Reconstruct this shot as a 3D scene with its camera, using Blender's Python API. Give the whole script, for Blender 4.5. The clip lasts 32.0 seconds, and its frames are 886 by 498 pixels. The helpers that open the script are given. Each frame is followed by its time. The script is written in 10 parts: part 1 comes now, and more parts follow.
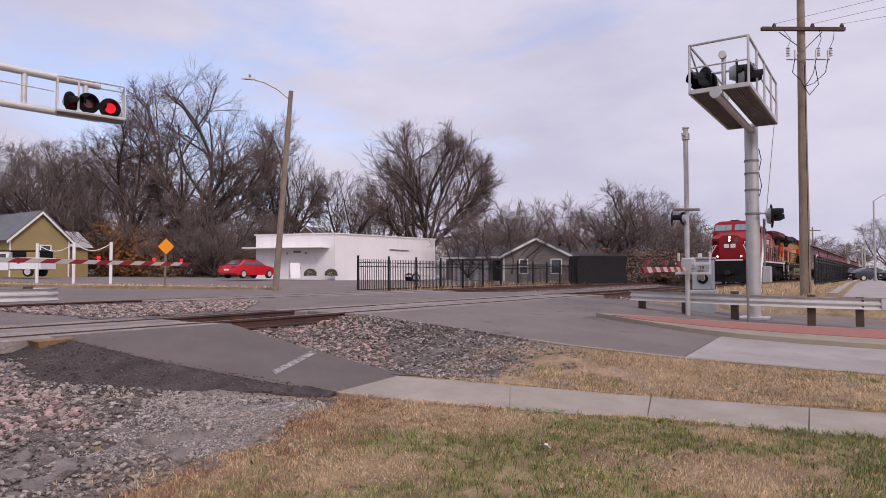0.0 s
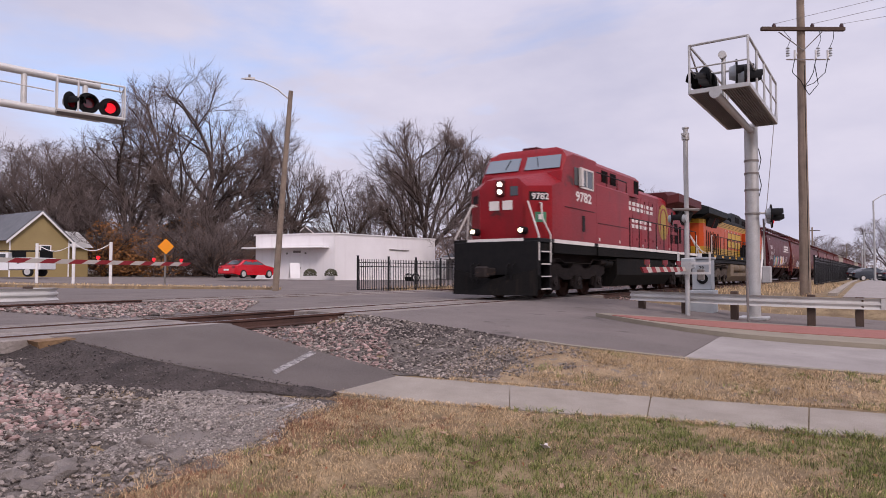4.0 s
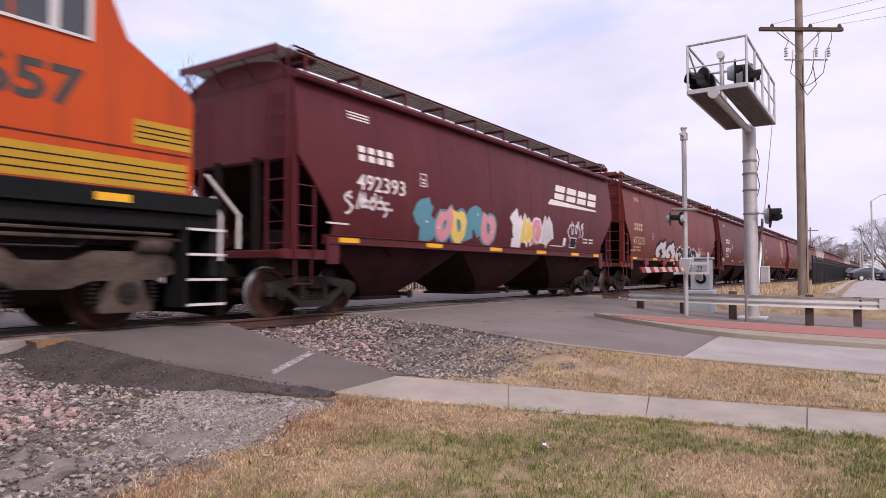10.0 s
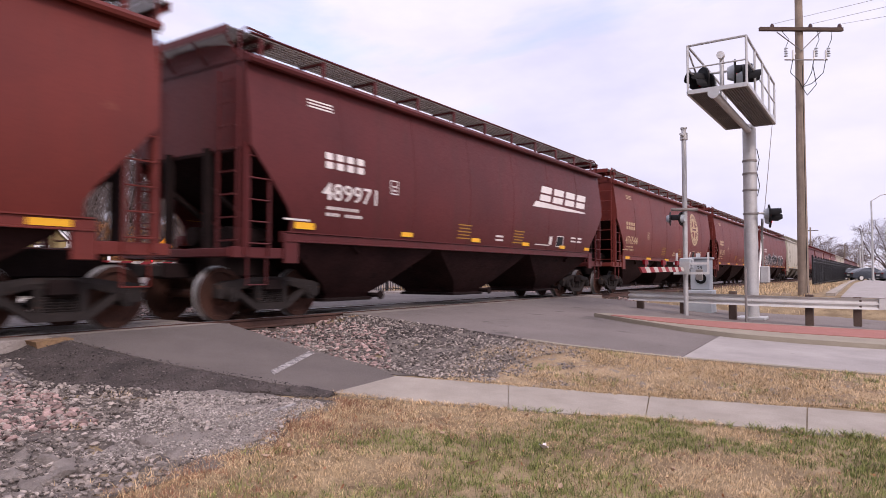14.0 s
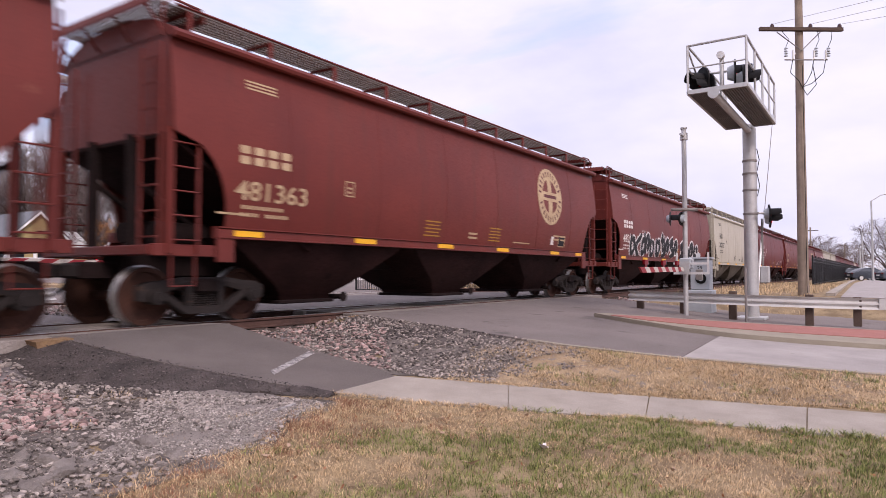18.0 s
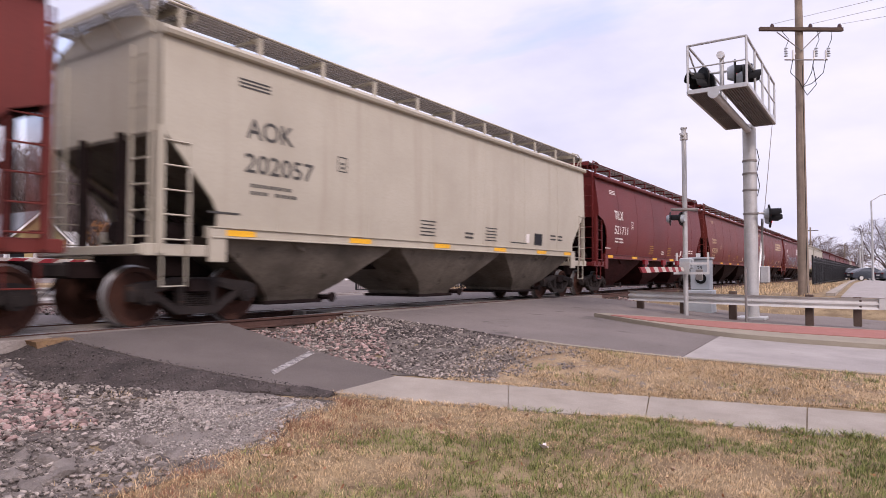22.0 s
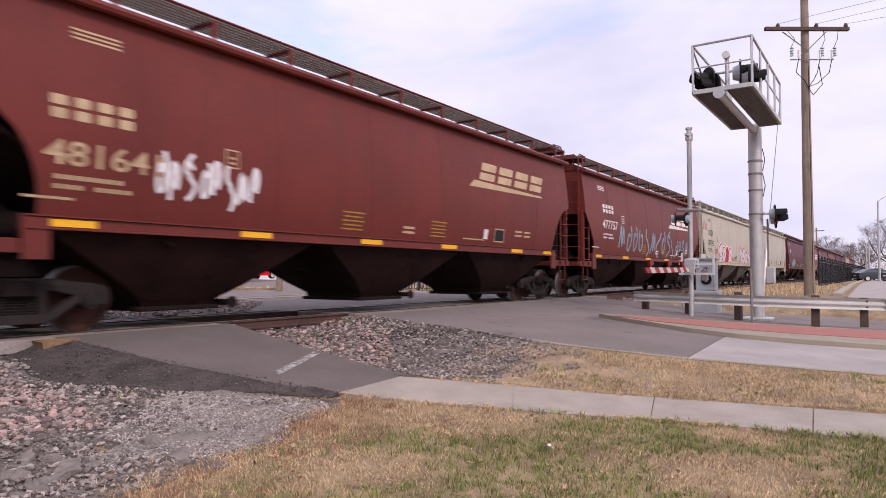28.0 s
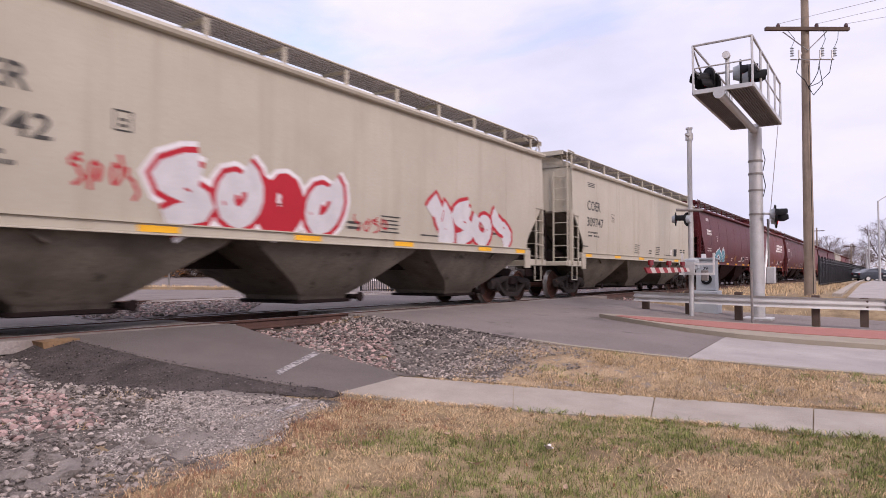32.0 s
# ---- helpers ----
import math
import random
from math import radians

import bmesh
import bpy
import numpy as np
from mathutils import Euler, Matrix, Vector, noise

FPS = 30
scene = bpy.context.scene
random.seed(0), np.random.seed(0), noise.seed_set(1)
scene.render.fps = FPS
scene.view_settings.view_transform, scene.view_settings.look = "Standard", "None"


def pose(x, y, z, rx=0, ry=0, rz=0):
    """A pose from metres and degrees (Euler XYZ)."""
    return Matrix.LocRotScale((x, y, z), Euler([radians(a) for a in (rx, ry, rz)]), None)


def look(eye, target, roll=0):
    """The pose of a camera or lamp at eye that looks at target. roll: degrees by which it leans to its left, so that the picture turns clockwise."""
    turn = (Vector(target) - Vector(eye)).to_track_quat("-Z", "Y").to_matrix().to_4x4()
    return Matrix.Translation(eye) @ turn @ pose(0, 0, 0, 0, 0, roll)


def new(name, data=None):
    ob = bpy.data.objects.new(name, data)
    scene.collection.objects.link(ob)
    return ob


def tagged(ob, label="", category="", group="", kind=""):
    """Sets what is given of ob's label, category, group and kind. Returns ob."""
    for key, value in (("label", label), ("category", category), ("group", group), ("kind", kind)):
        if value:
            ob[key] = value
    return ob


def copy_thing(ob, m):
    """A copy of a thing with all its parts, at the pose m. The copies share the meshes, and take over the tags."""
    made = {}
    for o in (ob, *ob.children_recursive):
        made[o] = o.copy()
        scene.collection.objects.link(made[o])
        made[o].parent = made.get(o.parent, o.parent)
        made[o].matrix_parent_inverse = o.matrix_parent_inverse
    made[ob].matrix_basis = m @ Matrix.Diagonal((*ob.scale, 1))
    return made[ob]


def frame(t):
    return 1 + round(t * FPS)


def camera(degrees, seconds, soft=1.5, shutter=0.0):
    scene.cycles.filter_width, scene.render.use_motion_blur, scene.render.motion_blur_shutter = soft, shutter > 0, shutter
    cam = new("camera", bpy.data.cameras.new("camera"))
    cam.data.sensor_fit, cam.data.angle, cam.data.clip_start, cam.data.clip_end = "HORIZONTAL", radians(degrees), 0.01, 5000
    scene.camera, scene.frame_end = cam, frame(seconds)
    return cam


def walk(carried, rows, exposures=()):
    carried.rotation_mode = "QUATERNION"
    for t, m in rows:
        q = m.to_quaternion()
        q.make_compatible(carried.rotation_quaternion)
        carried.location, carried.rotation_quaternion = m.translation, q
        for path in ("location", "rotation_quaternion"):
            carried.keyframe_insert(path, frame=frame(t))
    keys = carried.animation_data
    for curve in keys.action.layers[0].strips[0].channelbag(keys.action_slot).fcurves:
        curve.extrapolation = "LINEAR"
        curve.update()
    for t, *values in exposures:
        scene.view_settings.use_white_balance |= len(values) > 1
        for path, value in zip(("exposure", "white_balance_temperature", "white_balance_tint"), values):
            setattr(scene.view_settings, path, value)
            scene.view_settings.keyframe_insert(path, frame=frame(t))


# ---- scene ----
from math import cos, sin, tan, atan2, pi, sqrt

# ---- camera: stands beside the crossing on a tripod, nudged a little late in the shot ----
# x runs along the track, y across it, rail tops lie at z = 0
EYE = (0.0, 0.0, 0.81)
HEADING, PITCH = 33.88, 2.12


def view(turn=0.0, lift=0.0):
    a, p = radians(HEADING + turn), radians(PITCH + lift)
    return look(EYE, (EYE[0] + 10 * cos(a) * cos(p), EYE[1] + 10 * sin(a) * cos(p), EYE[2] + 10 * sin(p)))


cam = camera(68.1, 32.0, soft=0.65, shutter=0.4)
walk(cam, [(0, view(0.14)), (3.5, view(0.13)), (6.0, view(0.05)), (7.0, view()), (18.0, view()), (20.0, view(0.05)), (22.0, view()),
           (24.5, view(0.05)), (25.5, view(0.2)), (27.5, view(0.38, 0.04)), (29.0, view(0.42, 0.05)), (32.0, view(0.42, 0.05))],
     exposures=[(0.0, 0.14, 6250, 24), (3.5, 0.14, 6250, 24), (6.0, 0.42, 6200, 24), (8.0, 0.52, 6250, 26), (13.0, 0.58, 6250, 26), (20.0, 0.62, 6250, 25), (24.0, 0.55, 6250, 25), (32.0, 0.55, 6250, 25)])

# ---- world: high thin overcast with a torn blue gap, soft low sun ----
SUN_EL, SUN_AZ = radians(40), radians(-120)
world = bpy.data.worlds.new("world")
scene.world = world
world.use_nodes = True
wn, wl = world.node_tree.nodes, world.node_tree.links
wn.clear()


def wnode(kind, **kw):
    n = wn.new(kind)
    for k, v in kw.items():
        n.inputs[k.replace("_", " ")].default_value = v
    return n


sky = wn.new("ShaderNodeTexSky")
sky.sky_type, sky.sun_disc, sky.sun_elevation, sky.sun_rotation = "NISHITA", False, SUN_EL, radians(210)
sky_gain = wnode("ShaderNodeMix")
sky_gain.data_type, sky_gain.blend_type = "RGBA", "MULTIPLY"
sky_gain.inputs["Factor"].default_value = 1.0
sky_gain.inputs["B"].default_value = (0.17, 0.17, 0.17, 1)
wl.new(sky.outputs[0], sky_gain.inputs["A"])
tc = wn.new("ShaderNodeTexCoord")
stretch = wn.new("ShaderNodeMapping")
stretch.inputs["Scale"].default_value = (1.0, 1.0, 2.6)
stretch.inputs["Location"].default_value = (0.35, 0.1, 0.0)
wl.new(tc.outputs["Generated"], stretch.inputs["Vector"])
cl = wnode("ShaderNodeTexNoise", Scale=1.6, Detail=7.0, Roughness=0.52, Distortion=0.35)
wl.new(stretch.outputs[0], cl.inputs["Vector"])
cover = wnode("ShaderNodeMapRange", From_Min=0.34, From_Max=0.47, To_Min=0.25, To_Max=1.0)
wl.new(cl.outputs[0], cover.inputs["Value"])
cl2 = wnode("ShaderNodeTexNoise", Scale=3.4, Detail=5.0, Roughness=0.55)
wl.new(stretch.outputs[0], cl2.inputs["Vector"])
shade = wn.new("ShaderNodeValToRGB")
shade.color_ramp.elements[0].position, shade.color_ramp.elements[0].color = 0.3, (0.50, 0.515, 0.59, 1)
shade.color_ramp.elements[1].position, shade.color_ramp.elements[1].color = 0.68, (0.635, 0.635, 0.68, 1)
wl.new(cl2.outputs[0], shade.inputs[0])
cmix = wn.new("ShaderNodeMix")
cmix.data_type = "RGBA"
wl.new(cover.outputs[0], cmix.inputs["Factor"])
wl.new(sky_gain.outputs["Result"], cmix.inputs["A"])
wl.new(shade.outputs[0], cmix.inputs["B"])
# an overcast dome is brighter overhead than at the horizon
split = wn.new("ShaderNodeSeparateXYZ")
wl.new(tc.outputs["Generated"], split.inputs[0])
dome = wnode("ShaderNodeMapRange", From_Min=0.35, From_Max=0.95, To_Min=1.0, To_Max=1.8)
wl.new(split.outputs["Z"], dome.inputs["Value"])
bg = wn.new("ShaderNodeBackground")
wl.new(dome.outputs[0], bg.inputs[1])
wl.new(cmix.outputs["Result"], bg.inputs[0])
wo = wn.new("ShaderNodeOutputWorld")
wl.new(bg.outputs[0], wo.inputs[0])

sun = new("sun", bpy.data.lights.new("sun", "SUN"))
sun.data.energy, sun.data.angle, sun.data.color = 1.6, radians(16), (1.0, 0.90, 0.78)
sun.matrix_world = look((cos(SUN_AZ) * 100, sin(SUN_AZ) * 100, tan(SUN_EL) * 100), (0, 0, 0))


# ---- materials ----
def material(name, base, dark=None, rough=0.6, metal=0.0, scale=4.0, fine=60.0, bump=0.1, amount=0.35, spot=None, spot_at=0.62, streak=None, rand=0.0, island=0.0, bumpscale=None):
    """Two scales of noise between base and dark, optional spots (rust, dirt) and vertical streaks."""
    m = bpy.data.materials.new(name)
    m.use_nodes = True
    n, l = m.node_tree.nodes, m.node_tree.links
    b = n["Principled BSDF"]
    dark = dark or tuple(c * 0.6 for c in base)
    pos = n.new("ShaderNodeTexCoord")

    def noise_at(s, detail=5.0, squash=None):
        t = n.new("ShaderNodeTexNoise")
        t.inputs["Scale"].default_value, t.inputs["Detail"].default_value = s, detail
        t.inputs["Roughness"].default_value = 0.62
        if squash:
            mp = n.new("ShaderNodeMapping")
            mp.inputs["Scale"].default_value = squash
            l.new(pos.outputs["Object"], mp.inputs[0])
            l.new(mp.outputs[0], t.inputs["Vector"])
        else:
            l.new(pos.outputs["Object"], t.inputs["Vector"])
        return t

    def mixed(a, c, fac):
        x = n.new("ShaderNodeMix")
        x.data_type = "RGBA"
        for sock, v in (("A", a), ("B", c)):
            if isinstance(v, tuple):
                x.inputs[sock].default_value = (*v, 1)
            else:
                l.new(v, x.inputs[sock])
        l.new(fac, x.inputs["Factor"])
        return x.outputs["Result"]

    def ranged(v, lo, hi, a=0.0, c=1.0):
        r = n.new("ShaderNodeMapRange")
        for k, q in (("From Min", lo), ("From Max", hi), ("To Min", a), ("To Max", c)):
            r.inputs[k].default_value = q
        l.new(v, r.inputs["Value"])
        return r.outputs[0]

    big, small = noise_at(scale), noise_at(fine, 3.0)
    col = mixed(base, dark, ranged(big.outputs[0], 0.35, 0.72, 0.0, amount * 1.6))
    col = mixed(col, dark, ranged(small.outputs[0], 0.45, 0.75, 0.0, amount))
    if streak:
        st = noise_at(1.0, 4.0, (scale * 5.0, scale * 5.0, scale * 0.22))
        col = mixed(col, streak, ranged(st.outputs[0], 0.54, 0.78, 0.0, 0.75))
    if spot:
        sp = noise_at(scale * 2.3, 6.0)
        col = mixed(col, spot, ranged(sp.outputs[0], spot_at, spot_at + 0.07))
    if rand or island:
        src = n.new("ShaderNodeObjectInfo").outputs["Random"] if rand else n.new("ShaderNodeNewGeometry").outputs["Random Per Island"]
        hs = n.new("ShaderNodeHueSaturation")
        l.new(ranged(src, 0, 1, 1 - (rand or island), 1 + (rand or island)), hs.inputs["Value"])
        l.new(col, hs.inputs["Color"])
        col = hs.outputs[0]
    l.new(col, b.inputs["Base Color"])
    l.new(ranged(small.outputs[0], 0.3, 0.7, max(rough - 0.12, 0.03), min(rough + 0.12, 1.0)), b.inputs["Roughness"])
    b.inputs["Metallic"].default_value = metal
    b.inputs["Specular IOR Level"].default_value = 0.5 if metal or rough < 0.4 else (0.08 if max(base) < 0.08 else 0.22)
    if bump:
        bn = n.new("ShaderNodeBump")
        bn.inputs["Strength"].default_value = min(1.0, bump * 4)
        bn.inputs["Distance"].default_value = bump * 0.05
        bsrc = noise_at(bumpscale, 4.0) if bumpscale else small
        l.new(bsrc.outputs[0], bn.inputs["Height"])
        l.new(bn.outputs[0], b.inputs["Normal"])
    return m


def glow(name, colour, power):
    m = bpy.data.materials.new(name)
    m.use_nodes = True
    b = m.node_tree.nodes["Principled BSDF"]
    b.inputs["Base Color"].default_value = (*colour, 1)
    b.inputs["Emission Color"].default_value, b.inputs["Emission Strength"].default_value = (*colour, 1), power
    return m


def glass(name, colour, rough=0.05):
    m = bpy.data.materials.new(name)
    m.use_nodes = True
    b = m.node_tree.nodes["Principled BSDF"]
    b.inputs["Base Color"].default_value, b.inputs["Roughness"].default_value = (*colour, 1), rough
    b.inputs["Specular IOR Level"].default_value = 0.9
    return m


M = {}
M["grass"] = material("dry_lawn", (0.36, 0.265, 0.15), (0.17, 0.118, 0.066), 0.95, scale=1.9, fine=38, bump=0.7, amount=0.75, spot=(0.15, 0.10, 0.055), spot_at=0.6)
M["straw"] = material("straw_grass", (0.42, 0.305, 0.18), (0.21, 0.148, 0.09), 0.95, scale=2.2, fine=40, bump=0.6, amount=0.8, spot=(0.22, 0.185, 0.15), spot_at=0.55)
M["dirt"] = material("gravel_dirt", (0.20, 0.168, 0.144), (0.08, 0.066, 0.057), 0.95, scale=2.6, fine=34, bump=0.9, amount=0.8)
M["dark_dirt"] = material("asphalt_millings", (0.115, 0.093, 0.084), (0.055, 0.045, 0.041), 0.95, scale=3.2, fine=44, bump=0.9, amount=0.7)
M["road"] = material("worn_asphalt", (0.205, 0.172, 0.154), (0.14, 0.116, 0.104), 0.85, scale=0.5, fine=90, bump=0.25, amount=0.55, spot=(0.12, 0.1, 0.09), spot_at=0.6)
M["path"] = material("new_asphalt", (0.185, 0.155, 0.138), (0.125, 0.104, 0.092), 0.9, scale=0.9, fine=120, bump=0.4, amount=0.5)
M["concrete"] = material("concrete", (0.375, 0.325, 0.27), (0.27, 0.232, 0.19), 0.9, scale=1.6, fine=70, bump=0.3, amount=0.6, spot=(0.46, 0.42, 0.37), spot_at=0.69)
M["concrete_road"] = material("concrete_road", (0.36, 0.322, 0.295), (0.25, 0.222, 0.202), 0.88, scale=0.9, fine=60, bump=0.25, amount=0.6, spot=(0.22, 0.195, 0.175), spot_at=0.66)
M["kerb"] = material("kerb_concrete", (0.29, 0.25, 0.19), (0.21, 0.178, 0.135), 0.9, scale=1.4, fine=70, bump=0.2, amount=0.5)
M["paver"] = material("red_paver", (0.37, 0.155, 0.125), (0.29, 0.125, 0.10), 0.85, scale=2.0, fine=60, bump=0.2, amount=0.5, rand=0.12)
M["ballast"] = material("ballast_bed", (0.24, 0.205, 0.195), (0.10, 0.085, 0.08), 0.95, scale=6.0, fine=24, bump=1.0, amount=0.8)
M["stone"] = material("ballast_stone", (0.31, 0.262, 0.226), (0.14, 0.117, 0.102), 0.9, scale=9.0, fine=60, bump=0.3, amount=0.5, island=0.65)
M["stone_pink"] = material("pink_granite_stone", (0.37, 0.255, 0.225), (0.20, 0.135, 0.118), 0.9, scale=9.0, fine=60, bump=0.3, amount=0.5, island=0.6)
M["stone_dark"] = material("dark_stone", (0.13, 0.108, 0.098), (0.065, 0.054, 0.05), 0.9, scale=9.0, fine=60, bump=0.3, amount=0.5, island=0.75)
M["rust_rail"] = material("rusty_rail", (0.105, 0.05, 0.035), (0.05, 0.026, 0.02), 0.85, metal=0.1, scale=2.0, fine=50, bump=0.2, amount=0.6)
M["rail_head"] = material("worn_rail_head", (0.42, 0.40, 0.39), (0.26, 0.24, 0.23), 0.32, metal=0.9, scale=1.0, fine=40, bump=0.02, amount=0.5)
M["timber"] = material("weathered_timber", (0.30, 0.26, 0.23), (0.17, 0.14, 0.12), 0.9, scale=1.5, fine=30, bump=0.4, amount=0.6, rand=0.15)
M["raw_timber"] = material("split_timber", (0.30, 0.19, 0.10), (0.14, 0.08, 0.045), 0.9, scale=3.0, fine=30, bump=0.4, amount=0.6)
M["tie"] = material("creosote_tie", (0.10, 0.075, 0.06), (0.05, 0.037, 0.03), 0.95, scale=3.0, fine=30, bump=0.4, amount=0.6, rand=0.2)
M["galv"] = material("galvanised_steel", (0.50, 0.49, 0.47), (0.36, 0.345, 0.33), 0.5, metal=0.55, scale=3.0, fine=30, bump=0.03, amount=0.45, spot=(0.30, 0.26, 0.22), spot_at=0.68)
M["alu"] = material("painted_aluminium", (0.62, 0.60, 0.57), (0.46, 0.44, 0.41), 0.5, metal=0.3, scale=4.0, fine=40, bump=0.02, amount=0.35)
M["grating"] = material("walkway_grating", (0.24, 0.215, 0.195), (0.15, 0.135, 0.125), 0.7, metal=0.4, scale=5, fine=70, bump=0.1)
M["black"] = material("black_paint", (0.010, 0.010, 0.011), (0.02, 0.018, 0.017), 0.55, scale=4, fine=50, bump=0.05)
M["fence"] = material("black_fence_paint", (0.018, 0.018, 0.02), (0.035, 0.033, 0.032), 0.45, scale=6, fine=60, bump=0.03)
M["pole"] = material("weathered_pole_wood", (0.30, 0.235, 0.18), (0.175, 0.135, 0.105), 0.9, scale=2.2, fine=40, bump=0.35, amount=0.6, streak=(0.13, 0.10, 0.08))
M["pole_dark"] = material("brown_crossarm", (0.10, 0.068, 0.052), (0.055, 0.038, 0.03), 0.9, scale=3, fine=40, bump=0.3)
M["white"] = material("white_paint", (0.78, 0.76, 0.74), (0.66, 0.63, 0.60), 0.6, scale=0.7, fine=40, bump=0.05, amount=0.4)
M["white_wall"] = material("white_masonry", (0.80, 0.77, 0.76), (0.68, 0.645, 0.63), 0.8, scale=0.35, fine=20, bump=0.1, amount=0.45, streak=(0.66, 0.62, 0.6))
M["roof"] = material("asphalt_shingle", (0.165, 0.17, 0.182), (0.11, 0.114, 0.122), 0.95, scale=0.8, fine=18, bump=0.3, amount=0.5)
M["siding_gray"] = material("grey_siding", (0.235, 0.21, 0.195), (0.19, 0.17, 0.155), 0.8, scale=0.6, fine=12, bump=0.1, amount=0.4)
M["siding_tan"] = material("olive_tan_siding", (0.33, 0.25, 0.115), (0.26, 0.195, 0.09), 0.8, scale=0.6, fine=12, bump=0.1, amount=0.4)
M["glass"] = glass("dark_window_glass", (0.03, 0.035, 0.04))
M["windshield"] = glass("windshield_glass", (0.16, 0.20, 0.23), 0.08)
M["red_lens"] = glass("red_lens_off", (0.16, 0.006, 0.01), 0.15)
M["red_lit"] = glow("red_lens_lit", (0.8, 0.012, 0.02), 1.1)
M["head_lit"] = glow("headlight_lit", (1.0, 0.9, 0.72), 4.0)
M["ditch_lit"] = glow("ditch_light_lit", (1.0, 0.82, 0.5), 3.5)
M["sign_red"] = material("red_reflective", (0.42, 0.02, 0.03), (0.34, 0.02, 0.025), 0.5, scale=3, fine=40, bump=0.02, amount=0.3)
M["sign_orange"] = material("orange_reflective", (0.85, 0.30, 0.015), (0.78, 0.27, 0.015), 0.5, scale=3, fine=40, bump=0.02, amount=0.2)
M["yellow"] = material("yellow_reflector", (0.80, 0.42, 0.02), (0.62, 0.32, 0.02), 0.5, scale=3, fine=40, bump=0.02, amount=0.4)
M["car_red"] = material("red_car_paint", (0.55, 0.012, 0.02), (0.5, 0.012, 0.018), 0.18, scale=2, fine=20, bump=0.0, amount=0.2)
M["car_white"] = material("white_car_paint", (0.75, 0.75, 0.76), (0.68, 0.68, 0.69), 0.25, scale=2, fine=20, bump=0.0, amount=0.2)
M["car_dark"] = material("dark_car_paint", (0.045, 0.05, 0.06), (0.04, 0.045, 0.05), 0.22, scale=2, fine=20, bump=0.0, amount=0.2)
M["rubber"] = material("tyre_rubber", (0.022, 0.022, 0.023), (0.035, 0.033, 0.032), 0.85, scale=5, fine=50, bump=0.1)
M["bark"] = material("grey_brown_bark", (0.095, 0.071, 0.062), (0.05, 0.037, 0.033), 0.95, scale=1.5, fine=14, bump=0.3, amount=0.6)
M["brush"] = material("brown_brush", (0.245, 0.155, 0.11), (0.12, 0.078, 0.058), 0.95, scale=0.6, fine=6, bump=0.2, amount=0.7)
M["leaf_rust"] = material("rust_brown_leaf", (0.30, 0.135, 0.045), (0.18, 0.08, 0.03), 0.85, scale=1.0, fine=8, bump=0.0, amount=0.6, island=0.4)
M["evergreen"] = material("dark_evergreen", (0.03, 0.032, 0.025), (0.02, 0.022, 0.018), 0.9, scale=1.0, fine=8, bump=0.0, island=0.4)
M["bush"] = material("dark_bush_leaf", (0.10, 0.095, 0.05), (0.03, 0.028, 0.018), 0.85, scale=2.0, fine=12, bump=0.0, island=0.5)
M["blade"] = material("grass_blade", (0.25, 0.255, 0.085), (0.125, 0.15, 0.043), 0.8, scale=0.9, fine=3, bump=0.0, amount=0.6, island=0.8)
M["blade_dry"] = material("dry_grass_blade", (0.57, 0.42, 0.25), (0.36, 0.25, 0.135), 0.8, scale=0.9, fine=3, bump=0.0, amount=0.6, island=0.75)
M["blade_pale"] = material("bleached_straw_blade", (0.52, 0.38, 0.225), (0.36, 0.25, 0.14), 0.85, scale=0.9, fine=3, bump=0.0, amount=0.6, island=0.7)
M["blade_red"] = material("reddish_dry_blade", (0.33, 0.165, 0.10), (0.22, 0.11, 0.065), 0.85, scale=0.9, fine=3, bump=0.0, amount=0.6, island=0.4)
M["dead_leaf"] = material("dead_leaf", (0.42, 0.30, 0.21), (0.28, 0.19, 0.13), 0.85, scale=20, fine=90, bump=0.1, amount=0.5)
M["pale_leaf"] = material("pale_dead_leaf", (0.62, 0.57, 0.54), (0.48, 0.43, 0.40), 0.85, scale=20, fine=90, bump=0.1, amount=0.5)
M["leaf_litter"] = material("rust_leaf_litter", (0.30, 0.13, 0.06), (0.15, 0.065, 0.035), 0.85, scale=20, fine=90, bump=0.1, amount=0.5, island=0.6)
M["case_grey"] = material("light_grey_cabinet", (0.38, 0.40, 0.41), (0.30, 0.315, 0.32), 0.5, scale=3, fine=40, bump=0.02, amount=0.4)
M["insulator"] = material("brown_glaze", (0.06, 0.022, 0.02), (0.04, 0.016, 0.015), 0.25, scale=5, fine=40, bump=0.0)
M["notice_grey"] = material("faint_grey_print", (0.42, 0.40, 0.40), (0.34, 0.33, 0.33), 0.7, scale=5, fine=40, bump=0.0)
M["guard_galv"] = material("weathered_galvanised_beam", (0.55, 0.535, 0.51), (0.42, 0.40, 0.375), 0.5, metal=0.1, scale=2.0, fine=30, bump=0.03, amount=0.5, spot=(0.34, 0.29, 0.24), spot_at=0.66)
M["arm_white"] = material("weathered_arm_white", (0.50, 0.46, 0.41), (0.38, 0.34, 0.30), 0.6, scale=3, fine=40, bump=0.02, amount=0.4)
M["arm_red"] = material("weathered_arm_red", (0.27, 0.025, 0.03), (0.20, 0.02, 0.025), 0.6, scale=3, fine=40, bump=0.02, amount=0.4)
M["compact"] = material("compacted_gravel", (0.40, 0.345, 0.305), (0.23, 0.196, 0.172), 0.95, scale=3.5, fine=110, bump=0.8, amount=0.7)
M["grit"] = material("pale_grit", (0.40, 0.35, 0.31), (0.22, 0.19, 0.168), 0.95, scale=9.0, fine=60, bump=0.2, amount=0.5, island=0.5)
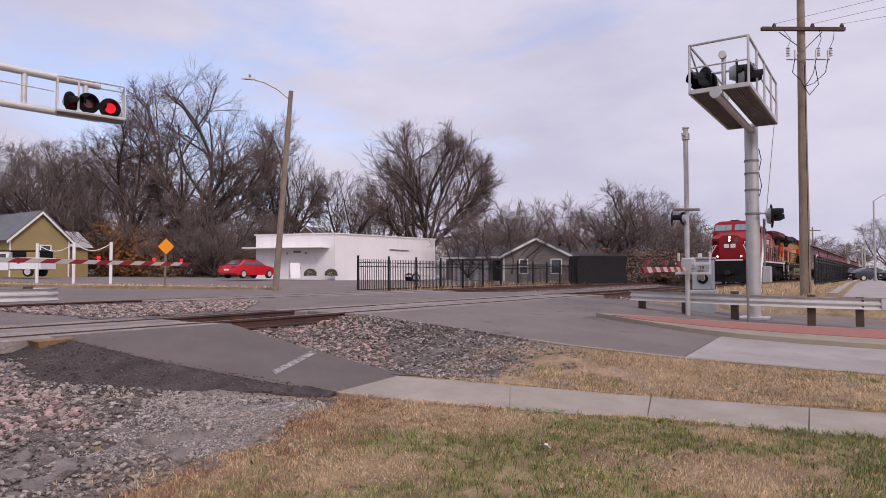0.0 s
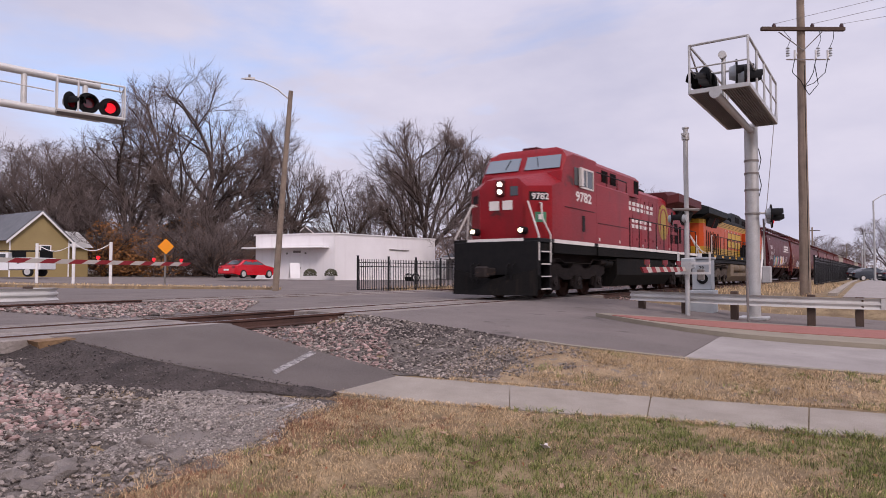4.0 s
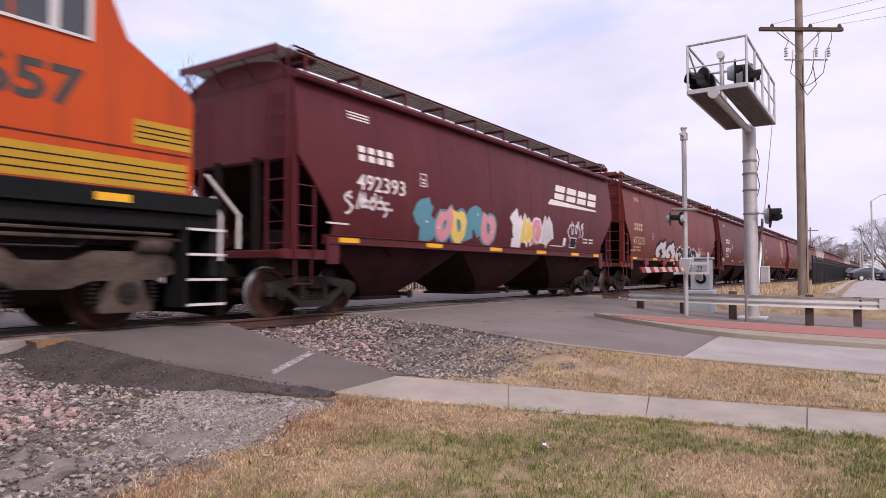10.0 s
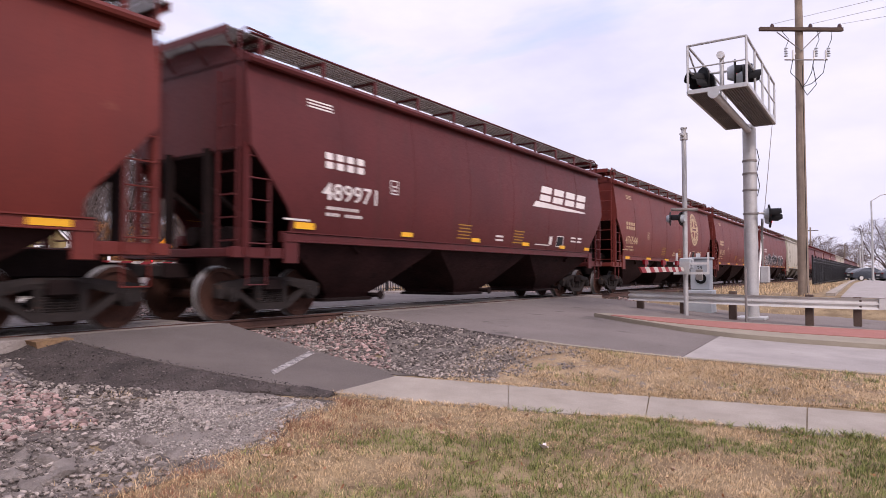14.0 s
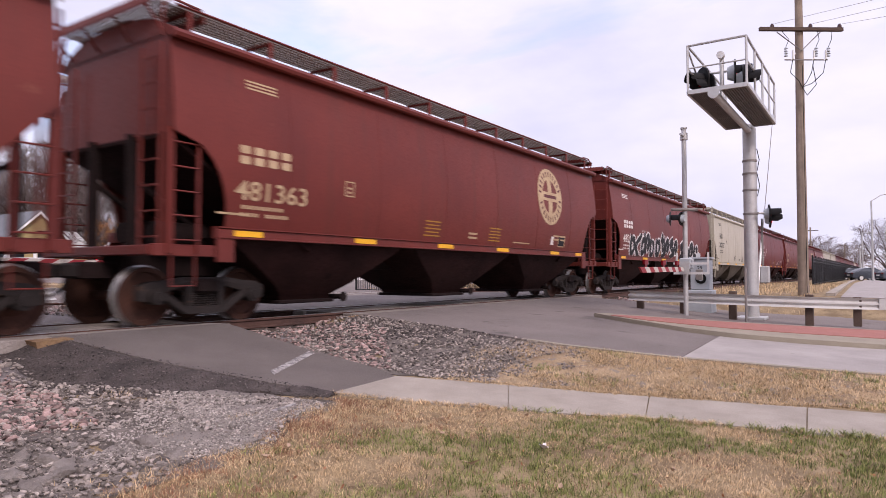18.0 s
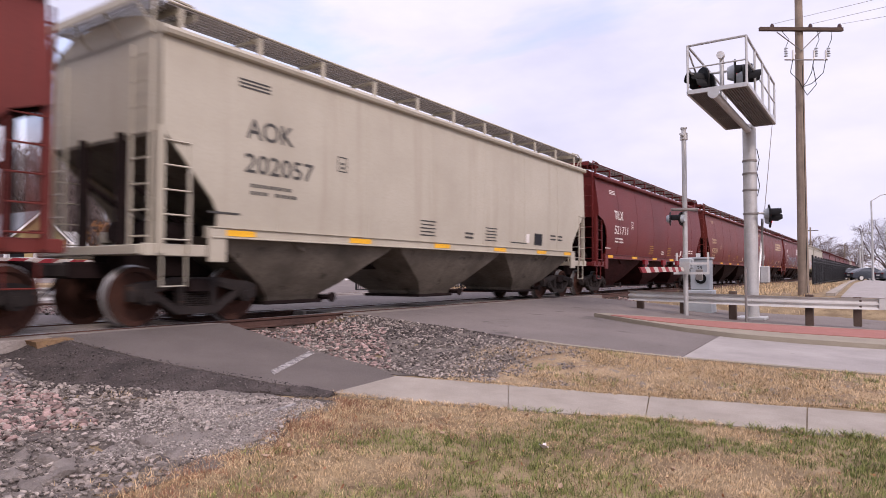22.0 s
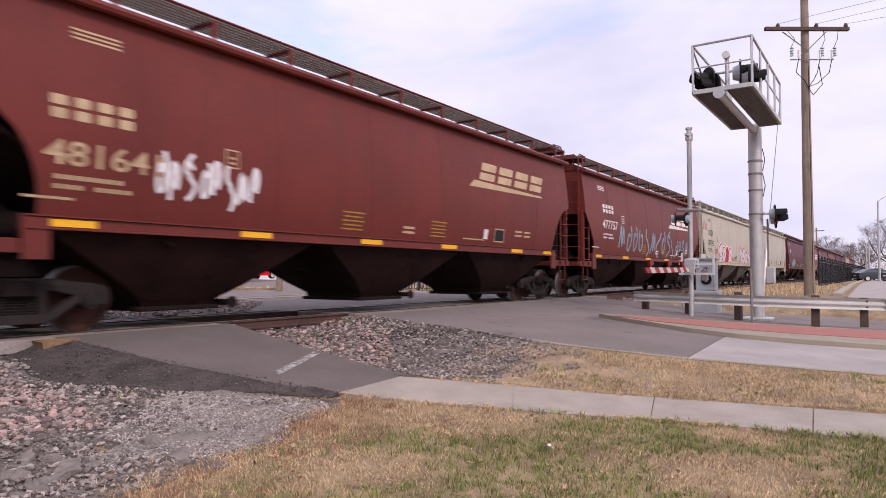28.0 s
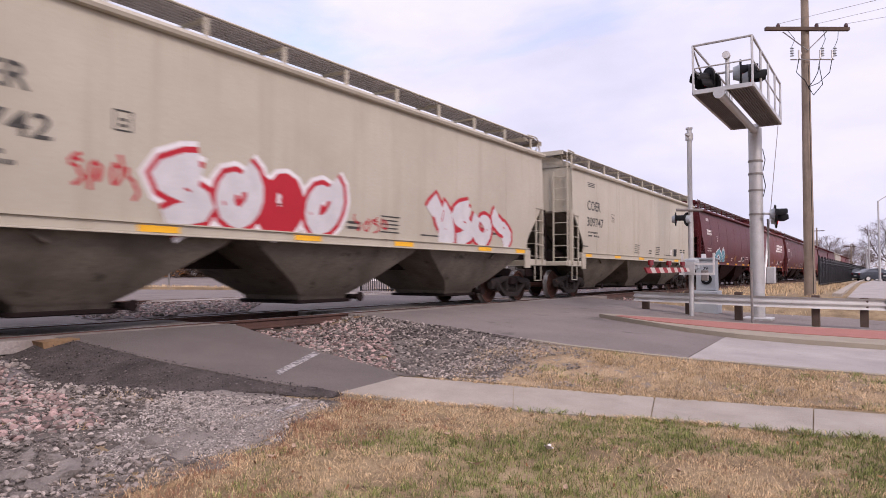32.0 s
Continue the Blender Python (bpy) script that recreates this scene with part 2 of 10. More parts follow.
M["worn_line"] = material("worn_white_line", (0.40, 0.37, 0.345), (0.26, 0.235, 0.22), 0.9, scale=6.0, fine=90, bump=0.2, amount=0.6, spot=(0.15, 0.134, 0.126), spot_at=0.47)
M["twig"] = material("fine_twigs", (0.18, 0.138, 0.124), (0.105, 0.08, 0.072), 0.95, scale=0.5, fine=6, bump=0.0, amount=0.6)
M["garage_white"] = material("pale_garage_door", (0.52, 0.50, 0.49), (0.45, 0.43, 0.42), 0.7, scale=1, fine=20, bump=0.02, amount=0.4)


# ---- mesh tools ----
class Geo:
    """Collects simple solids and makes one mesh of them."""

    def __init__(self):
        self.v, self.f = [], []

    def add(self, verts, faces):
        k = len(self.v)
        self.v += [tuple(p) for p in verts]
        self.f += [tuple(i + k for i in q) for q in faces]
        return self

    def box(self, x0, x1, y0, y1, z0, z1, c=0.0):
        """A box; c chamfers its four upright edges and its top and bottom rims."""
        if c <= 0:
            return self.add([(x, y, z) for z in (z0, z1) for y in (y0, y1) for x in (x0, x1)],
                            [(0, 2, 3, 1), (4, 5, 7, 6), (0, 1, 5, 4), (1, 3, 7, 5), (3, 2, 6, 7), (2, 0, 4, 6)])

        def ring(i, z):
            j = i + c
            return [(x0 + j, y0 + i, z), (x1 - j, y0 + i, z), (x1 - i, y0 + j, z), (x1 - i, y1 - j, z),
                    (x1 - j, y1 - i, z), (x0 + j, y1 - i, z), (x0 + i, y1 - j, z), (x0 + i, y0 + j, z)]
        return self.loft([ring(c, z0), ring(0, z0 + c), ring(0, z1 - c), ring(c, z1)])

    def loft(self, rings, close=True, caps=True):
        n, k = len(rings[0]), len(self.v)
        for r in rings:
            self.v += [tuple(p) for p in r]
        for a in range(len(rings) - 1):
            for i in range(n if close else n - 1):
                j = (i + 1) % n
                self.f.append((k + a * n + i, k + a * n + j, k + (a + 1) * n + j, k + (a + 1) * n + i))
        if caps and close:
            self.f.append(tuple(k + i for i in reversed(range(n))))
            self.f.append(tuple(k + (len(rings) - 1) * n + i for i in range(n)))
        return self

    def prism(self, poly, axis, a, b):
        """Extrudes a 2D outline along an axis: y: poly is (x, z); x: (y, z); z: (x, y)."""
        put = {"x": lambda p, q: (q, p[0], p[1]), "y": lambda p, q: (p[0], q, p[1]), "z": lambda p, q: (p[0], p[1], q)}[axis]
        return self.loft([[put(p, a) for p in poly], [put(p, b) for p in poly]])

    def tube(self, pts, r, n=6, ends=True):
        """A round bar along points; r is one radius or one for each point."""
        pts = [Vector(p) for p in pts]
        rs = r if isinstance(r, (list, tuple)) else [r] * len(pts)
        rings, last = [], None
        for i, p in enumerate(pts):
            d = (pts[min(i + 1, len(pts) - 1)] - pts[max(i - 1, 0)]).normalized()
            u = d.orthogonal().normalized() if last is None else (last - d * last.dot(d)).normalized()
            last = u
            w = d.cross(u)
            rings.append([p + (u * cos(2 * pi * k / n) + w * sin(2 * pi * k / n)) * rs[i] for k in range(n)])
        return self.loft(rings, caps=ends)

    def cyl(self, a, b, r, n=16, r2=None):
        return self.tube([a, b], [r, r if r2 is None else r2], n)

    def disc(self, c, axis, r, h, n=20):
        a = Vector(c)
        return self.cyl(a, a + Vector(axis).normalized() * h, r, n)

    def plate(self, corners, t):
        """A flat plate of thickness t below a polygon."""
        nrm = (Vector(corners[1]) - Vector(corners[0])).cross(Vector(corners[2]) - Vector(corners[1])).normalized() * t
        return self.loft([[Vector(p) - nrm for p in corners], [Vector(p) for p in corners]])

    def mesh(self, name):
        me = bpy.data.meshes.new(name)
        me.from_pydata(self.v, [], self.f)
        bm = bmesh.new()
        bm.from_mesh(me)
        bmesh.ops.recalc_face_normals(bm, faces=bm.faces)
        bm.to_mesh(me)
        bm.free()
        me.shade_smooth()
        me.set_sharp_from_angle(angle=radians(32))
        return me


def part(name, geo, mat, parent, label="", at=None):
    """Links a mesh (or a shared one) as one object under a thing or a part."""
    me = geo.mesh(name) if isinstance(geo, Geo) else geo
    if not me.materials:
        me.materials.append(M[mat] if isinstance(mat, str) else mat)
    ob = new(name, me)
    ob.parent = parent
    if at:
        ob.matrix_basis = at if isinstance(at, Matrix) else Matrix.Translation(at)
    if label:
        ob["label"] = label
    return ob


def solo(name, geo, mat, label, category, group="", kind="", at=None):
    return tagged(part(name, geo, mat, None, at=at), label, category, group, kind)


def thing(name, at, label, category, group="", kind=""):
    ob = new(name)
    ob.matrix_basis = at if isinstance(at, Matrix) else Matrix.Translation(at)
    return tagged(ob, label, category, group, kind)


def poly_sheet(outline, z_of, t, cell=0.5):
    """A slab whose top follows z_of(x, y): a triangulated, finely cut polygon with skirts."""
    bm = bmesh.new()
    f = bm.faces.new([bm.verts.new((x, y, 0)) for x, y in outline])
    xs, ys = [p[0] for p in outline], [p[1] for p in outline]
    for lo, hi, axis in ((min(xs), max(xs), Vector((1, 0, 0))), (min(ys), max(ys), Vector((0, 1, 0)))):
        k = lo + cell
        while k < hi:
            bmesh.ops.bisect_plane(bm, geom=bm.verts[:] + bm.edges[:] + bm.faces[:], plane_co=axis * k, plane_no=axis, dist=1e-5)
            k += cell * max(1.0, abs(k) / 25)
    r = bmesh.ops.extrude_face_region(bm, geom=bm.faces[:])
    low = [g for g in r["geom"] if isinstance(g, bmesh.types.BMVert)]
    lowset = set(low)
    for v in bm.verts:
        v.co.z = z_of(v.co.x, v.co.y) - (t if v in lowset else 0)
    bmesh.ops.recalc_face_normals(bm, faces=bm.faces)
    me = bpy.data.meshes.new("sheet")
    bm.to_mesh(me)
    bm.free()
    me.shade_smooth()
    me.set_sharp_from_angle(angle=radians(35))
    return me


# ---- levels ----
def z_lawn(y):
    return float(np.interp(y, (-400, -60, -10, 0, 2.5, 5, 7, 8.8), (-1.6, -1.2, -0.9, -0.75, -0.72, -0.52, -0.3, -0.05)))


def z_road(x, y):
    return float(np.interp(y, (-400, -60, -10, 0, 3, 6, 8.8, 20, 30, 45, 60, 120), (-1.6, -1.2, -0.9, -0.6, -0.42, -0.2, -0.02, -0.02, 0.06, 0.3, 0.5, 0.9)))


def z_ground(x, y):
    """The bare ground under everything."""
    base = float(np.interp(y, (-400, -60, -10, 0, 2.5, 5, 7.2, 8.2, 20, 22, 30, 45, 60, 120, 400), (-1.6, -1.2, -0.9, -0.75, -0.72, -0.53, -0.42, -0.42, -0.42, -0.12, 0.0, 0.22, 0.42, 0.8, 1.0)))
    if x > 18.5 and y < 9:
        k = min(1.0, (x - 18.5) / 6.0)
        bank = float(np.interp(y, (-60, -8, -2, 0.8, 7.2, 8.2), (-0.5, -0.2, -0.06, 0.0, 0.02, -0.42)))
        base = base + (max(base, bank) - base) * k
    if 6.5 < x < 25 and -80 < y < 9:
        # the strip climbs from the pavement to the road's edge
        a = float(np.interp(y, (-20, 0, 0.75, 2.42, 3.93, 5.15, 8.8), (10.75, 8.8, 8.65, 8.22, 7.4, 7.0, 7.2)))
        b = float(np.interp(y, (-60, -10, 0, 1.13, 2.53, 4.2, 6.5, 8.8), (15.0, 12.0, 11.0, 10.6, 10.1, 9.75, 9.9, 10.1)))
        k = max(0.0, min(1.0, (x - a) / (b - a)))
        k = k * k * (3 - 2 * k)
        low = z_road(x, y) - (0.025 if x < b + 0.05 else 0.12)
        k = min(k, max(0.0, (25 - x) / 2.0))
        base = base + (low - base) * k
    return base


# ---- ground ----
def axis_steps(lo, hi, near, fine, grow):
    out, p, s = [near], near, fine
    while p < hi:
        p += s
        s *= grow
        out.append(min(p, hi))
    p, s = near, fine
    while p > lo:
        p -= s
        s *= grow
        out.insert(0, max(p, lo))
    return out


def ground():
    xs, ys = axis_steps(-900, 2600, 8.0, 0.3, 1.045), axis_steps(-700, 2400, 5.0, 0.28, 1.045)
    v = []
    for y in ys:
        for x in xs:
            w = 0.025 if abs(x - 8) < 25 and y < 7.5 else 0.0
            v.append((x, y, z_ground(x, y) + w * noise.noise((x * 1.3, y * 1.3, 0))))
    n = len(xs)
    f = [(j * n + i, j * n + i + 1, (j + 1) * n + i + 1, (j + 1) * n + i) for j in range(len(ys) - 1) for i in range(n - 1)]
    me = bpy.data.meshes.new("ground")
    me.from_pydata(v, [], f)
    me.shade_smooth()
    me.materials.append(M["grass"])
    tagged(new("ground", me), "patchy brown and green winter lawn around the crossing", "ground", kind="structure")


ground()


def slab(name, outline, z_of, t, mat, label, cat, cell=0.5, lift=0.0):
    me = poly_sheet(outline, lambda x, y: z_of(x, y) + lift, t, cell)
    me.materials.append(M[mat])
    return tagged(new(name, me), label, cat, kind="structure")


lawn = lambda x, y: z_lawn(y)
# pavement slabs from the ramp to the lawn's end, with open joints
NEAR_EDGE = [(5.36, 5.05), (5.72, 4.24), (6.26, 3.36), (6.98, 2.11), (7.27, 0.64), (7.46, 0.0), (7.9, -3.0), (8.4, -8.0), (9.4, -20.0)]
FAR_EDGE = [(6.59, 5.15), (6.98, 4.55), (7.33, 3.93), (8.18, 2.42), (8.61, 0.75), (8.76, 0.0), (9.2, -3.0), (9.7, -8.0), (10.7, -20.0)]
CUTS = [(0.0, 1.992), (2.0, 2.992), (3.0, 3.992), (4.0, 5.4), (5.405, 6.0), (6.003, 6.6), (6.603, 8.0)]


def along(line, u):
    i = min(int(u), len(line) - 2)
    k = u - i
    return (line[i][0] * (1 - k) + line[i + 1][0] * k, line[i][1] * (1 - k) + line[i + 1][1] * k)


pavement = thing("pavement", (0, 0, 0), "pale grey concrete pavement in weathered slabs", "pavement", kind="structure")
for a, b in CUTS:
    mids = [a] + [k for k in range(int(a) + 1, int(b) + 1) if a < k < b] + [b]
    me = poly_sheet([along(NEAR_EDGE, u) for u in mids] + [along(FAR_EDGE, u) for u in reversed(mids)], lambda x, y: z_lawn(y) + 0.016, 0.12, 0.6)
    me.materials.append(M["concrete"])
    part("paving_slab", me, "concrete", pavement)

# asphalt ramp from the pavement up to the rails
slab("path", [(4.2, 8.95), (4.54, 7.4), (5.01, 5.66), (5.36, 5.06), (6.59, 5.16), (6.67, 5.78), (6.72, 6.67), (6.85, 8.26), (6.93, 8.95)],
     lambda x, y: z_lawn(y) + 0.045 * min(1, (y - 5.0) / 0.5), 0.1, "path", "dark asphalt footpath ramp rising to the rails", "path", 0.35)
slab("path_line", [(5.30, 5.93), (5.36, 6.08), (6.63, 6.72), (6.60, 6.58)], lambda x, y: z_lawn(y) + 0.05, 0.02, "worn_line", "worn white stop line across the path", "marking", 0.3)

# road over the tracks and on to both sides
slab("road", [(10.15, 8.85), (9.95, 6.5), (9.8, 5.2), (9.8, 4.2), (10.2, 2.55), (13.55, 2.72), (14.6, 2.72), (15.3, 0.0), (16.5, -10), (19, -60), (32, -60), (25.5, -10), (24.3, -0.1), (21.8, 3.8), (22.1, 7.1), (22.0, 8.85)],
     z_road, 0.25, "road", "worn grey asphalt road rising to the level crossing", "road", 0.6)
slab("concrete_lane", [(10.22, 2.53), (10.62, 1.13), (11.05, 0.0), (12.0, -10), (15, -60), (19, -60), (16.5, -10), (15.3, 0.0), (14.58, 2.7), (13.53, 2.71)],
     z_road, 0.25, "concrete_road", "pale worn concrete lane of the road", "road", 0.8)
slab("road_between_tracks", [(4.0, 11.55), (26.5, 11.55), (24.0, 16.75), (1.0, 16.75)], z_road, 0.25, "road", "asphalt of the crossing between the two tracks", "road", 0.8)
slab("road_far", [(1.0, 19.6), (24.5, 19.6), (24.0, 23), (22.5, 30), (12, 60), (0, 95), (-40, 180), (-52, 176), (-14, 92), (-6, 60), (-2, 35)], z_road, 0.25, "road", "grey asphalt road leaving the far side of the crossing", "road", 1.5)
slab("forecourt", [(24.6, 21.8), (60, 26), (58, 62), (14, 62), (22.7, 30.0)], lambda x, y: z_ground(x, y) + 0.05, 0.3, "road", "worn asphalt forecourt of the white building", "forecourt", 2.0)
slab("verge_island", [(22.0, 24.3), (22.4, 25.0), (17.0, 35.5), (14.2, 38.5), (13.0, 38.0), (15.5, 33.0)], lambda x, y: z_ground(x, y) + 0.2, 0.4, "straw", "kerbed verge of dry brown grass", "verge", 1.0)

# pale edging between the dead grass and the road
slab("road_edging", [(9.72, 4.9), (9.70, 4.2), (10.05, 2.50), (10.55, 1.10), (10.95, 0.0), (11.95, -10), (15, -60), (15.14, -60), (12.08, -10), (11.08, 0.0), (10.67, 1.15), (10.17, 2.54), (9.83, 4.22), (9.84, 4.9)], z_road, 0.2, "kerb", "narrow tan concrete edging of the road", "kerb", 0.8, 0.012)

# median
MED_OUT = [(14.95, 5.72), (14.5, 4.83), (13.95, 3.4), (13.85, 2.4), (14.1, 1.3), (14.66, 0.0), (16.0, -10), (19.5, -60), (25.5, -60), (20.35, -10), (18.42, 0.0), (16.9, 2.65), (16.0, 4.2), (15.3, 5.5)]
MED_IN = [(14.75, 5.25), (14.55, 4.3), (14.75, 2.9), (15.05, 1.8), (15.9, 0.0), (17.4, -10), (21, -60), (23.5, -60), (20.0, -10), (18.1, 0.0), (16.6, 2.5), (15.75, 4.0), (15.0, 5.2)]
slab("median_kerb", MED_OUT, z_road, 0.3, "kerb", "tan concrete kerb round the road median", "kerb", 0.8, 0.09)
slab("median_paving", MED_IN, z_road, 0.2, "paver", "red brick paving of the road median", "paving", 0.8, 0.105)


# ---- tracks ----
def rail_profile(y, s=1):
    return [(y - 0.07, -0.17), (y + 0.07, -0.17), (y + 0.07, -0.155), (y + 0.012, -0.135), (y + 0.010, -0.05), (y + 0.037, -0.035), (y + 0.037, -0.006), (y + 0.028, 0.0),
            (y - 0.028, 0.0), (y - 0.037, -0.006), (y - 0.037, -0.035), (y - 0.010, -0.05), (y - 0.012, -0.135), (y - 0.07, -0.155)]


def track(yc, x0, x1, ties):
    t = thing("railway_track", (0, 0, 0), "rusty steel rails on dark timber ties", "railway track", "two tracks", "structure")
    for s in (-1, 1):
        y = yc + s * 0.7525
        r = part("rail", Geo().prism(rail_profile(y), "x", x0, x1), "rust_rail", t)
        part("rail_head", Geo().box(x0, x1, y - 0.026, y + 0.026, 0.0, 0.003), "rail_head", r, "bright worn running surface")
    g = Geo().box(-0.115, 0.115, -1.3, 1.3, -0.18, 0.0, 0.01)
    me = g.mesh("tie")
    for i in range(ties[1]):
        part("tie", me, "tie", t, at=pose(ties[0] + i * 0.52, yc, -0.175, 0, 0, random.uniform(-0.6, 0.6)))
    return t


TRACK1, TRACK2 = 10.15, 18.15
track(TRACK1, -300, 1200, (-4, 130))
track(TRACK2, -300, 1200, (-4, 130))


def bed(yc, name):
    prof = [(yc - 3.1, -0.75), (yc - 2.3, -0.40), (yc - 1.45, -0.215), (yc + 1.45, -0.215), (yc + 2.3, -0.40), (yc + 3.1, -0.75)]
    solo(name, Geo().prism(prof, "x", -300, 1200), "ballast", "grey and pink crushed stone ballast bed", "ballast", kind="structure")


bed(TRACK1, "ballast_bed_near")
bed(TRACK2, "ballast_bed_far")


# timber crossing planks between and beside the rails
def planks(yc, x0, x1, deck, mat):
    rows = [(yc - 1.30, yc - 1.06), (yc - 1.05, yc - 0.83), (yc - 0.66, yc - 0.36), (yc - 0.35, yc - 0.02), (yc - 0.01, yc + 0.32), (yc + 0.33, yc + 0.66), (yc + 0.83, yc + 1.05), (yc + 1.06, yc + 1.30)]
    for a, b in rows:
        x = x0 + random.uniform(-0.05, 0.05)
        n = max(1, round((x1 - x0) / 3.0))
        for i in range(n):
            part("plank", Geo().box(x + i * (x1 - x0) / n, x + (i + 1) * (x1 - x0) / n - 0.015, a, b, -0.17, -0.012 + random.uniform(-0.006, 0.004), 0.008), mat, deck)


for yc, a, b in ((TRACK1, 3.4, 6.95), (TRACK1, 10.2, 24.0), (TRACK2, -0.5, 5.5), (TRACK2, 11.5, 26.0)):
    deck = thing("crossing_deck", (0, 0, 0), "weathered grey timber crossing planks between the rails", "crossing deck", "crossing decks", "structure")
    planks(yc, a, b, deck, "timber")


# ---- covered hopper cars ----
PITCH_CAR = 17.9
HALF = 1.62
SPEED = 9.27


def car_paint(name, base, dark, streak, spot):
    M[name] = material(name, base, dark, 0.5, scale=0.55, fine=26, bump=0.04, amount=0.6, streak=streak, spot=spot, spot_at=0.67)


car_paint("oxide_brown", (0.105, 0.021, 0.02), (0.068, 0.015, 0.015), (0.066, 0.02, 0.017), (0.13, 0.045, 0.035))
car_paint("oxide_red", (0.152, 0.029, 0.021), (0.105, 0.021, 0.017), (0.098, 0.026, 0.019), (0.2, 0.07, 0.045))
car_paint("oxide_maroon", (0.098, 0.015, 0.018), (0.066, 0.012, 0.014), (0.10, 0.03, 0.028), (0.10, 0.03, 0.028))
car_paint("oxide_gloss", (0.138, 0.0195, 0.0175), (0.098, 0.0145, 0.0135), (0.105, 0.024, 0.019), (0.12, 0.03, 0.024))
car_paint("hopper_grey", (0.44, 0.40, 0.32), (0.36, 0.32, 0.25), (0.33, 0.28, 0.21), (0.36, 0.29, 0.21))
M["under"] = material("grimy_underframe", (0.02, 0.012, 0.0115), (0.011, 0.008, 0.0075), 0.85, scale=2, fine=30, bump=0.15, amount=0.6)
M["truck_steel"] = material("grimy_cast_steel", (0.036, 0.029, 0.027), (0.018, 0.015, 0.014), 0.75, scale=3, fine=30, bump=0.15, amount=0.6, spot=(0.10, 0.055, 0.035))
M["wheel_rust"] = material("rusty_wheel", (0.07, 0.032, 0.023), (0.035, 0.019, 0.015), 0.8, scale=3, fine=30, bump=0.1, amount=0.6)
M["wheel_tread"] = material("polished_tread", (0.36, 0.35, 0.34), (0.22, 0.21, 0.20), 0.35, metal=0.8, scale=3, fine=30, bump=0.0)
M["stencil"] = material("white_stencil", (0.72, 0.68, 0.64), (0.55, 0.50, 0.46), 0.6, scale=3, fine=40, bump=0.0, amount=0.4)
M["stencil_tan"] = material("faded_tan_stencil", (0.50, 0.375, 0.225), (0.34, 0.225, 0.13), 0.6, scale=3, fine=40, bump=0.0, amount=0.5)
M["stencil_dark"] = material("dark_stencil", (0.05, 0.048, 0.045), (0.09, 0.085, 0.08), 0.6, scale=3, fine=40, bump=0.0, amount=0.4)

MOVERS = []   # (thing, x of its leading coupling at 9.0 s)
WHEELS = []   # (wheelset, its seat in the thing's space, radius)


def wheel_mesh(r):
    """One wheelset, axle along y."""
    g = Geo()
    for s in (-1, 1):
        prof = [(0.08, 0.66), (r * 0.32, 0.67), (r * 0.45, 0.705), (r * 0.78, 0.70), (r * 0.83, 0.66), (r * 0.83 + 0.03, 0.655), (r + 0.028, 0.665), (r + 0.028, 0.69), (r, 0.70), (r - 0.008, 0.80), (r * 0.82, 0.805),
                (r * 0.78, 0.765), (r * 0.45, 0.755), (r * 0.36, 0.80), (0.09, 0.82)]
        n = 28
        g.loft([[(p[0] * cos(2 * pi * k / n), s * p[1], p[0] * sin(2 * pi * k / n)) for k in range(n)] for p in prof], caps=True)
    g.cyl((0, -1.0, 0), (0, 1.0, 0), 0.08, 10)
    return g.mesh("wheelset")


WHEEL_SMALL = wheel_mesh(0.457)
WHEEL_SMALL.materials.append(M["wheel_rust"])
WHEEL_SMALL.materials.append(M["wheel_tread"])
for p in WHEEL_SMALL.polygons:
    rr = sqrt(p.center.x ** 2 + p.center.z ** 2)
    if rr > 0.44 and abs(p.center.y) > 0.69:
        p.material_index = 1


SIDE_FRAME = Geo()
# upper bar, lower tension bar, struts and journal pedestals of the casting
SIDE_FRAME.loft([[(x, y, z + h * q) for y, q in ((-0.075, 0.5), (-0.05, 1), (0.05, 1), (0.075, 0.5), (0.05, 0), (-0.05, 0))] for x, z, h in
                 ((-1.16, 0.40, 0.22), (-0.98, 0.38, 0.30), (-0.72, 0.52, 0.18), (-0.40, 0.60, 0.15), (0.40, 0.60, 0.15), (0.72, 0.52, 0.18), (0.98, 0.38, 0.30), (1.16, 0.40, 0.22))])
SIDE_FRAME.loft([[(x, y, z + h * q) for y, q in ((-0.07, 0), (-0.07, 1), (0.07, 1), (0.07, 0))] for x, z, h in ((-0.78, 0.44, 0.12), (-0.36, 0.17, 0.12), (0.36, 0.17, 0.12), (0.78, 0.44, 0.12))])
for q in (-1, 1):
    SIDE_FRAME.box(q * 0.29 - 0.05, q * 0.29 + 0.05, -0.065, 0.065, 0.2, 0.66)
SIDE_FRAME = SIDE_FRAME.mesh("side_frame")
SIDE_FRAME.materials.append(M["truck_steel"])
SPRINGS = Geo().tube([(0.055 * cos(k * 1.05), 0.055 * sin(k * 1.05), 0.28 + 0.22 * k / 36) for k in range(37)], 0.014, 4).mesh("coil_spring")
SPRINGS.materials.append(M["truck_steel"])
BEARING = Geo().cyl((0, -0.12, 0), (0, 0.12, 0), 0.125, 14).cyl((0, -0.155, 0), (0, -0.12, 0), 0.07, 10).mesh("bearing")
BEARING.materials.append(M["truck_steel"])
BOLSTER = Geo().box(-0.2, 0.2, -1.15, 1.15, 0.5, 0.72, 0.03).cyl((0, 0, 0.7), (0, 0, 0.95), 0.2, 14).mesh("bolster")
BOLSTER.materials.append(M["under"])
BRAKE_BEAM = Geo().box(-0.42, -0.34, -0.75, 0.75, 0.3, 0.42).box(0.34, 0.42, -0.75, 0.75, 0.3, 0.42).mesh("brake_beam")
BRAKE_BEAM.materials.append(M["under"])


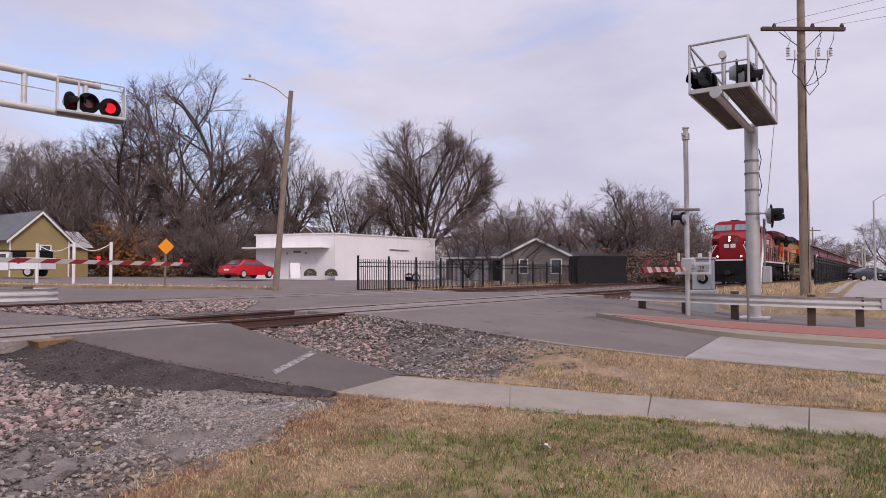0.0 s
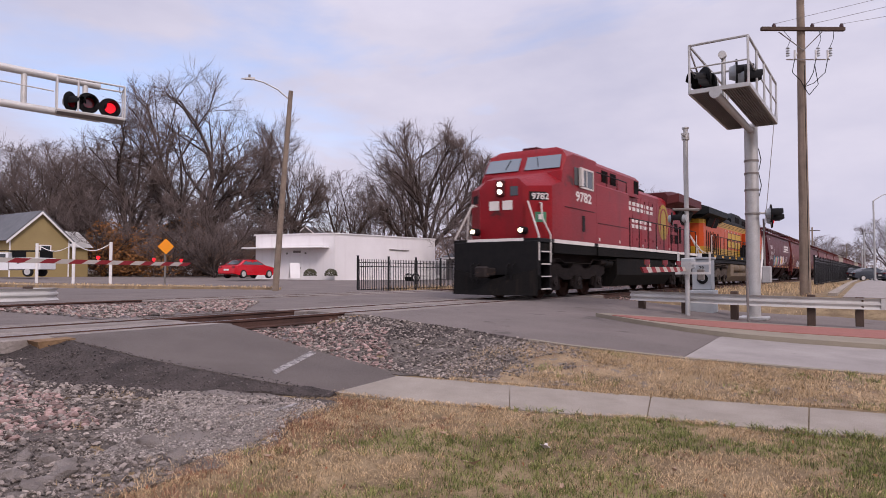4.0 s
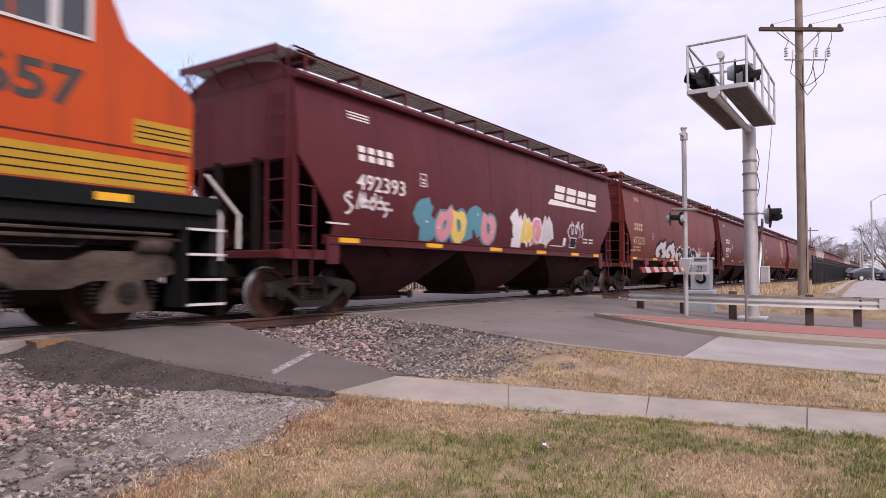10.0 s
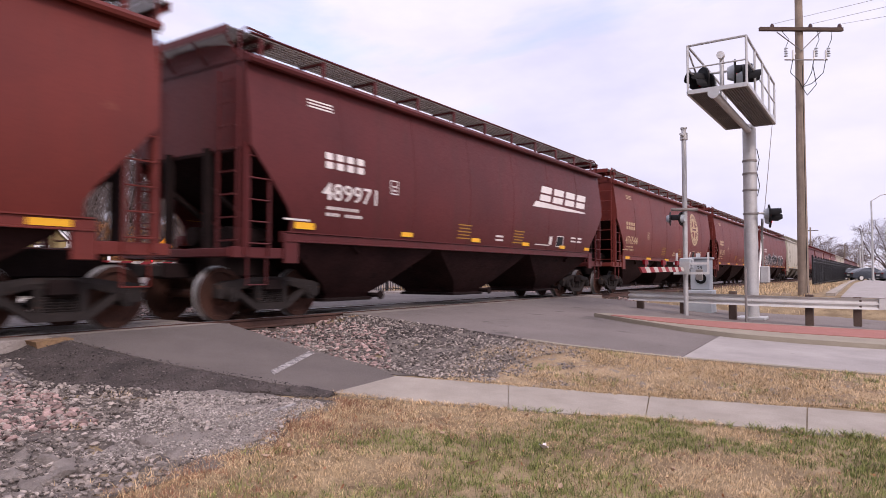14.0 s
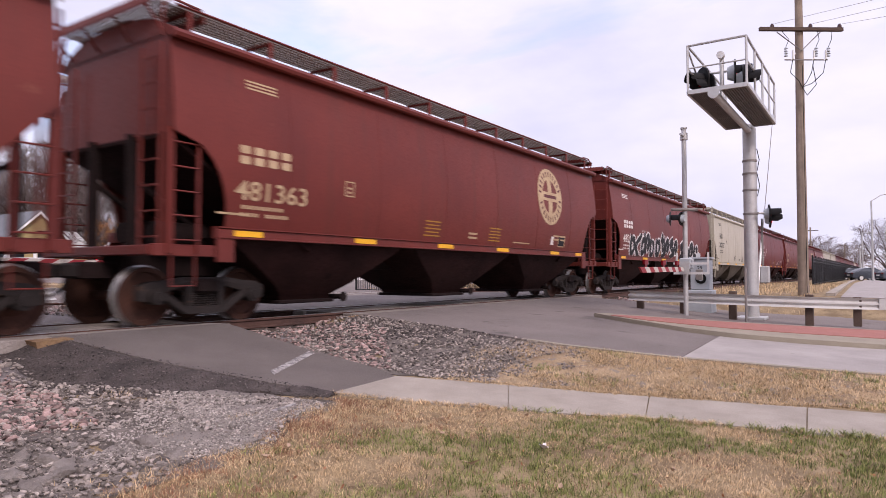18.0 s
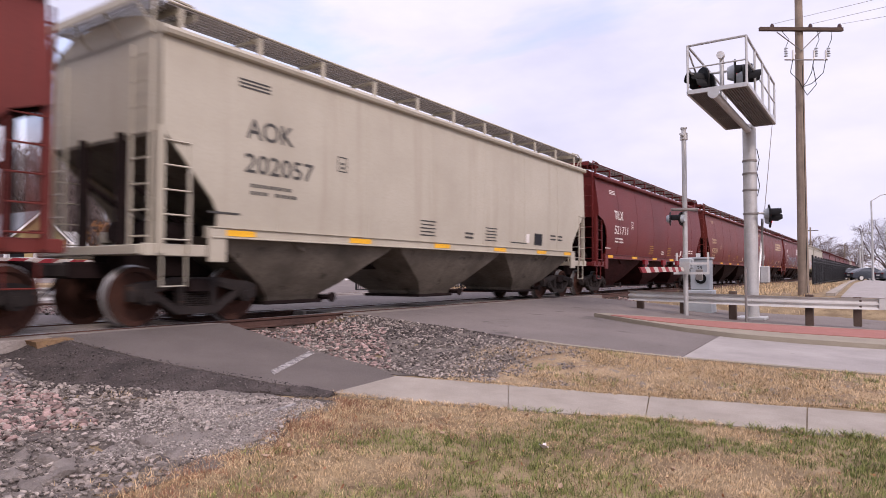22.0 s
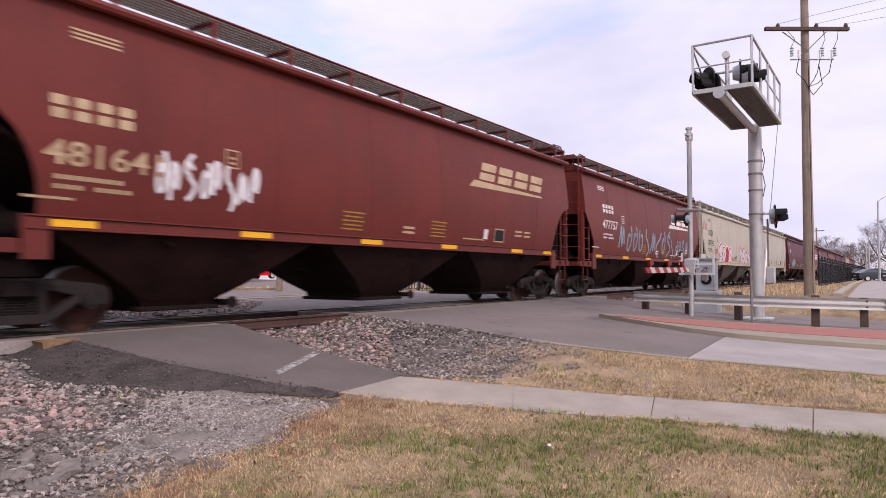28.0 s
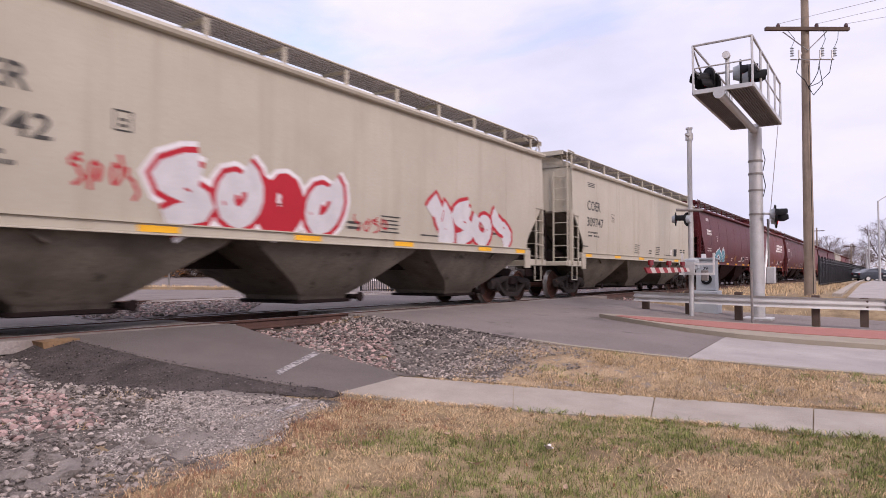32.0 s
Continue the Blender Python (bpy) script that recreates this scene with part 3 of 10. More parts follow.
def freight_truck(car, xc):
    part("bolster", BOLSTER, "under", car, at=(xc, 0, 0))
    part("brake_beam", BRAKE_BEAM, "under", car, at=(xc, 0, 0))
    for s in (-1, 1):
        part("side_frame", SIDE_FRAME, "truck_steel", car, at=pose(xc, s * 1.0, 0, 0, 0, 0 if s < 0 else 180))
        for k in (-0.15, 0.0, 0.15):
            part("coil_spring", SPRINGS, "truck_steel", car, at=(xc + k, s * 1.0, 0))
    for q in (-0.889, 0.889):
        w = part("wheelset", WHEEL_SMALL, "wheel_rust", car, "rusty steel wheels on one axle", at=(xc + q, 0, 0.457))
        WHEELS.append((w, (xc + q, 0, 0.457), 0.457))
        for s in (-1, 1):
            part("bearing", BEARING, "truck_steel", car, at=pose(xc + q, s * 1.03, 0.457, 0, 0, 0 if s < 0 else 180))


def end_line(z, cut):
    """How far the side sheet's end stands in from the car's corner at height z: angular or rounded cut-out."""
    if z > 2.9:
        return 0.0
    k = (2.9 - z) / 1.35
    return 1.0 * sqrt(max(0.0, 1 - (1 - k) ** 2)) if cut == "round" else min(1.0, k * 1.25) * 0.98


def side_y(z, bulge):
    k = max(0.0, min(1.0, (z - 1.3) / 3.0))
    return HALF - max(0.10, bulge - 0.02) + bulge * sin(pi * k ** 0.85) + 0.04 * k


BRACKETS = {}


def bracket_mesh(paint):
    """The bent bracket that carries the roof walk, one mesh for each paint."""
    if paint not in BRACKETS:
        BRACKETS[paint] = Geo().prism([(-1.41, 4.42), (-1.37, 4.42), (-1.37, 4.77), (-0.75, 4.77), (-0.75, 4.815), (-1.41, 4.815)], "x", -0.035, 0.035).mesh("walkway_bracket")
        BRACKETS[paint].materials.append(M[paint])
    return BRACKETS[paint]


def hopper_car(cut="angle", paint="oxide_brown", L=PITCH_CAR, round_side=True, label="", high=False):
    c0 = 0.95
    c1 = L - c0
    car = thing("covered_hopper", (0, 0, 0), label, "freight car", "hopper cars of the train")
    bulge = 0.19 if round_side else 0.05
    # rounded side sheets, end sheets, slope sheets and roof
    zs = [1.46, 1.6, 1.75, 1.95, 2.15, 2.35, 2.55, 2.75, 2.9, 3.2, 3.5, 3.8, 4.1, 4.36]
    for s in (-1, 1):
        outer, inner = [], []
        for z in zs:
            e = end_line(z, cut)
            xs = [c0 + e] + [c0 + 1.05 + (L - 2 * c0 - 2.1) * i / 12 for i in range(13)] + [c1 - e]
            y = s * side_y(z, bulge)
            outer.append([(x, y, z) for x in xs] + [(x, y - s * 0.04, z) for x in reversed(xs)])
        part("side_sheet", Geo().loft(outer), paint, car)
    for a, q in ((c0, 1), (c1, -1)):
        g = Geo().loft([[(a + q * d, s * side_y(z, bulge) * 0.985, z) for s in (-1, 1) for d in ((0, 0.04) if s < 0 else (0.04, 0))] for z in (2.9, 3.3, 3.8, 4.36)])
        part("end_sheet", g, paint, car)
        # slope sheet takes the darkened paint: shade below the end is in its colour
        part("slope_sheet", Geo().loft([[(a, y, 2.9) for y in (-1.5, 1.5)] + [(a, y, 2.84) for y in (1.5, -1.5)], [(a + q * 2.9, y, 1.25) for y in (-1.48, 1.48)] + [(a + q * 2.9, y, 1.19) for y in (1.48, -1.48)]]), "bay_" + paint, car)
    # welded seams stand a few millimetres proud of the side
    for i in (1, 3, 5, 7, 9, 11):
        x = c0 + 1.05 + (L - 2 * c0 - 2.1) * i / 12
        part("side_seam", Geo().loft([[(x - 0.012, -side_y(z, bulge) + 0.01, z), (x + 0.012, -side_y(z, bulge) + 0.01, z), (x + 0.006, -side_y(z, bulge) - 0.005, z), (x - 0.006, -side_y(z, bulge) - 0.005, z)] for z in zs]), paint, car)
    roof = [(-1.6, 4.33), (-1.5, 4.47), (-1.0, 4.67), (-0.4, 4.77), (0.4, 4.77), (1.0, 4.67), (1.5, 4.47), (1.6, 4.33)]
    part("roof", Geo().prism(roof, "x", c0, c1), paint, car)
    for s in (-1, 1):
        y = s * 1.60
        part("top_chord", Geo().tube([(c0 - 0.02, y, 4.35), (c1 + 0.02, y, 4.35)], 0.075, 8), paint, car)
        part("side_sill", Geo().prism([(s * 1.40, 1.36), (s * 1.60, 1.36), (s * 1.60, 1.375), (s * 1.555, 1.385), (s * 1.555, 1.51), (s * 1.59, 1.52), (s * 1.59, 1.54), (s * 1.40, 1.55)], "x", c0 + 0.85, c1 - 0.85), paint, car)
        # bolster web and end sill corner
        for a, q in ((c0, 1), (c1, -1)):
            part("bolster_web", Geo().box(a + q * 0.98 - 0.16, a + q * 0.98 + 0.16, s * 1.55 - 0.03, s * 1.55 + 0.03, 0.98, 1.5, 0.01), paint, car)
            part("end_sill_corner", Geo().box(min(a - q * 0.25, a + q * 0.8), max(a - q * 0.25, a + q * 0.8), s * 1.5 - 0.05, s * 1.5 + 0.05, 1.06, 1.24, 0.01), paint, car)
            # corner post, ladder, grab irons and stirrup
            part("corner_post", Geo().box(a - 0.05, a + 0.05, s * 1.53 - 0.05, s * 1.53 + 0.05, 1.1, 2.95), paint, car)
            lad = Geo()
            for lx in (a - q * 0.0 + q * 0.02, a + q * 0.46):
                lad.box(lx - 0.02, lx + 0.02, s * 1.56, s * 1.60, 1.1, 2.75 if lx != a else 4.1)
            for z in np.arange(1.3, 2.75, 0.36):
                lad.tube([(a + q * 0.02, s * 1.61, z), (a + q * 0.46, s * 1.61, z)], 0.014, 5)
            part("side_ladder", lad, paint, car)
            st = Geo().tube([(a + q * 0.05, s * 1.53, 1.1), (a + q * 0.05, s * 1.53, 0.62), (a + q * 0.45, s * 1.53, 0.62), (a + q * 0.45, s * 1.53, 1.1)], 0.018, 5)
            part("stirrup_step", st, paint, car)
            el = Geo()
            for yy in (0.95, 1.45):
                el.box(a - q * 0.10 - 0.02, a - q * 0.10 + 0.02, s * yy - 0.02, s * yy + 0.02, 1.1, 4.2)
            for z in np.arange(1.35, 4.2, 0.38):
                el.tube([(a - q * 0.10, s * 0.95, z), (a - q * 0.10, s * 1.45, z)], 0.014, 5)
            part("end_ladder", el, paint, car)
        # roof walk grating with brackets
        gw = Geo()
        n, w = 190, c1 - c0 - 0.3
        for k in range(n):
            x = c0 + 0.15 + w * k / n
            gw.box(x, x + w / n * 0.3, s * 0.75, s * 1.40, 4.825, 4.85)
        for y in (0.78, 0.88, 0.98, 1.08, 1.18, 1.28, 1.39):
            gw.box(c0 + 0.15, c1 - 0.15, s * y - 0.012, s * y + 0.012, 4.815, 4.855)
        part("running_board", gw, "grating", car, "dark steel grating walkway")
        for i in range(11):
            x = c0 + 0.4 + (c1 - c0 - 0.8) * i / 10
            part("walkway_bracket", bracket_mesh(paint), paint, car, at=Matrix.Translation((x, 0, 0)) @ Matrix.Rotation(0 if s < 0 else pi, 4, "Z"))
        part("walkway_edge", Geo().tube([(c0 + 0.15, s * 1.41, 4.86), (c1 - 0.15, s * 1.41, 4.86)], 0.02, 5), paint, car)
        for a, q in ((c0, 1), (c1, -1)):
            part("roof_grab", Geo().tube([(a + q * 0.6, s * 1.41, 4.90), (a + q * 0.1, s * 1.41, 4.92), (a - q * 0.06, s * 1.43, 4.8), (a - q * 0.09, s * 1.45, 4.3)], 0.022, 5), paint, car)
    # cross walks at both ends of the roof, hatch covers between the running boards
    for a, q in ((c0, 1), (c1, -1)):
        g = Geo()
        for k in range(9):
            u = -0.28 + 0.105 * k
            g.box(min(a + q * u, a + q * (u + 0.06)), max(a + q * u, a + q * (u + 0.06)), -1.38, 1.38, 4.825, 4.85)
        part("cross_walk", g, "grating", car, "dark steel grating walkway")
        g = Geo()
        for u in (-0.30, 0.66):
            g.box(a + q * u - 0.012, a + q * u + 0.012, -1.40, 1.40, 4.72, 4.86)
        for y in (-1.3, -0.45, 0.45, 1.3):
            g.tube([(a + q * 0.02, y, 4.40), (a - q * 0.28, y, 4.76)], 0.022, 5)
        part("cross_walk_frame", g, paint, car)
    for k in range(5):
        w = (L - 2 * c0 - 1.6) / 5
        part("hatch_cover", Geo().box(c0 + 0.8 + w * k, c0 + 0.8 + w * (k + 1) - 0.12, -0.34, 0.34, 4.74, 4.84, 0.03), paint, car)
    # end platforms
    for a, q in ((c0, 1), (c1, -1)):
        g = Geo().box(min(a - q * 0.3, a + q * 0.1), max(a - q * 0.3, a + q * 0.1), -1.5, 1.5, 1.08, 1.22, 0.01)
        part("end_sill", g, paint, car)
        for y in (-0.55, 0.55):
            g = Geo().box(a - 0.06, a + 0.06, y - 0.06, y + 0.06, 1.2, 2.95).tube([(a, y, 2.3), (a + q * 1.6, y, 1.25)], 0.05, 6)
            part("end_post", g, "under", car)
        g = Geo().box(min(a, a + q * 2.2), max(a, a + q * 2.2), -0.28, 0.28, 0.75, 1.15, 0.02)
        g.box(min(a - q * 0.55, a), max(a - q * 0.55, a), -0.16, 0.16, 0.72, 0.98, 0.02)
        part("centre_sill", g, "under", car)
        g = Geo().box(min(a - q * 0.78, a - q * 0.5), max(a - q * 0.78, a - q * 0.5), -0.11, 0.11, 0.74, 0.96, 0.03)
        part("coupler", g, "truck_steel", car)
        g = Geo().tube([(a - q * 0.4, 0.35, 0.95), (a - q * 0.55, 0.32, 0.6), (a - q * 0.72, 0.2, 0.5)], 0.03, 6)
        part("air_hose", g, "black", car)
    part("through_sill", Geo().box(c0 + 2.2, c1 - 2.2, -0.2, 0.2, 0.9, 1.35), "under", car)
    part("brake_cylinder", Geo().cyl((c0 + 0.5, 0.6, 1.5), (c0 + 1.1, 0.6, 1.5), 0.18, 12), "under", car)
    part("air_reservoir", Geo().cyl((c0 + 0.4, -0.5, 1.45), (c0 + 1.3, -0.5, 1.45), 0.2, 12), "under", car)
    # three discharge bays, in the copy of the paint with shade mixed in
    for xc in (L / 2 - L * 0.265, L / 2, L / 2 + L * 0.265):
        g = Geo()
        rows = [(2.28, 1.46, 1.40), (2.12, 1.42, 1.26), (1.02, 1.06, 0.62), (0.66, 0.82, 0.40), (0.62, 0.78, 0.28)]
        g.loft([[(xc - w, -d, z), (xc + w, -d, z), (xc + w, d, z), (xc - w, d, z)] for w, d, z in rows])
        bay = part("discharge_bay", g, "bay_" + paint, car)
        part("outlet_gate", Geo().box(xc - 0.72, xc + 0.72, -0.88, 0.88, 0.24, 0.31, 0.015).cyl((xc + 0.85, -1.0, 0.34), (xc + 0.85, 1.0, 0.34), 0.05, 8).disc((xc + 0.85, -1.0, 0.34), (0, -1, 0), 0.10, 0.03, 10).box(xc + 0.6, xc + 0.95, -0.7, -0.62, 0.27, 0.36).box(xc + 0.6, xc + 0.95, 0.62, 0.7, 0.27, 0.36), "under", bay)
    for xc in (L / 2 - L * 0.1325, L / 2 + L * 0.1325):
        part("bay_partition", Geo().prism([(xc - 0.5, 1.45), (xc + 0.5, 1.45), (xc + 0.08, 1.16), (xc - 0.08, 1.16)], "y", -0.4, 0.4), "under", car)
    freight_truck(car, 1.95)
    freight_truck(car, L - 1.95)
    # yellow reflectors along the sill
    for i, x in enumerate((2.25, 5.3, 8.2, 11.0, L - 4.3, L - 2.2)):
        for s in (-1, 1):
            w = 0.32 if i in (1, 2, 3, 4) else 0.42
            if high:
                y = s * (side_y(1.66, bulge) + 0.006)
                part("reflector", Geo().box(x - (0.24 if i == 0 else 0.2), x + (0.24 if i == 0 else 0.2), y - 0.006, y + 0.006, 1.60, 1.88 if i == 0 else 1.70), "yellow", car)
            else:
                part("reflector", Geo().box(x - w, x + w, s * 1.557 - 0.006, s * 1.557 + 0.006, 1.40, 1.495), "yellow", car)
    return car


# darker copies of the car paints: grime plus painted-in shade under the body
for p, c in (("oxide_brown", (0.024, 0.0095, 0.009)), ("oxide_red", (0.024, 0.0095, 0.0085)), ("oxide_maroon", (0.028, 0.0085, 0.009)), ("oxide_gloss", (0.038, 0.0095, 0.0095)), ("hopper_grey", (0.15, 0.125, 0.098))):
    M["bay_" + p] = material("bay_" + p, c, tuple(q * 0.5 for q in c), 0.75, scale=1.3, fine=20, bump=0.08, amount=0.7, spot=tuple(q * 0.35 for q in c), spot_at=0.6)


# ---- lettering and flat paint ----
def text_mesh(body, height, bold=0.0, squeeze=1.0):
    cu = bpy.data.curves.new("figures", "FONT")
    cu.body, cu.size, cu.offset, cu.extrude, cu.resolution_u = body, 1.0, bold, 0.0, 3
    ob = bpy.data.objects.new("figures", cu)
    scene.collection.objects.link(ob)
    me = bpy.data.meshes.new_from_object(ob.evaluated_get(bpy.context.evaluated_depsgraph_get()))
    bpy.data.objects.remove(ob)
    top = max(v.co.y for v in me.vertices)
    for v in me.vertices:
        v.co = (v.co.x / top * height * squeeze, 0, v.co.y / top * height)
    return me


def figures(name, body, x, y, z, height, mat, parent, bold=0.02, squeeze=1.0, turn=0.0, width=None):
    """Painted figures on a side that faces -y; x is their start, z their foot."""
    me = text_mesh(body, height, bold, squeeze)
    if width:
        w = max(v.co.x for v in me.vertices)
        for v in me.vertices:
            v.co.x *= width / w
    me.materials.append(M[mat])
    return part(name, me, mat, parent, at=pose(x, y, z, 0, 0, turn))


def flat(name, polys, mat, parent, y_of, label=""):
    """Paint in flat polygons of (x, z) laid on a side that faces -y."""
    v, f = [], []
    for p in polys:
        k = len(v)
        v += [(x, -y_of(z), z) for x, z in p]
        f.append(tuple(range(k, k + len(p))))
    me = bpy.data.meshes.new(name)
    me.from_pydata(v, [], f)
    bm = bmesh.new()
    bm.from_mesh(me)
    bmesh.ops.triangulate(bm, faces=bm.faces)
    bm.to_mesh(me)
    bm.free()
    return part(name, me, mat, parent, label)


def ribbon(pts, w):
    """Outline of a brush stroke of width w along points (x, z), as quads."""
    out = []
    for i in range(len(pts) - 1):
        (x0, z0), (x1, z1) = pts[i], pts[i + 1]
        d = sqrt((x1 - x0) ** 2 + (z1 - z0) ** 2) or 1
        nx, nz = -(z1 - z0) / d * w / 2, (x1 - x0) / d * w / 2
        ex, ez = (x1 - x0) / d * w * 0.3, (z1 - z0) / d * w * 0.3
        out.append([(x0 + nx - ex, z0 + nz - ez), (x0 - nx - ex, z0 - nz - ez), (x1 - nx + ex, z1 - nz + ez), (x1 + nx + ex, z1 + nz + ez)])
    return out


def closed(p):
    return list(p) + [p[0]]


def stroke(pts, w, most=0.14):
    """A brush stroke of width w as one strip of quads with joined corners, cut short enough to follow the car's curve."""
    fine = [pts[0]]
    for (x0, z0), (x1, z1) in zip(pts, pts[1:]):
        n = max(1, int(sqrt((x1 - x0) ** 2 + (z1 - z0) ** 2) / most))
        fine += [(x0 + (x1 - x0) * k / n, z0 + (z1 - z0) * k / n) for k in range(1, n + 1)]
    loop = abs(fine[0][0] - fine[-1][0]) + abs(fine[0][1] - fine[-1][1]) < 1e-6
    sides = []
    for i, (x, z) in enumerate(fine):
        a = fine[i - 1] if i else (fine[-2] if loop else fine[0])
        b = fine[i + 1] if i + 1 < len(fine) else (fine[1] if loop else fine[-1])
        d = sqrt((b[0] - a[0]) ** 2 + (b[1] - a[1]) ** 2) or 1.0
        nx, nz = -(b[1] - a[1]) / d * w / 2, (b[0] - a[0]) / d * w / 2
        sides.append(((x + nx, z + nz), (x - nx, z - nz)))
    return [[p[0], p[1], q[1], q[0]] for p, q in zip(sides, sides[1:])]


def rrect(x0, x1, z0, z1, skew=0.0, r=0.15):
    w, h = x1 - x0, z1 - z0
    pts = []
    for cx, cz, a0 in ((x1, z1, 0), (x0, z1, 90), (x0, z0, 180), (x1, z0, 270)):
        for a in (a0, a0 + 30, a0 + 60, a0 + 90):
            px = cx + (-1 if cx == x1 else 1) * r * h + r * h * cos(radians(a))
            pz = cz + (-1 if cz == z1 else 1) * r * h + r * h * sin(radians(a))
            pts.append((px + skew * (pz - z0), pz))
    return pts


def ring(cx, cz, r0, r1, n=32):
    out = []
    for k in range(n):
        a, b = 2 * pi * k / n, 2 * pi * (k + 1) / n
        out.append([(cx + r1 * cos(a), cz + r1 * sin(a)), (cx + r1 * cos(b), cz + r1 * sin(b)), (cx + r0 * cos(b), cz + r0 * sin(b)), (cx + r0 * cos(a), cz + r0 * sin(a))])
    return out


# ---- locomotives ----
M["loco_red"] = material("faded_red_loco_paint", (0.265, 0.0055, 0.0098), (0.15, 0.0048, 0.0068), 0.4, scale=0.42, fine=18, bump=0.03, amount=0.55, streak=(0.10, 0.010, 0.0105), spot=(0.055, 0.013, 0.011), spot_at=0.605)
M["loco_red_dark"] = material("sooty_red_paint", (0.09, 0.012, 0.0132), (0.048, 0.0108, 0.0108), 0.6, scale=0.9, fine=18, bump=0.05, amount=0.6)
M["loco_orange"] = material("faded_orange_loco_paint", (0.485, 0.066, 0.0075), (0.36, 0.05, 0.0075), 0.42, scale=0.55, fine=18, bump=0.03, amount=0.5, streak=(0.24, 0.044, 0.012), spot=(0.20, 0.035, 0.012), spot_at=0.68)
M["loco_yellow"] = material("loco_yellow_stripe", (0.46, 0.265, 0.0165), (0.33, 0.182, 0.0165), 0.45, scale=0.8, fine=18, bump=0.02, amount=0.5, streak=(0.19, 0.105, 0.0264), spot=(0.16, 0.10, 0.04), spot_at=0.66)
M["loco_green"] = material("dark_green_black_paint", (0.0062, 0.0084, 0.009), (0.013, 0.013, 0.0125), 0.55, scale=0.9, fine=18, bump=0.04, amount=0.5)
M["loco_grey"] = material("grimy_dark_grey", (0.0095, 0.0085, 0.008), (0.006, 0.0055, 0.005), 0.7, scale=1.2, fine=20, bump=0.08, amount=0.6, streak=(0.03, 0.021, 0.016))
M["loco_tan"] = material("dusty_tan_tank", (0.202, 0.155, 0.104), (0.126, 0.0936, 0.0648), 0.7, scale=0.9, fine=20, bump=0.05, amount=0.6, streak=(0.0936, 0.0684, 0.0504))
M["tan_truck"] = material("dusty_truck_casting", (0.105, 0.079, 0.060), (0.030, 0.022, 0.018), 0.8, scale=2.0, fine=24, bump=0.15, amount=0.75)
M["brown_truck"] = material("oily_truck_casting", (0.02, 0.0145, 0.013), (0.009, 0.007, 0.0065), 0.7, scale=2.4, fine=24, bump=0.15, amount=0.7)
M["gold"] = material("faded_gold_paint", (0.383, 0.264, 0.0396), (0.277, 0.178, 0.033), 0.5, scale=2, fine=20, bump=0.0, amount=0.5, spot=(0.24, 0.02, 0.018), spot_at=0.56)
M["letter_yellow"] = material("letter_yellow", (0.528, 0.343, 0.0396), (0.409, 0.251, 0.0396), 0.5, scale=2, fine=20, bump=0.0, amount=0.4)
M["vent"] = material("dark_louvre", (0.008, 0.007, 0.007), (0.016, 0.013, 0.012), 0.8, scale=3, fine=40, bump=0.2)
M["handrail_white"] = material("white_handrail", (0.62, 0.58, 0.54), (0.45, 0.40, 0.36), 0.5, scale=5, fine=40, bump=0.0)

WHEEL_BIG = wheel_mesh(0.54)
WHEEL_BIG.materials.append(M["wheel_rust"])


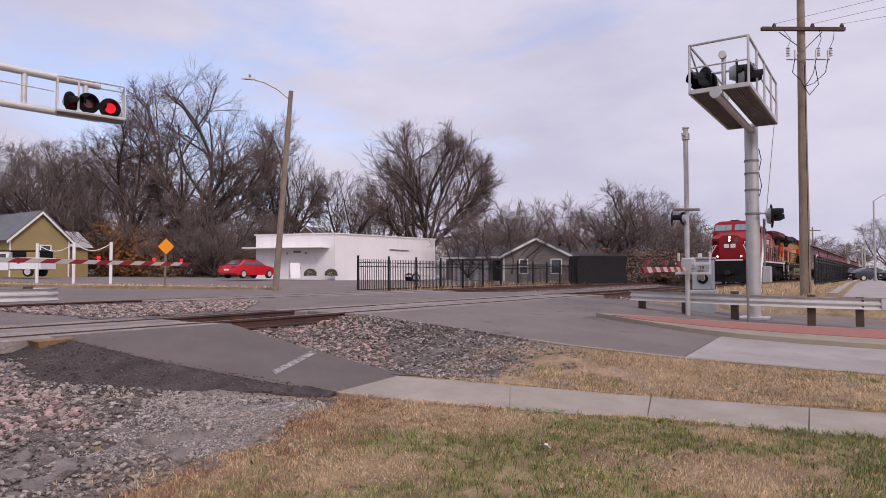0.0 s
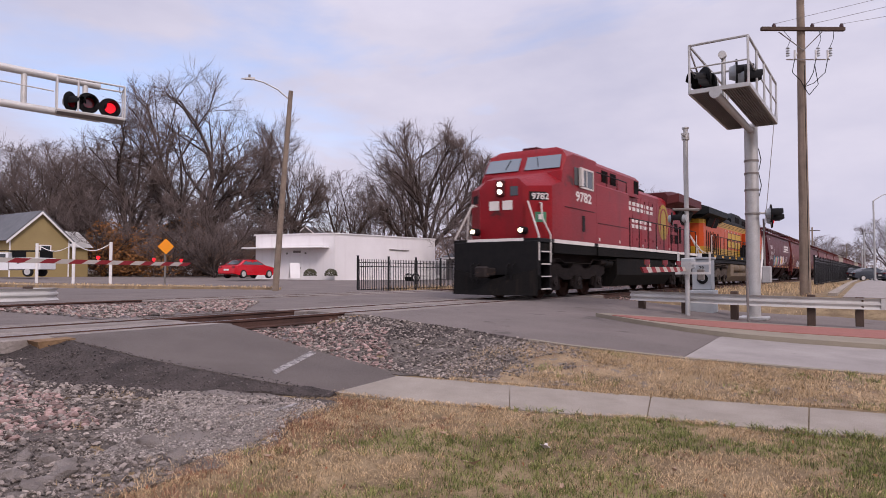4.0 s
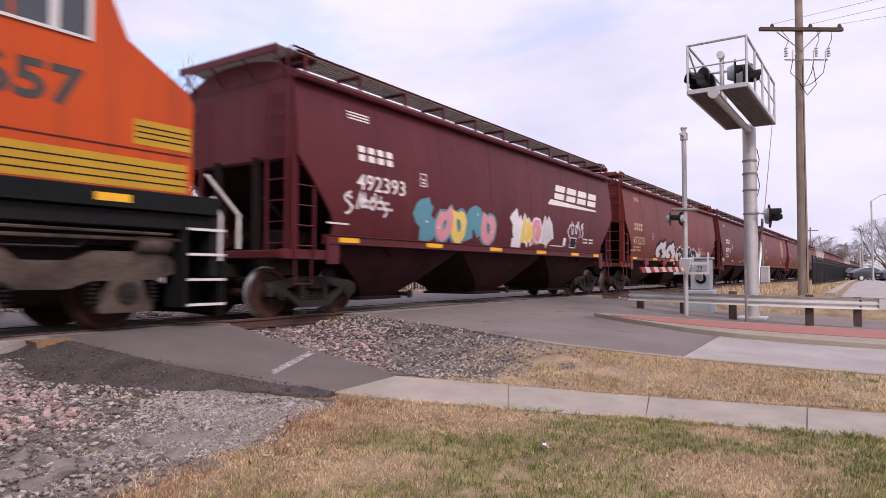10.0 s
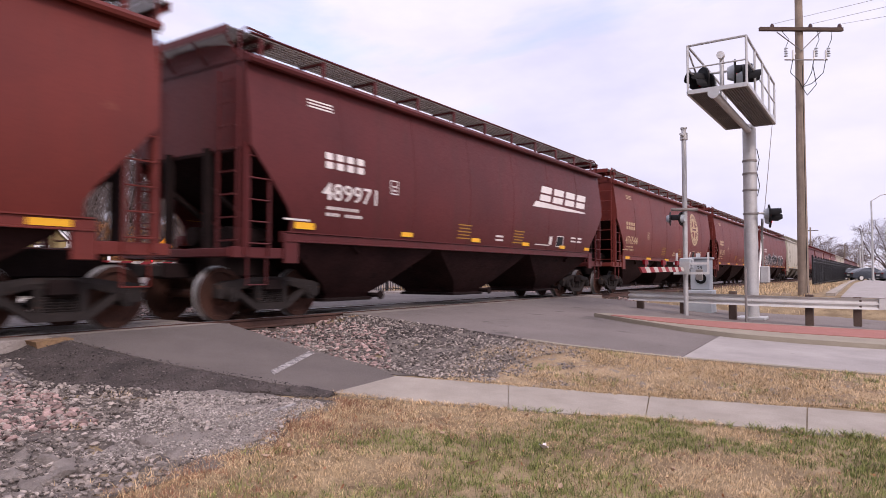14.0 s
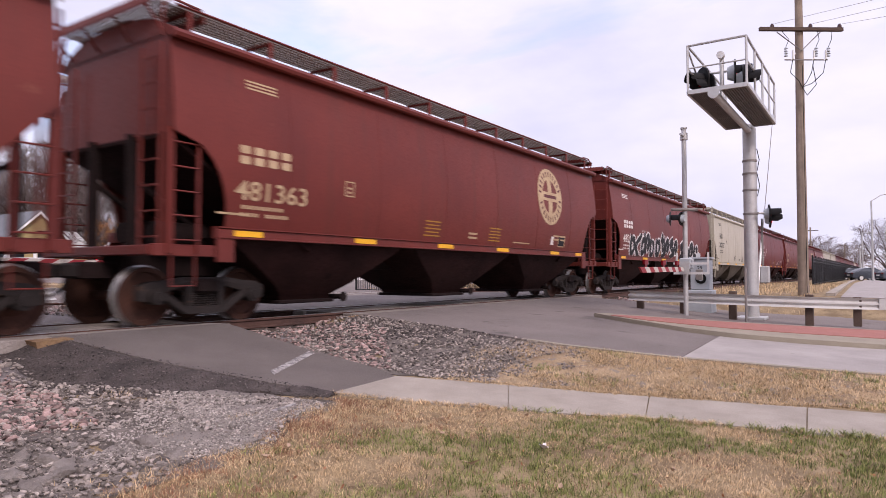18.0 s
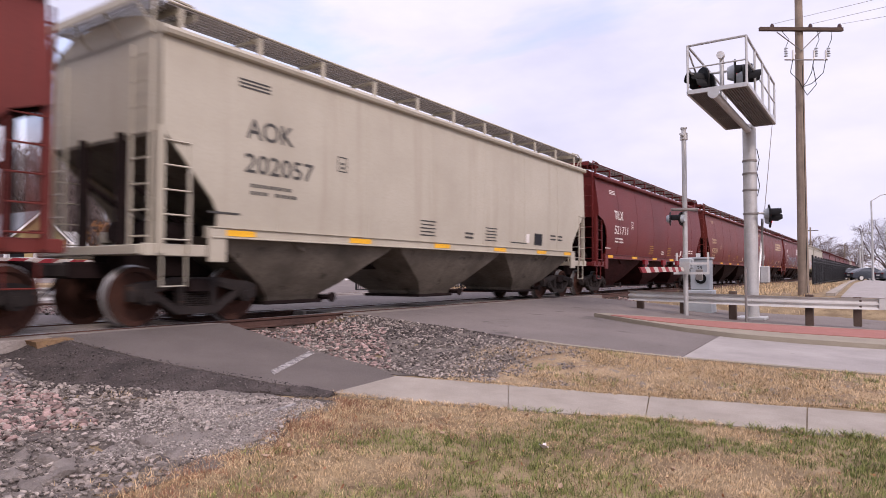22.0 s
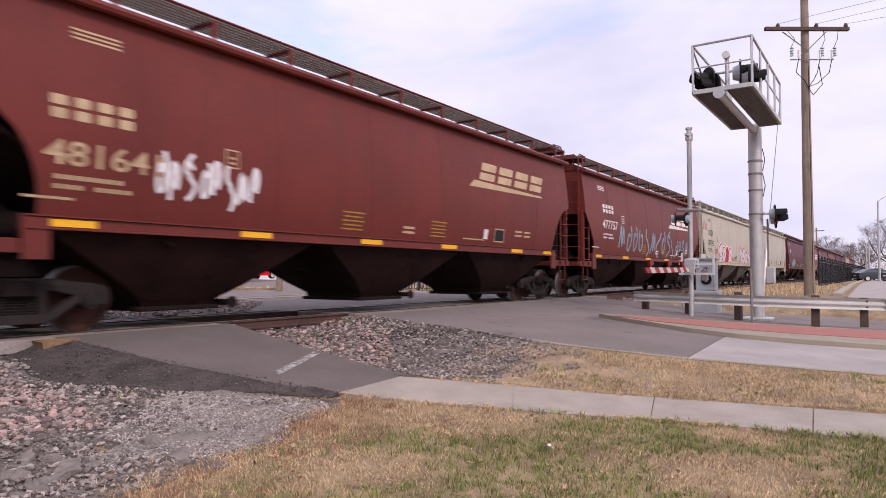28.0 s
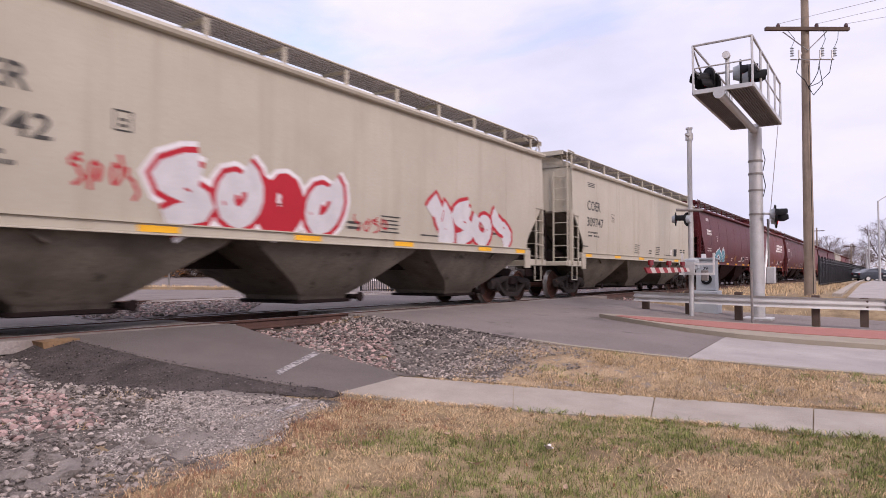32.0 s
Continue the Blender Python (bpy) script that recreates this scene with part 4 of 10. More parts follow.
def loco_truck(ob, axles, mat):
    """Three-axle truck: cast frame each side, pedestals, caps, springs, brake gear."""
    a, b = axles[0], axles[-1]
    for s in (-1, 1):
        y = s * 1.22
        g = Geo()
        top = [(a - 0.75, 0.98), (a - 0.6, 1.12), (a + 0.45, 1.12), (a + 0.75, 0.98), (axles[1] - 0.55, 0.98), (axles[1] - 0.35, 1.14), (axles[1] + 0.35, 1.14), (axles[1] + 0.55, 0.98), (b - 0.75, 0.98), (b - 0.45, 1.12),
               (b + 0.6, 1.12), (b + 0.75, 0.98)]
        low = [(b + 0.75, 0.80), (b + 0.45, 0.72), (b - 0.5, 0.70), (b - 0.8, 0.60), (axles[1] + 0.55, 0.60), (axles[1] + 0.35, 0.72), (axles[1] - 0.35, 0.72), (axles[1] - 0.55, 0.60), (a + 0.8, 0.60), (a + 0.5, 0.70), (a - 0.45, 0.72), (a - 0.75, 0.80)]
        g.prism(top + low, "y", y - 0.07, y + 0.07)
        fr = part("truck_frame", g, mat, ob)
        for x in axles:
            p = [(x - 0.22, 0.74), (x + 0.22, 0.74), (x + 0.28, 0.50), (x + 0.40, 0.34), (x + 0.36, 0.26), (x - 0.36, 0.26), (x - 0.40, 0.34), (x - 0.28, 0.50)]
            box = part("journal_box", Geo().prism(p, "y", y - 0.11, y + 0.11), mat, fr)
            part("axle_cap", Geo().disc((x, y - s * -0.0 + s * 0.11, 0.54), (0, s, 0), 0.15, 0.05, 14).disc((x, y + s * 0.16, 0.54), (0, s, 0), 0.06, 0.03, 8), "truck_steel", fr, "round axle cap")
            for q in (-0.43, 0.43):
                sp = Geo()
                for k in range(5):
                    sp.cyl((x + q, y, 0.40 + k * 0.06), (x + q, y, 0.43 + k * 0.06), 0.085, 10)
                sp.cyl((x + q, y, 0.38), (x + q, y, 0.7), 0.055, 8)
                part("coil_spring", sp, "brown_truck", fr)
        part("brake_cylinder", Geo().cyl((b + 0.15, y + s * 0.05, 1.22), (b + 0.65, y + s * 0.05, 1.22), 0.13, 12), mat, fr)
        part("brake_cylinder", Geo().cyl((a - 0.55, y + s * 0.05, 1.2), (a - 0.1, y + s * 0.05, 1.2), 0.13, 12), mat, fr)
        part("brake_pipe", Geo().tube([(a - 0.8, y + s * 0.1, 1.2), (a + 0.4, y + s * 0.1, 1.3), (a + 0.8, y + s * 0.1, 1.16), (b - 0.7, y + s * 0.1, 1.16), (b - 0.55, y + s * 0.1, 1.3), (b + 0.7, y + s * 0.1, 1.3)], 0.018, 5), "truck_steel", fr)
    part("motor_case", Geo().box(a - 0.4, b + 0.4, -0.6, 0.6, 0.35, 0.95, 0.05).box(a - 0.9, b + 0.9, -0.95, 0.95, 0.9, 1.25, 0.03), "under", ob)
    for x in axles:
        w = part("wheelset", WHEEL_BIG, "wheel_rust", ob, "grimy steel wheels on one axle", at=(x, 0, 0.54))
        WHEELS.append((w, (x, 0, 0.54), 0.54))


def steps(ob, x, mat, face):
    """A four-tread stairwell at a corner of the deck, both sides."""
    for s in (-1, 1):
        w = Geo()
        for xx in (x - 0.34, x + 0.34):
            w.box(xx - 0.02, xx + 0.02, s * 1.5 - (0.5 if s > 0 else 0.0), s * 1.5 + (0.5 if s < 0 else 0.0), 0.3, 1.86)
        w.box(x - 0.34, x + 0.34, min(s * 1.0, s * 1.04), max(s * 1.0, s * 1.04), 0.3, 1.86)
        st = part("stairwell", w, mat, ob)
        for z in (0.32, 0.70, 1.08, 1.46):
            part("step", Geo().box(x - 0.33, x + 0.33, min(s * 1.04, s * 1.53), max(s * 1.04, s * 1.53), z, z + 0.03), mat, st)
            part("step_edge", Geo().box(x - 0.33, x + 0.33, min(s * 1.53, s * 1.545), max(s * 1.53, s * 1.545), z - 0.005, z + 0.035), "handrail_white", st, "white painted step edge")


def handrail(ob, x0, x1, n, z0, z1, mat="black"):
    for s in (-1, 1):
        r = part("handrail", Geo().tube([(x0, s * 1.5, z1), (x1, s * 1.5, z1)], 0.022, 6), mat, ob)
        for i in range(n):
            x = x0 + (x1 - x0) * i / (n - 1)
            part("stanchion", Geo().tube([(x, s * 1.5, z0), (x, s * 1.5, z1)], 0.02, 6), mat, r)


def grab(ob, pts, r=0.028):
    part("end_handrail", Geo().tube(pts, r, 7), "handrail_white", ob, "white bent end handrail")


def section(w, zs, wt, zt, z0):
    return [(-w, z0), (-w, zs), (-wt, zt), (wt, zt), (w, zs), (w, z0)]


def along_x(secs):
    return [[(x, y, z) for y, z in s] for x, s in secs]


def panel(name, ob, x0, x1, y, z0, z1, mat, t=0.02, label=""):
    """A door or cover proud of both sides of the hood."""
    for s in (-1, 1):
        part(name, Geo().box(x0, x1, min(s * y, s * (y + t)), max(s * y, s * (y + t)), z0, z1, 0.004), mat, ob, label)


def louvre(ob, x0, x1, y, z0, z1):
    for s in (-1, 1):
        g = Geo().box(x0, x1, min(s * y, s * (y + 0.012)), max(s * y, s * (y + 0.012)), z0, z1)
        n = max(3, int((z1 - z0) / 0.07))
        for i in range(n):
            z = z0 + (z1 - z0) * (i + 0.5) / n
            g.box(x0, x1, min(s * (y + 0.012), s * (y + 0.03)), max(s * (y + 0.012), s * (y + 0.03)), z - 0.008, z + 0.008)
        part("louvre", g, "vent", ob, "dark louvred grille")


def couplers(ob, L, plow):
    for x, q in ((0, 1), (L, -1)):
        part("coupler", Geo().box(min(x, x + q * 0.75), max(x, x + q * 0.75), -0.13, 0.13, 0.72, 0.98, 0.03).box(min(x - q * 0.02, x + q * 0.25), max(x - q * 0.02, x + q * 0.25), -0.2, 0.2, 0.66, 1.02, 0.05), "truck_steel", ob)
        part("pilot_plate", Geo().box(min(x + q * 0.85, x + q * 1.0), max(x + q * 0.85, x + q * 1.0), -1.5, 1.5, 0.75, 1.8, 0.02), "black", ob)
        for y in (-0.75, -0.55, 0.55, 0.75):
            part("air_hose", Geo().tube([(x + q * 0.85, y, 1.1), (x + q * 0.68, y, 1.05), (x + q * 0.62, y * 0.95, 0.7), (x + q * 0.7, y * 0.9, 0.45)], 0.025, 6), "black", ob)
        if plow or q < 0:
            g = Geo().loft([[(x + q * 0.35, -0.05, 0.14), (x + q * 0.80, -1.5, 0.14), (x + q * 0.86, -1.5, 0.14), (x + q * 0.5, 0, 0.14), (x + q * 0.86, 1.5, 0.14), (x + q * 0.80, 1.5, 0.14), (x + q * 0.35, 0.05, 0.14)],
                            [(x + q * 0.70, -0.05, 0.62), (x + q * 0.84, -1.5, 0.95), (x + q * 0.88, -1.5, 0.95), (x + q * 0.8, 0, 0.62), (x + q * 0.88, 1.5, 0.95), (x + q * 0.84, 1.5, 0.95), (x + q * 0.70, 0.05, 0.62)]])
            part("snow_plow", g, "loco_grey", ob)


def radiator(ob, x0, x1, hw, mat, z=(4.12, 4.45, 4.86, 4.98)):
    s1 = [(-1.05, z[0]), (-hw, z[1]), (-hw, z[2]), (-1.15, z[3]), (1.15, z[3]), (hw, z[2]), (hw, z[1]), (1.05, z[0])]
    s0 = [(-1.05, z[0]), (-1.1, z[1] - 0.15), (-1.15, z[2] - 0.15), (-1.0, z[3] - 0.1), (1.0, z[3] - 0.1), (1.15, z[2] - 0.15), (1.1, z[1] - 0.15), (1.05, z[0])]
    return part("radiator", Geo().loft(along_x([(x0, s0), (x0 + 0.6, s1), (x1, s1)])), mat, ob)


def red_loco(x9):
    L = 22.35
    ob = thing("diesel_locomotive", (0, 0, 0), "faded red wide-cab diesel locomotive leading the train", "locomotive", "locomotives of the train")
    part("frame", Geo().box(0.95, L - 0.95, -1.5, 1.5, 1.45, 1.76, 0.02), "loco_grey", ob)
    part("deck", Geo().box(0.9, L - 0.7, -1.55, 1.55, 1.762, 1.88, 0.01), "black", ob)
    for s in (-1, 1):
        for a, b in ((1.95, 5.35), (5.75, 9.35), (9.4, L - 0.72)):
            part("sill_stripe", Geo().box(a, b, min(s * 1.55, s * 1.565), max(s * 1.55, s * 1.565), 1.765, 1.885), "stencil", ob, "grubby white sill stripe")
        for a, b in ((1.95, 5.35), (5.75, 9.35)):
            part("side_skirt", Geo().box(a, b, min(s * 1.5, s * 1.545), max(s * 1.5, s * 1.545), 1.44, 1.758, 0.005), "loco_grey", ob)
    part("nose_stripe", Geo().box(0.885, 0.9, -1.0, 1.0, 1.78, 1.89), "stencil", ob, "grubby white deck edge")
    # nose and cab
    secs = [(1.30, section(0.78, 3.42, 0.5, 3.66, 1.88)), (1.38, section(0.86, 3.56, 0.58, 3.82, 1.88)), (1.95, section(1.48, 3.58, 0.72, 3.95, 1.88)), (2.62, section(1.5, 3.78, 0.98, 4.12, 1.88)),
            (2.72, section(1.5, 4.12, 1.45, 4.18, 1.88)), (3.08, section(1.5, 4.66, 1.38, 4.88, 1.88)), (3.26, section(1.5, 4.72, 1.05, 5.06, 1.88)), (3.6, section(1.5, 4.82, 1.05, 5.08, 1.88)), (5.72, section(1.5, 4.86, 1.05, 5.1, 1.88))]
    cab = part("cab", Geo().loft(along_x(secs)), "loco_red", ob)
    for s in (-1, 1):
        q = [(2.755, s * 0.12, 4.25), (2.755, s * 1.40, 4.25), (3.02, s * 1.35, 4.72), (3.02, s * 0.12, 4.72)]
        if s > 0:
            q = q[::-1]
        part("windshield", Geo().plate([(x - 0.03, y, z + 0.03) for x, y, z in q], 0.02), "windshield", cab, "tinted windshield")
        part("windshield_wiper", Geo().tube([(2.95, s * 0.5, 4.70), (2.76, s * 0.62, 4.36)], 0.014, 4), "black", cab)
        for a, b in ((3.68, 4.02), (4.22, 4.74), (4.78, 5.34)):
            y = s * 1.505
            part("side_window", Geo().box(a, b, min(y, y + s * 0.012), max(y, y + s * 0.012), 3.80, 4.40, 0.003), "glass", cab)
        fr = Geo()
        for a, b, c, d in ((4.16, 5.40, 4.40, 4.46), (4.16, 5.40, 3.74, 3.80), (4.16, 4.22, 3.80, 4.40), (5.34, 5.40, 3.80, 4.40), (4.74, 4.78, 3.80, 4.40)):
            fr.box(a, b, min(s * 1.5, s * 1.535), max(s * 1.5, s * 1.535), c, d)
        part("window_frame", fr, "handrail_white", cab)
        part("mirror", Geo().box(4.02, 4.18, min(s * 1.52, s * 1.66), max(s * 1.52, s * 1.66), 3.76, 4.42, 0.02), "handrail_white", cab)
        part("number_board", Geo().plate([(1.44, s * 0.93, 3.10), (1.83, s * 1.36, 3.10), (1.83, s * 1.36, 3.38), (1.44, s * 0.93, 3.38)][::1 if s < 0 else -1], 0.03), "black", cab)
        part("ditch_light", Geo().cyl((0.98, s * 0.86, 2.14), (1.3, s * 0.86, 2.14), 0.12, 14), "black", ob)
        part("ditch_lens", Geo().disc((0.98, s * 0.86, 2.14), (-1, 0, 0), 0.075, 0.01, 14), "ditch_lit", ob, "lit ditch light")
        grab(ob, [(0.95, s * 1.5, 1.2), (0.95, s * 1.5, 1.95), (1.22, s * 1.0, 3.05), (1.36, s * 0.95, 3.0)])
        grab(ob, [(1.72, s * 1.53, 1.15), (1.72, s * 1.53, 2.0), (1.5, s * 1.35, 2.55), (1.55, s * 1.3, 3.0), (1.64, s * 1.2, 3.02)])
        grab(ob, [(L - 0.95, s * 1.5, 1.0), (L - 0.95, s * 1.5, 2.0), (L - 1.2, s * 1.1, 2.9)])
        grab(ob, [(L - 1.62, s * 1.53, 1.0), (L - 1.62, s * 1.53, 2.9)])
        part("cab_catwalk_rail", Geo().tube([(5.75, s * 1.42, 4.52), (9.3, s * 1.42, 4.52), (9.42, s * 1.42, 3.4)], 0.022, 6), "black", ob)
        for x in (5.9, 7.0, 8.2, 9.3):
            part("catwalk_post", Geo().tube([(x, s * 1.42, 4.1), (x, s * 1.42, 4.52)], 0.018, 5), "loco_red_dark", ob)
    hl = part("headlight", Geo().box(1.22, 1.36, -0.15, 0.15, 3.26, 3.78, 0.03), "loco_red_dark", cab)
    for z in (3.40, 3.64):
        part("headlight_lens", Geo().disc((1.22, 0, z), (-1, 0, 0), 0.08, 0.01, 16), "head_lit", hl, "lit headlight")
    part("nose_door_window", Geo().box(1.285, 1.30, -0.62, -0.34, 3.26, 3.56, 0.004), "glass", cab)
    me = text_mesh("9782", 0.2, 0.02)
    me.materials.append(M["stencil"])
    part("board_figures", me, "stencil", cab, at=Matrix.Translation((1.475, -1.005, 3.14)) @ Matrix.Rotation(atan2(-0.43, 0.39), 4, "Z"))
    figures("cab_figures", "9782", 3.82, -1.504, 3.28, 0.33, "stencil", cab, 0.03, width=1.42)
    # plain emblem on the nose: two squarish white marks
    for y0, y1 in ((-0.42, -0.06), (0.06, 0.42)):
        part("nose_emblem", Geo().box(1.285, 1.30, y0, y1, 2.82, 3.12, 0.004), "stencil", cab, "white emblem block")
    part("green_notice", Geo().plate([(1.56, -1.08, 2.42), (1.80, -1.345, 2.42), (1.80, -1.345, 2.74), (1.56, -1.08, 2.74)], 0.02), "sign_green", cab, "small green notice")
    part("notice_mark", Geo().plate([(1.62, -1.16, 2.50), (1.73, -1.28, 2.50), (1.73, -1.28, 2.66), (1.62, -1.16, 2.66)], 0.004), "stencil", cab)
    for x in (3.4, 4.4):
        part("roof_antenna", Geo().box(x, x + 0.35, -0.3, 0.3, 5.08, 5.17, 0.02), "loco_red_dark", cab)
    # wide electrical cabinet and hood
    part("cabinet", Geo().loft(along_x([(5.73, section(1.5, 4.02, 1.42, 4.1, 1.88)), (9.38, section(1.5, 4.02, 1.42, 4.1, 1.88))])), "loco_red", ob)
    part("blower_hood", Geo().loft(along_x([(5.73, section(1.22, 4.85, 1.05, 5.02, 4.1)), (11.6, section(1.22, 4.85, 1.05, 5.02, 4.1))])), "loco_red", ob)
    part("hood", Geo().loft(along_x([(9.38, section(1.05, 4.40, 0.85, 4.58, 1.88)), (21.35, section(1.05, 4.40, 0.85, 4.58, 1.88)), (21.5, section(0.95, 4.3, 0.8, 4.5, 1.88))])), "loco_red", ob)
    louvre(ob, 7.0, 7.65, 1.22, 4.30, 4.75)
    louvre(ob, 7.95, 8.6, 1.22, 4.30, 4.75)
    louvre(ob, 10.9, 11.5, 1.22, 4.25, 4.8)
    part("exhaust_stack", Geo().box(14.0, 14.9, -0.45, 0.45, 4.56, 4.86, 0.04), "loco_grey", ob)
    horn = part("horn", Geo().cyl((12.3, -0.5, 4.75), (12.8, -0.5, 4.75), 0.03, 8, 0.10).cyl((12.2, -0.3, 4.78), (12.8, -0.3, 4.78), 0.03, 8, 0.09).cyl((12.5, -0.7, 4.75), (12.0, -0.7, 4.75), 0.03, 8, 0.09).box(12.35, 12.45, -0.75, -0.25, 4.55, 4.74), "black", ob)
    radiator(ob, 16.5, 21.95, 1.55, "loco_red_dark")
    for s in (-1, 1):
        part("radiator_screen", Geo().prism([(s * 1.06, 3.66), (s * 1.09, 3.66), (s * 1.30, 4.22), (s * 1.06, 4.22)], "x", 18.3, 21.2), "vent", ob, "dark radiator screen")
        part("radiator_rib", Geo().prism([(s * 1.06, 3.62), (s * 1.12, 3.62), (s * 1.33, 4.22), (s * 1.06, 4.22)], "x", 19.7, 19.82), "loco_red", ob)
    for a, b, c, d in ((17.15, 17.8, 2.95, 3.4), (17.15, 17.8, 2.35, 2.8), (18.05, 18.65, 2.95, 3.4), (18.05, 18.65, 2.35, 2.8), (18.95, 19.35, 2.4, 3.3), (20.4, 20.62, 2.3, 3.5), (20.9, 21.1, 2.3, 3.5)):
        louvre(ob, a, b, 1.05, c, d)
    for x in (10.0, 11.2, 12.4, 13.6, 14.8, 16.9):
        panel("hood_door", ob, x, x + 1.1, 1.05, 2.05, 4.2, "loco_red", 0.012)
    for a, b, z in ((5.9, 9.2, 2.62), (2.9, 5.5, 2.98)):
        panel("cabinet_seam", ob, a, b, 1.5, z, z + 0.03, "loco_red_dark", 0.02)
    panel("cab_door", ob, 4.36, 4.62, 1.5, 2.25, 2.80, "black", 0.012)
    for i in range(6):
        panel("white_marker", ob, 5.95 + i * 2.2, 6.07 + i * 2.2, 1.5 if i < 2 else 1.065, 1.98, 2.1, "stencil", 0.012)
    # plain blocks where the hood carries its owner's name, and a round gold crest
    x = 10.0
    for w in (0.50, 0.48, 0.52, 0.48, 0.48, 0.22, 0.48, 0.52):
        flat("name_block", [rrect(x, x + w - 0.1, 3.54, 3.69, 0, 0.15), rrect(x, x + w - 0.1, 3.76, 3.92, 0, 0.15)], "stencil", ob, lambda z: 1.07, "worn white lettering block")
        x += w + 0.08
    x = 11.05
    for w in (0.46, 0.48, 0.46, 0.22, 0.42, 0.22, 0.46):
        flat("name_block", [rrect(x, x + w - 0.1, 2.79, 2.95, 0, 0.15), rrect(x, x + w - 0.1, 3.03, 3.20, 0, 0.15)], "stencil", ob, lambda z: 1.07, "worn white lettering block")
        x += w + 0.04
    crest = flat("crest", ring(15.95, 3.32, 0.70, 0.88), "gold", ob, lambda z: 1.075, "faded gold round crest")
    flat("crest_shield", [[(15.55, 2.55), (16.35, 2.55), (16.42, 3.5), (16.2, 3.85), (15.95, 3.95), (15.7, 3.85), (15.48, 3.5)]], "gold", crest, lambda z: 1.075)
    part("underbody", Geo().box(1.2, L - 1.2, -1.12, 1.12, 1.2, 1.45), "under", ob)
    for s in (-1, 1):
        part("sill_pipe", Geo().tube([(7.2, s * 1.38, 1.30), (9.0, s * 1.42, 1.36), (15.6, s * 1.42, 1.36), (16.2, s * 1.36, 1.22), (21.0, s * 1.34, 1.24)], 0.03, 6), "loco_grey", ob)
        part("tread_plate", Geo().box(9.45, L - 1.7, min(s * 1.08, s * 1.5), max(s * 1.08, s * 1.5), 1.882, 1.90), "vent", ob)
        for x in (10.55, 11.75, 12.95, 14.15, 15.35):
            for z in (2.25, 3.95):
                part("door_latch", Geo().box(x - 0.03, x + 0.03, min(s * 1.06, s * 1.085), max(s * 1.06, s * 1.085), z, z + 0.12), "loco_red_dark", ob)
    # tank, trucks, ends
    tank = [(-1.45, 1.40), (-1.45, 0.75), (-1.15, 0.30), (1.15, 0.30), (1.45, 0.75), (1.45, 1.40)]
    part("fuel_tank", Geo().prism(tank, "x", 8.0, 15.75), "loco_grey", ob)
    part("fuel_gauge", Geo().box(12.2, 12.32, -1.46, -1.45, 0.9, 1.3), "stencil_tan", ob)
    part("air_reservoir", Geo().cyl((7.0, -1.2, 1.2), (7.75, -1.2, 1.2), 0.2, 14), "loco_grey", ob)
    loco_truck(ob, (2.45, 4.4, 6.3), "brown_truck")
    loco_truck(ob, (16.7, 18.7, 20.6), "brown_truck")
    steps(ob, 1.38, "black", -1)
    steps(ob, L - 1.3, "black", 1)
    couplers(ob, L, True)
    handrail(ob, 9.45, L - 1.65, 10, 1.88, 3.08)
    MOVERS.append((ob, x9))


def banded(ob, x0, x1, hw, bands):
    """Body sides in painted bands of one section, bottom to top."""
    for name, mat, z0, z1 in bands:
        part(name, Geo().box(x0, x1, -hw, hw, z0, z1), mat, ob)


def pinstripes(ob, x0, x1, y, zs):
    for s in (-1, 1):
        for z in zs:
            part("pinstripe", Geo().box(x0, x1, min(s * y, s * (y + 0.004)), max(s * y, s * (y + 0.004)), z - 0.012, z + 0.012), "black", ob)


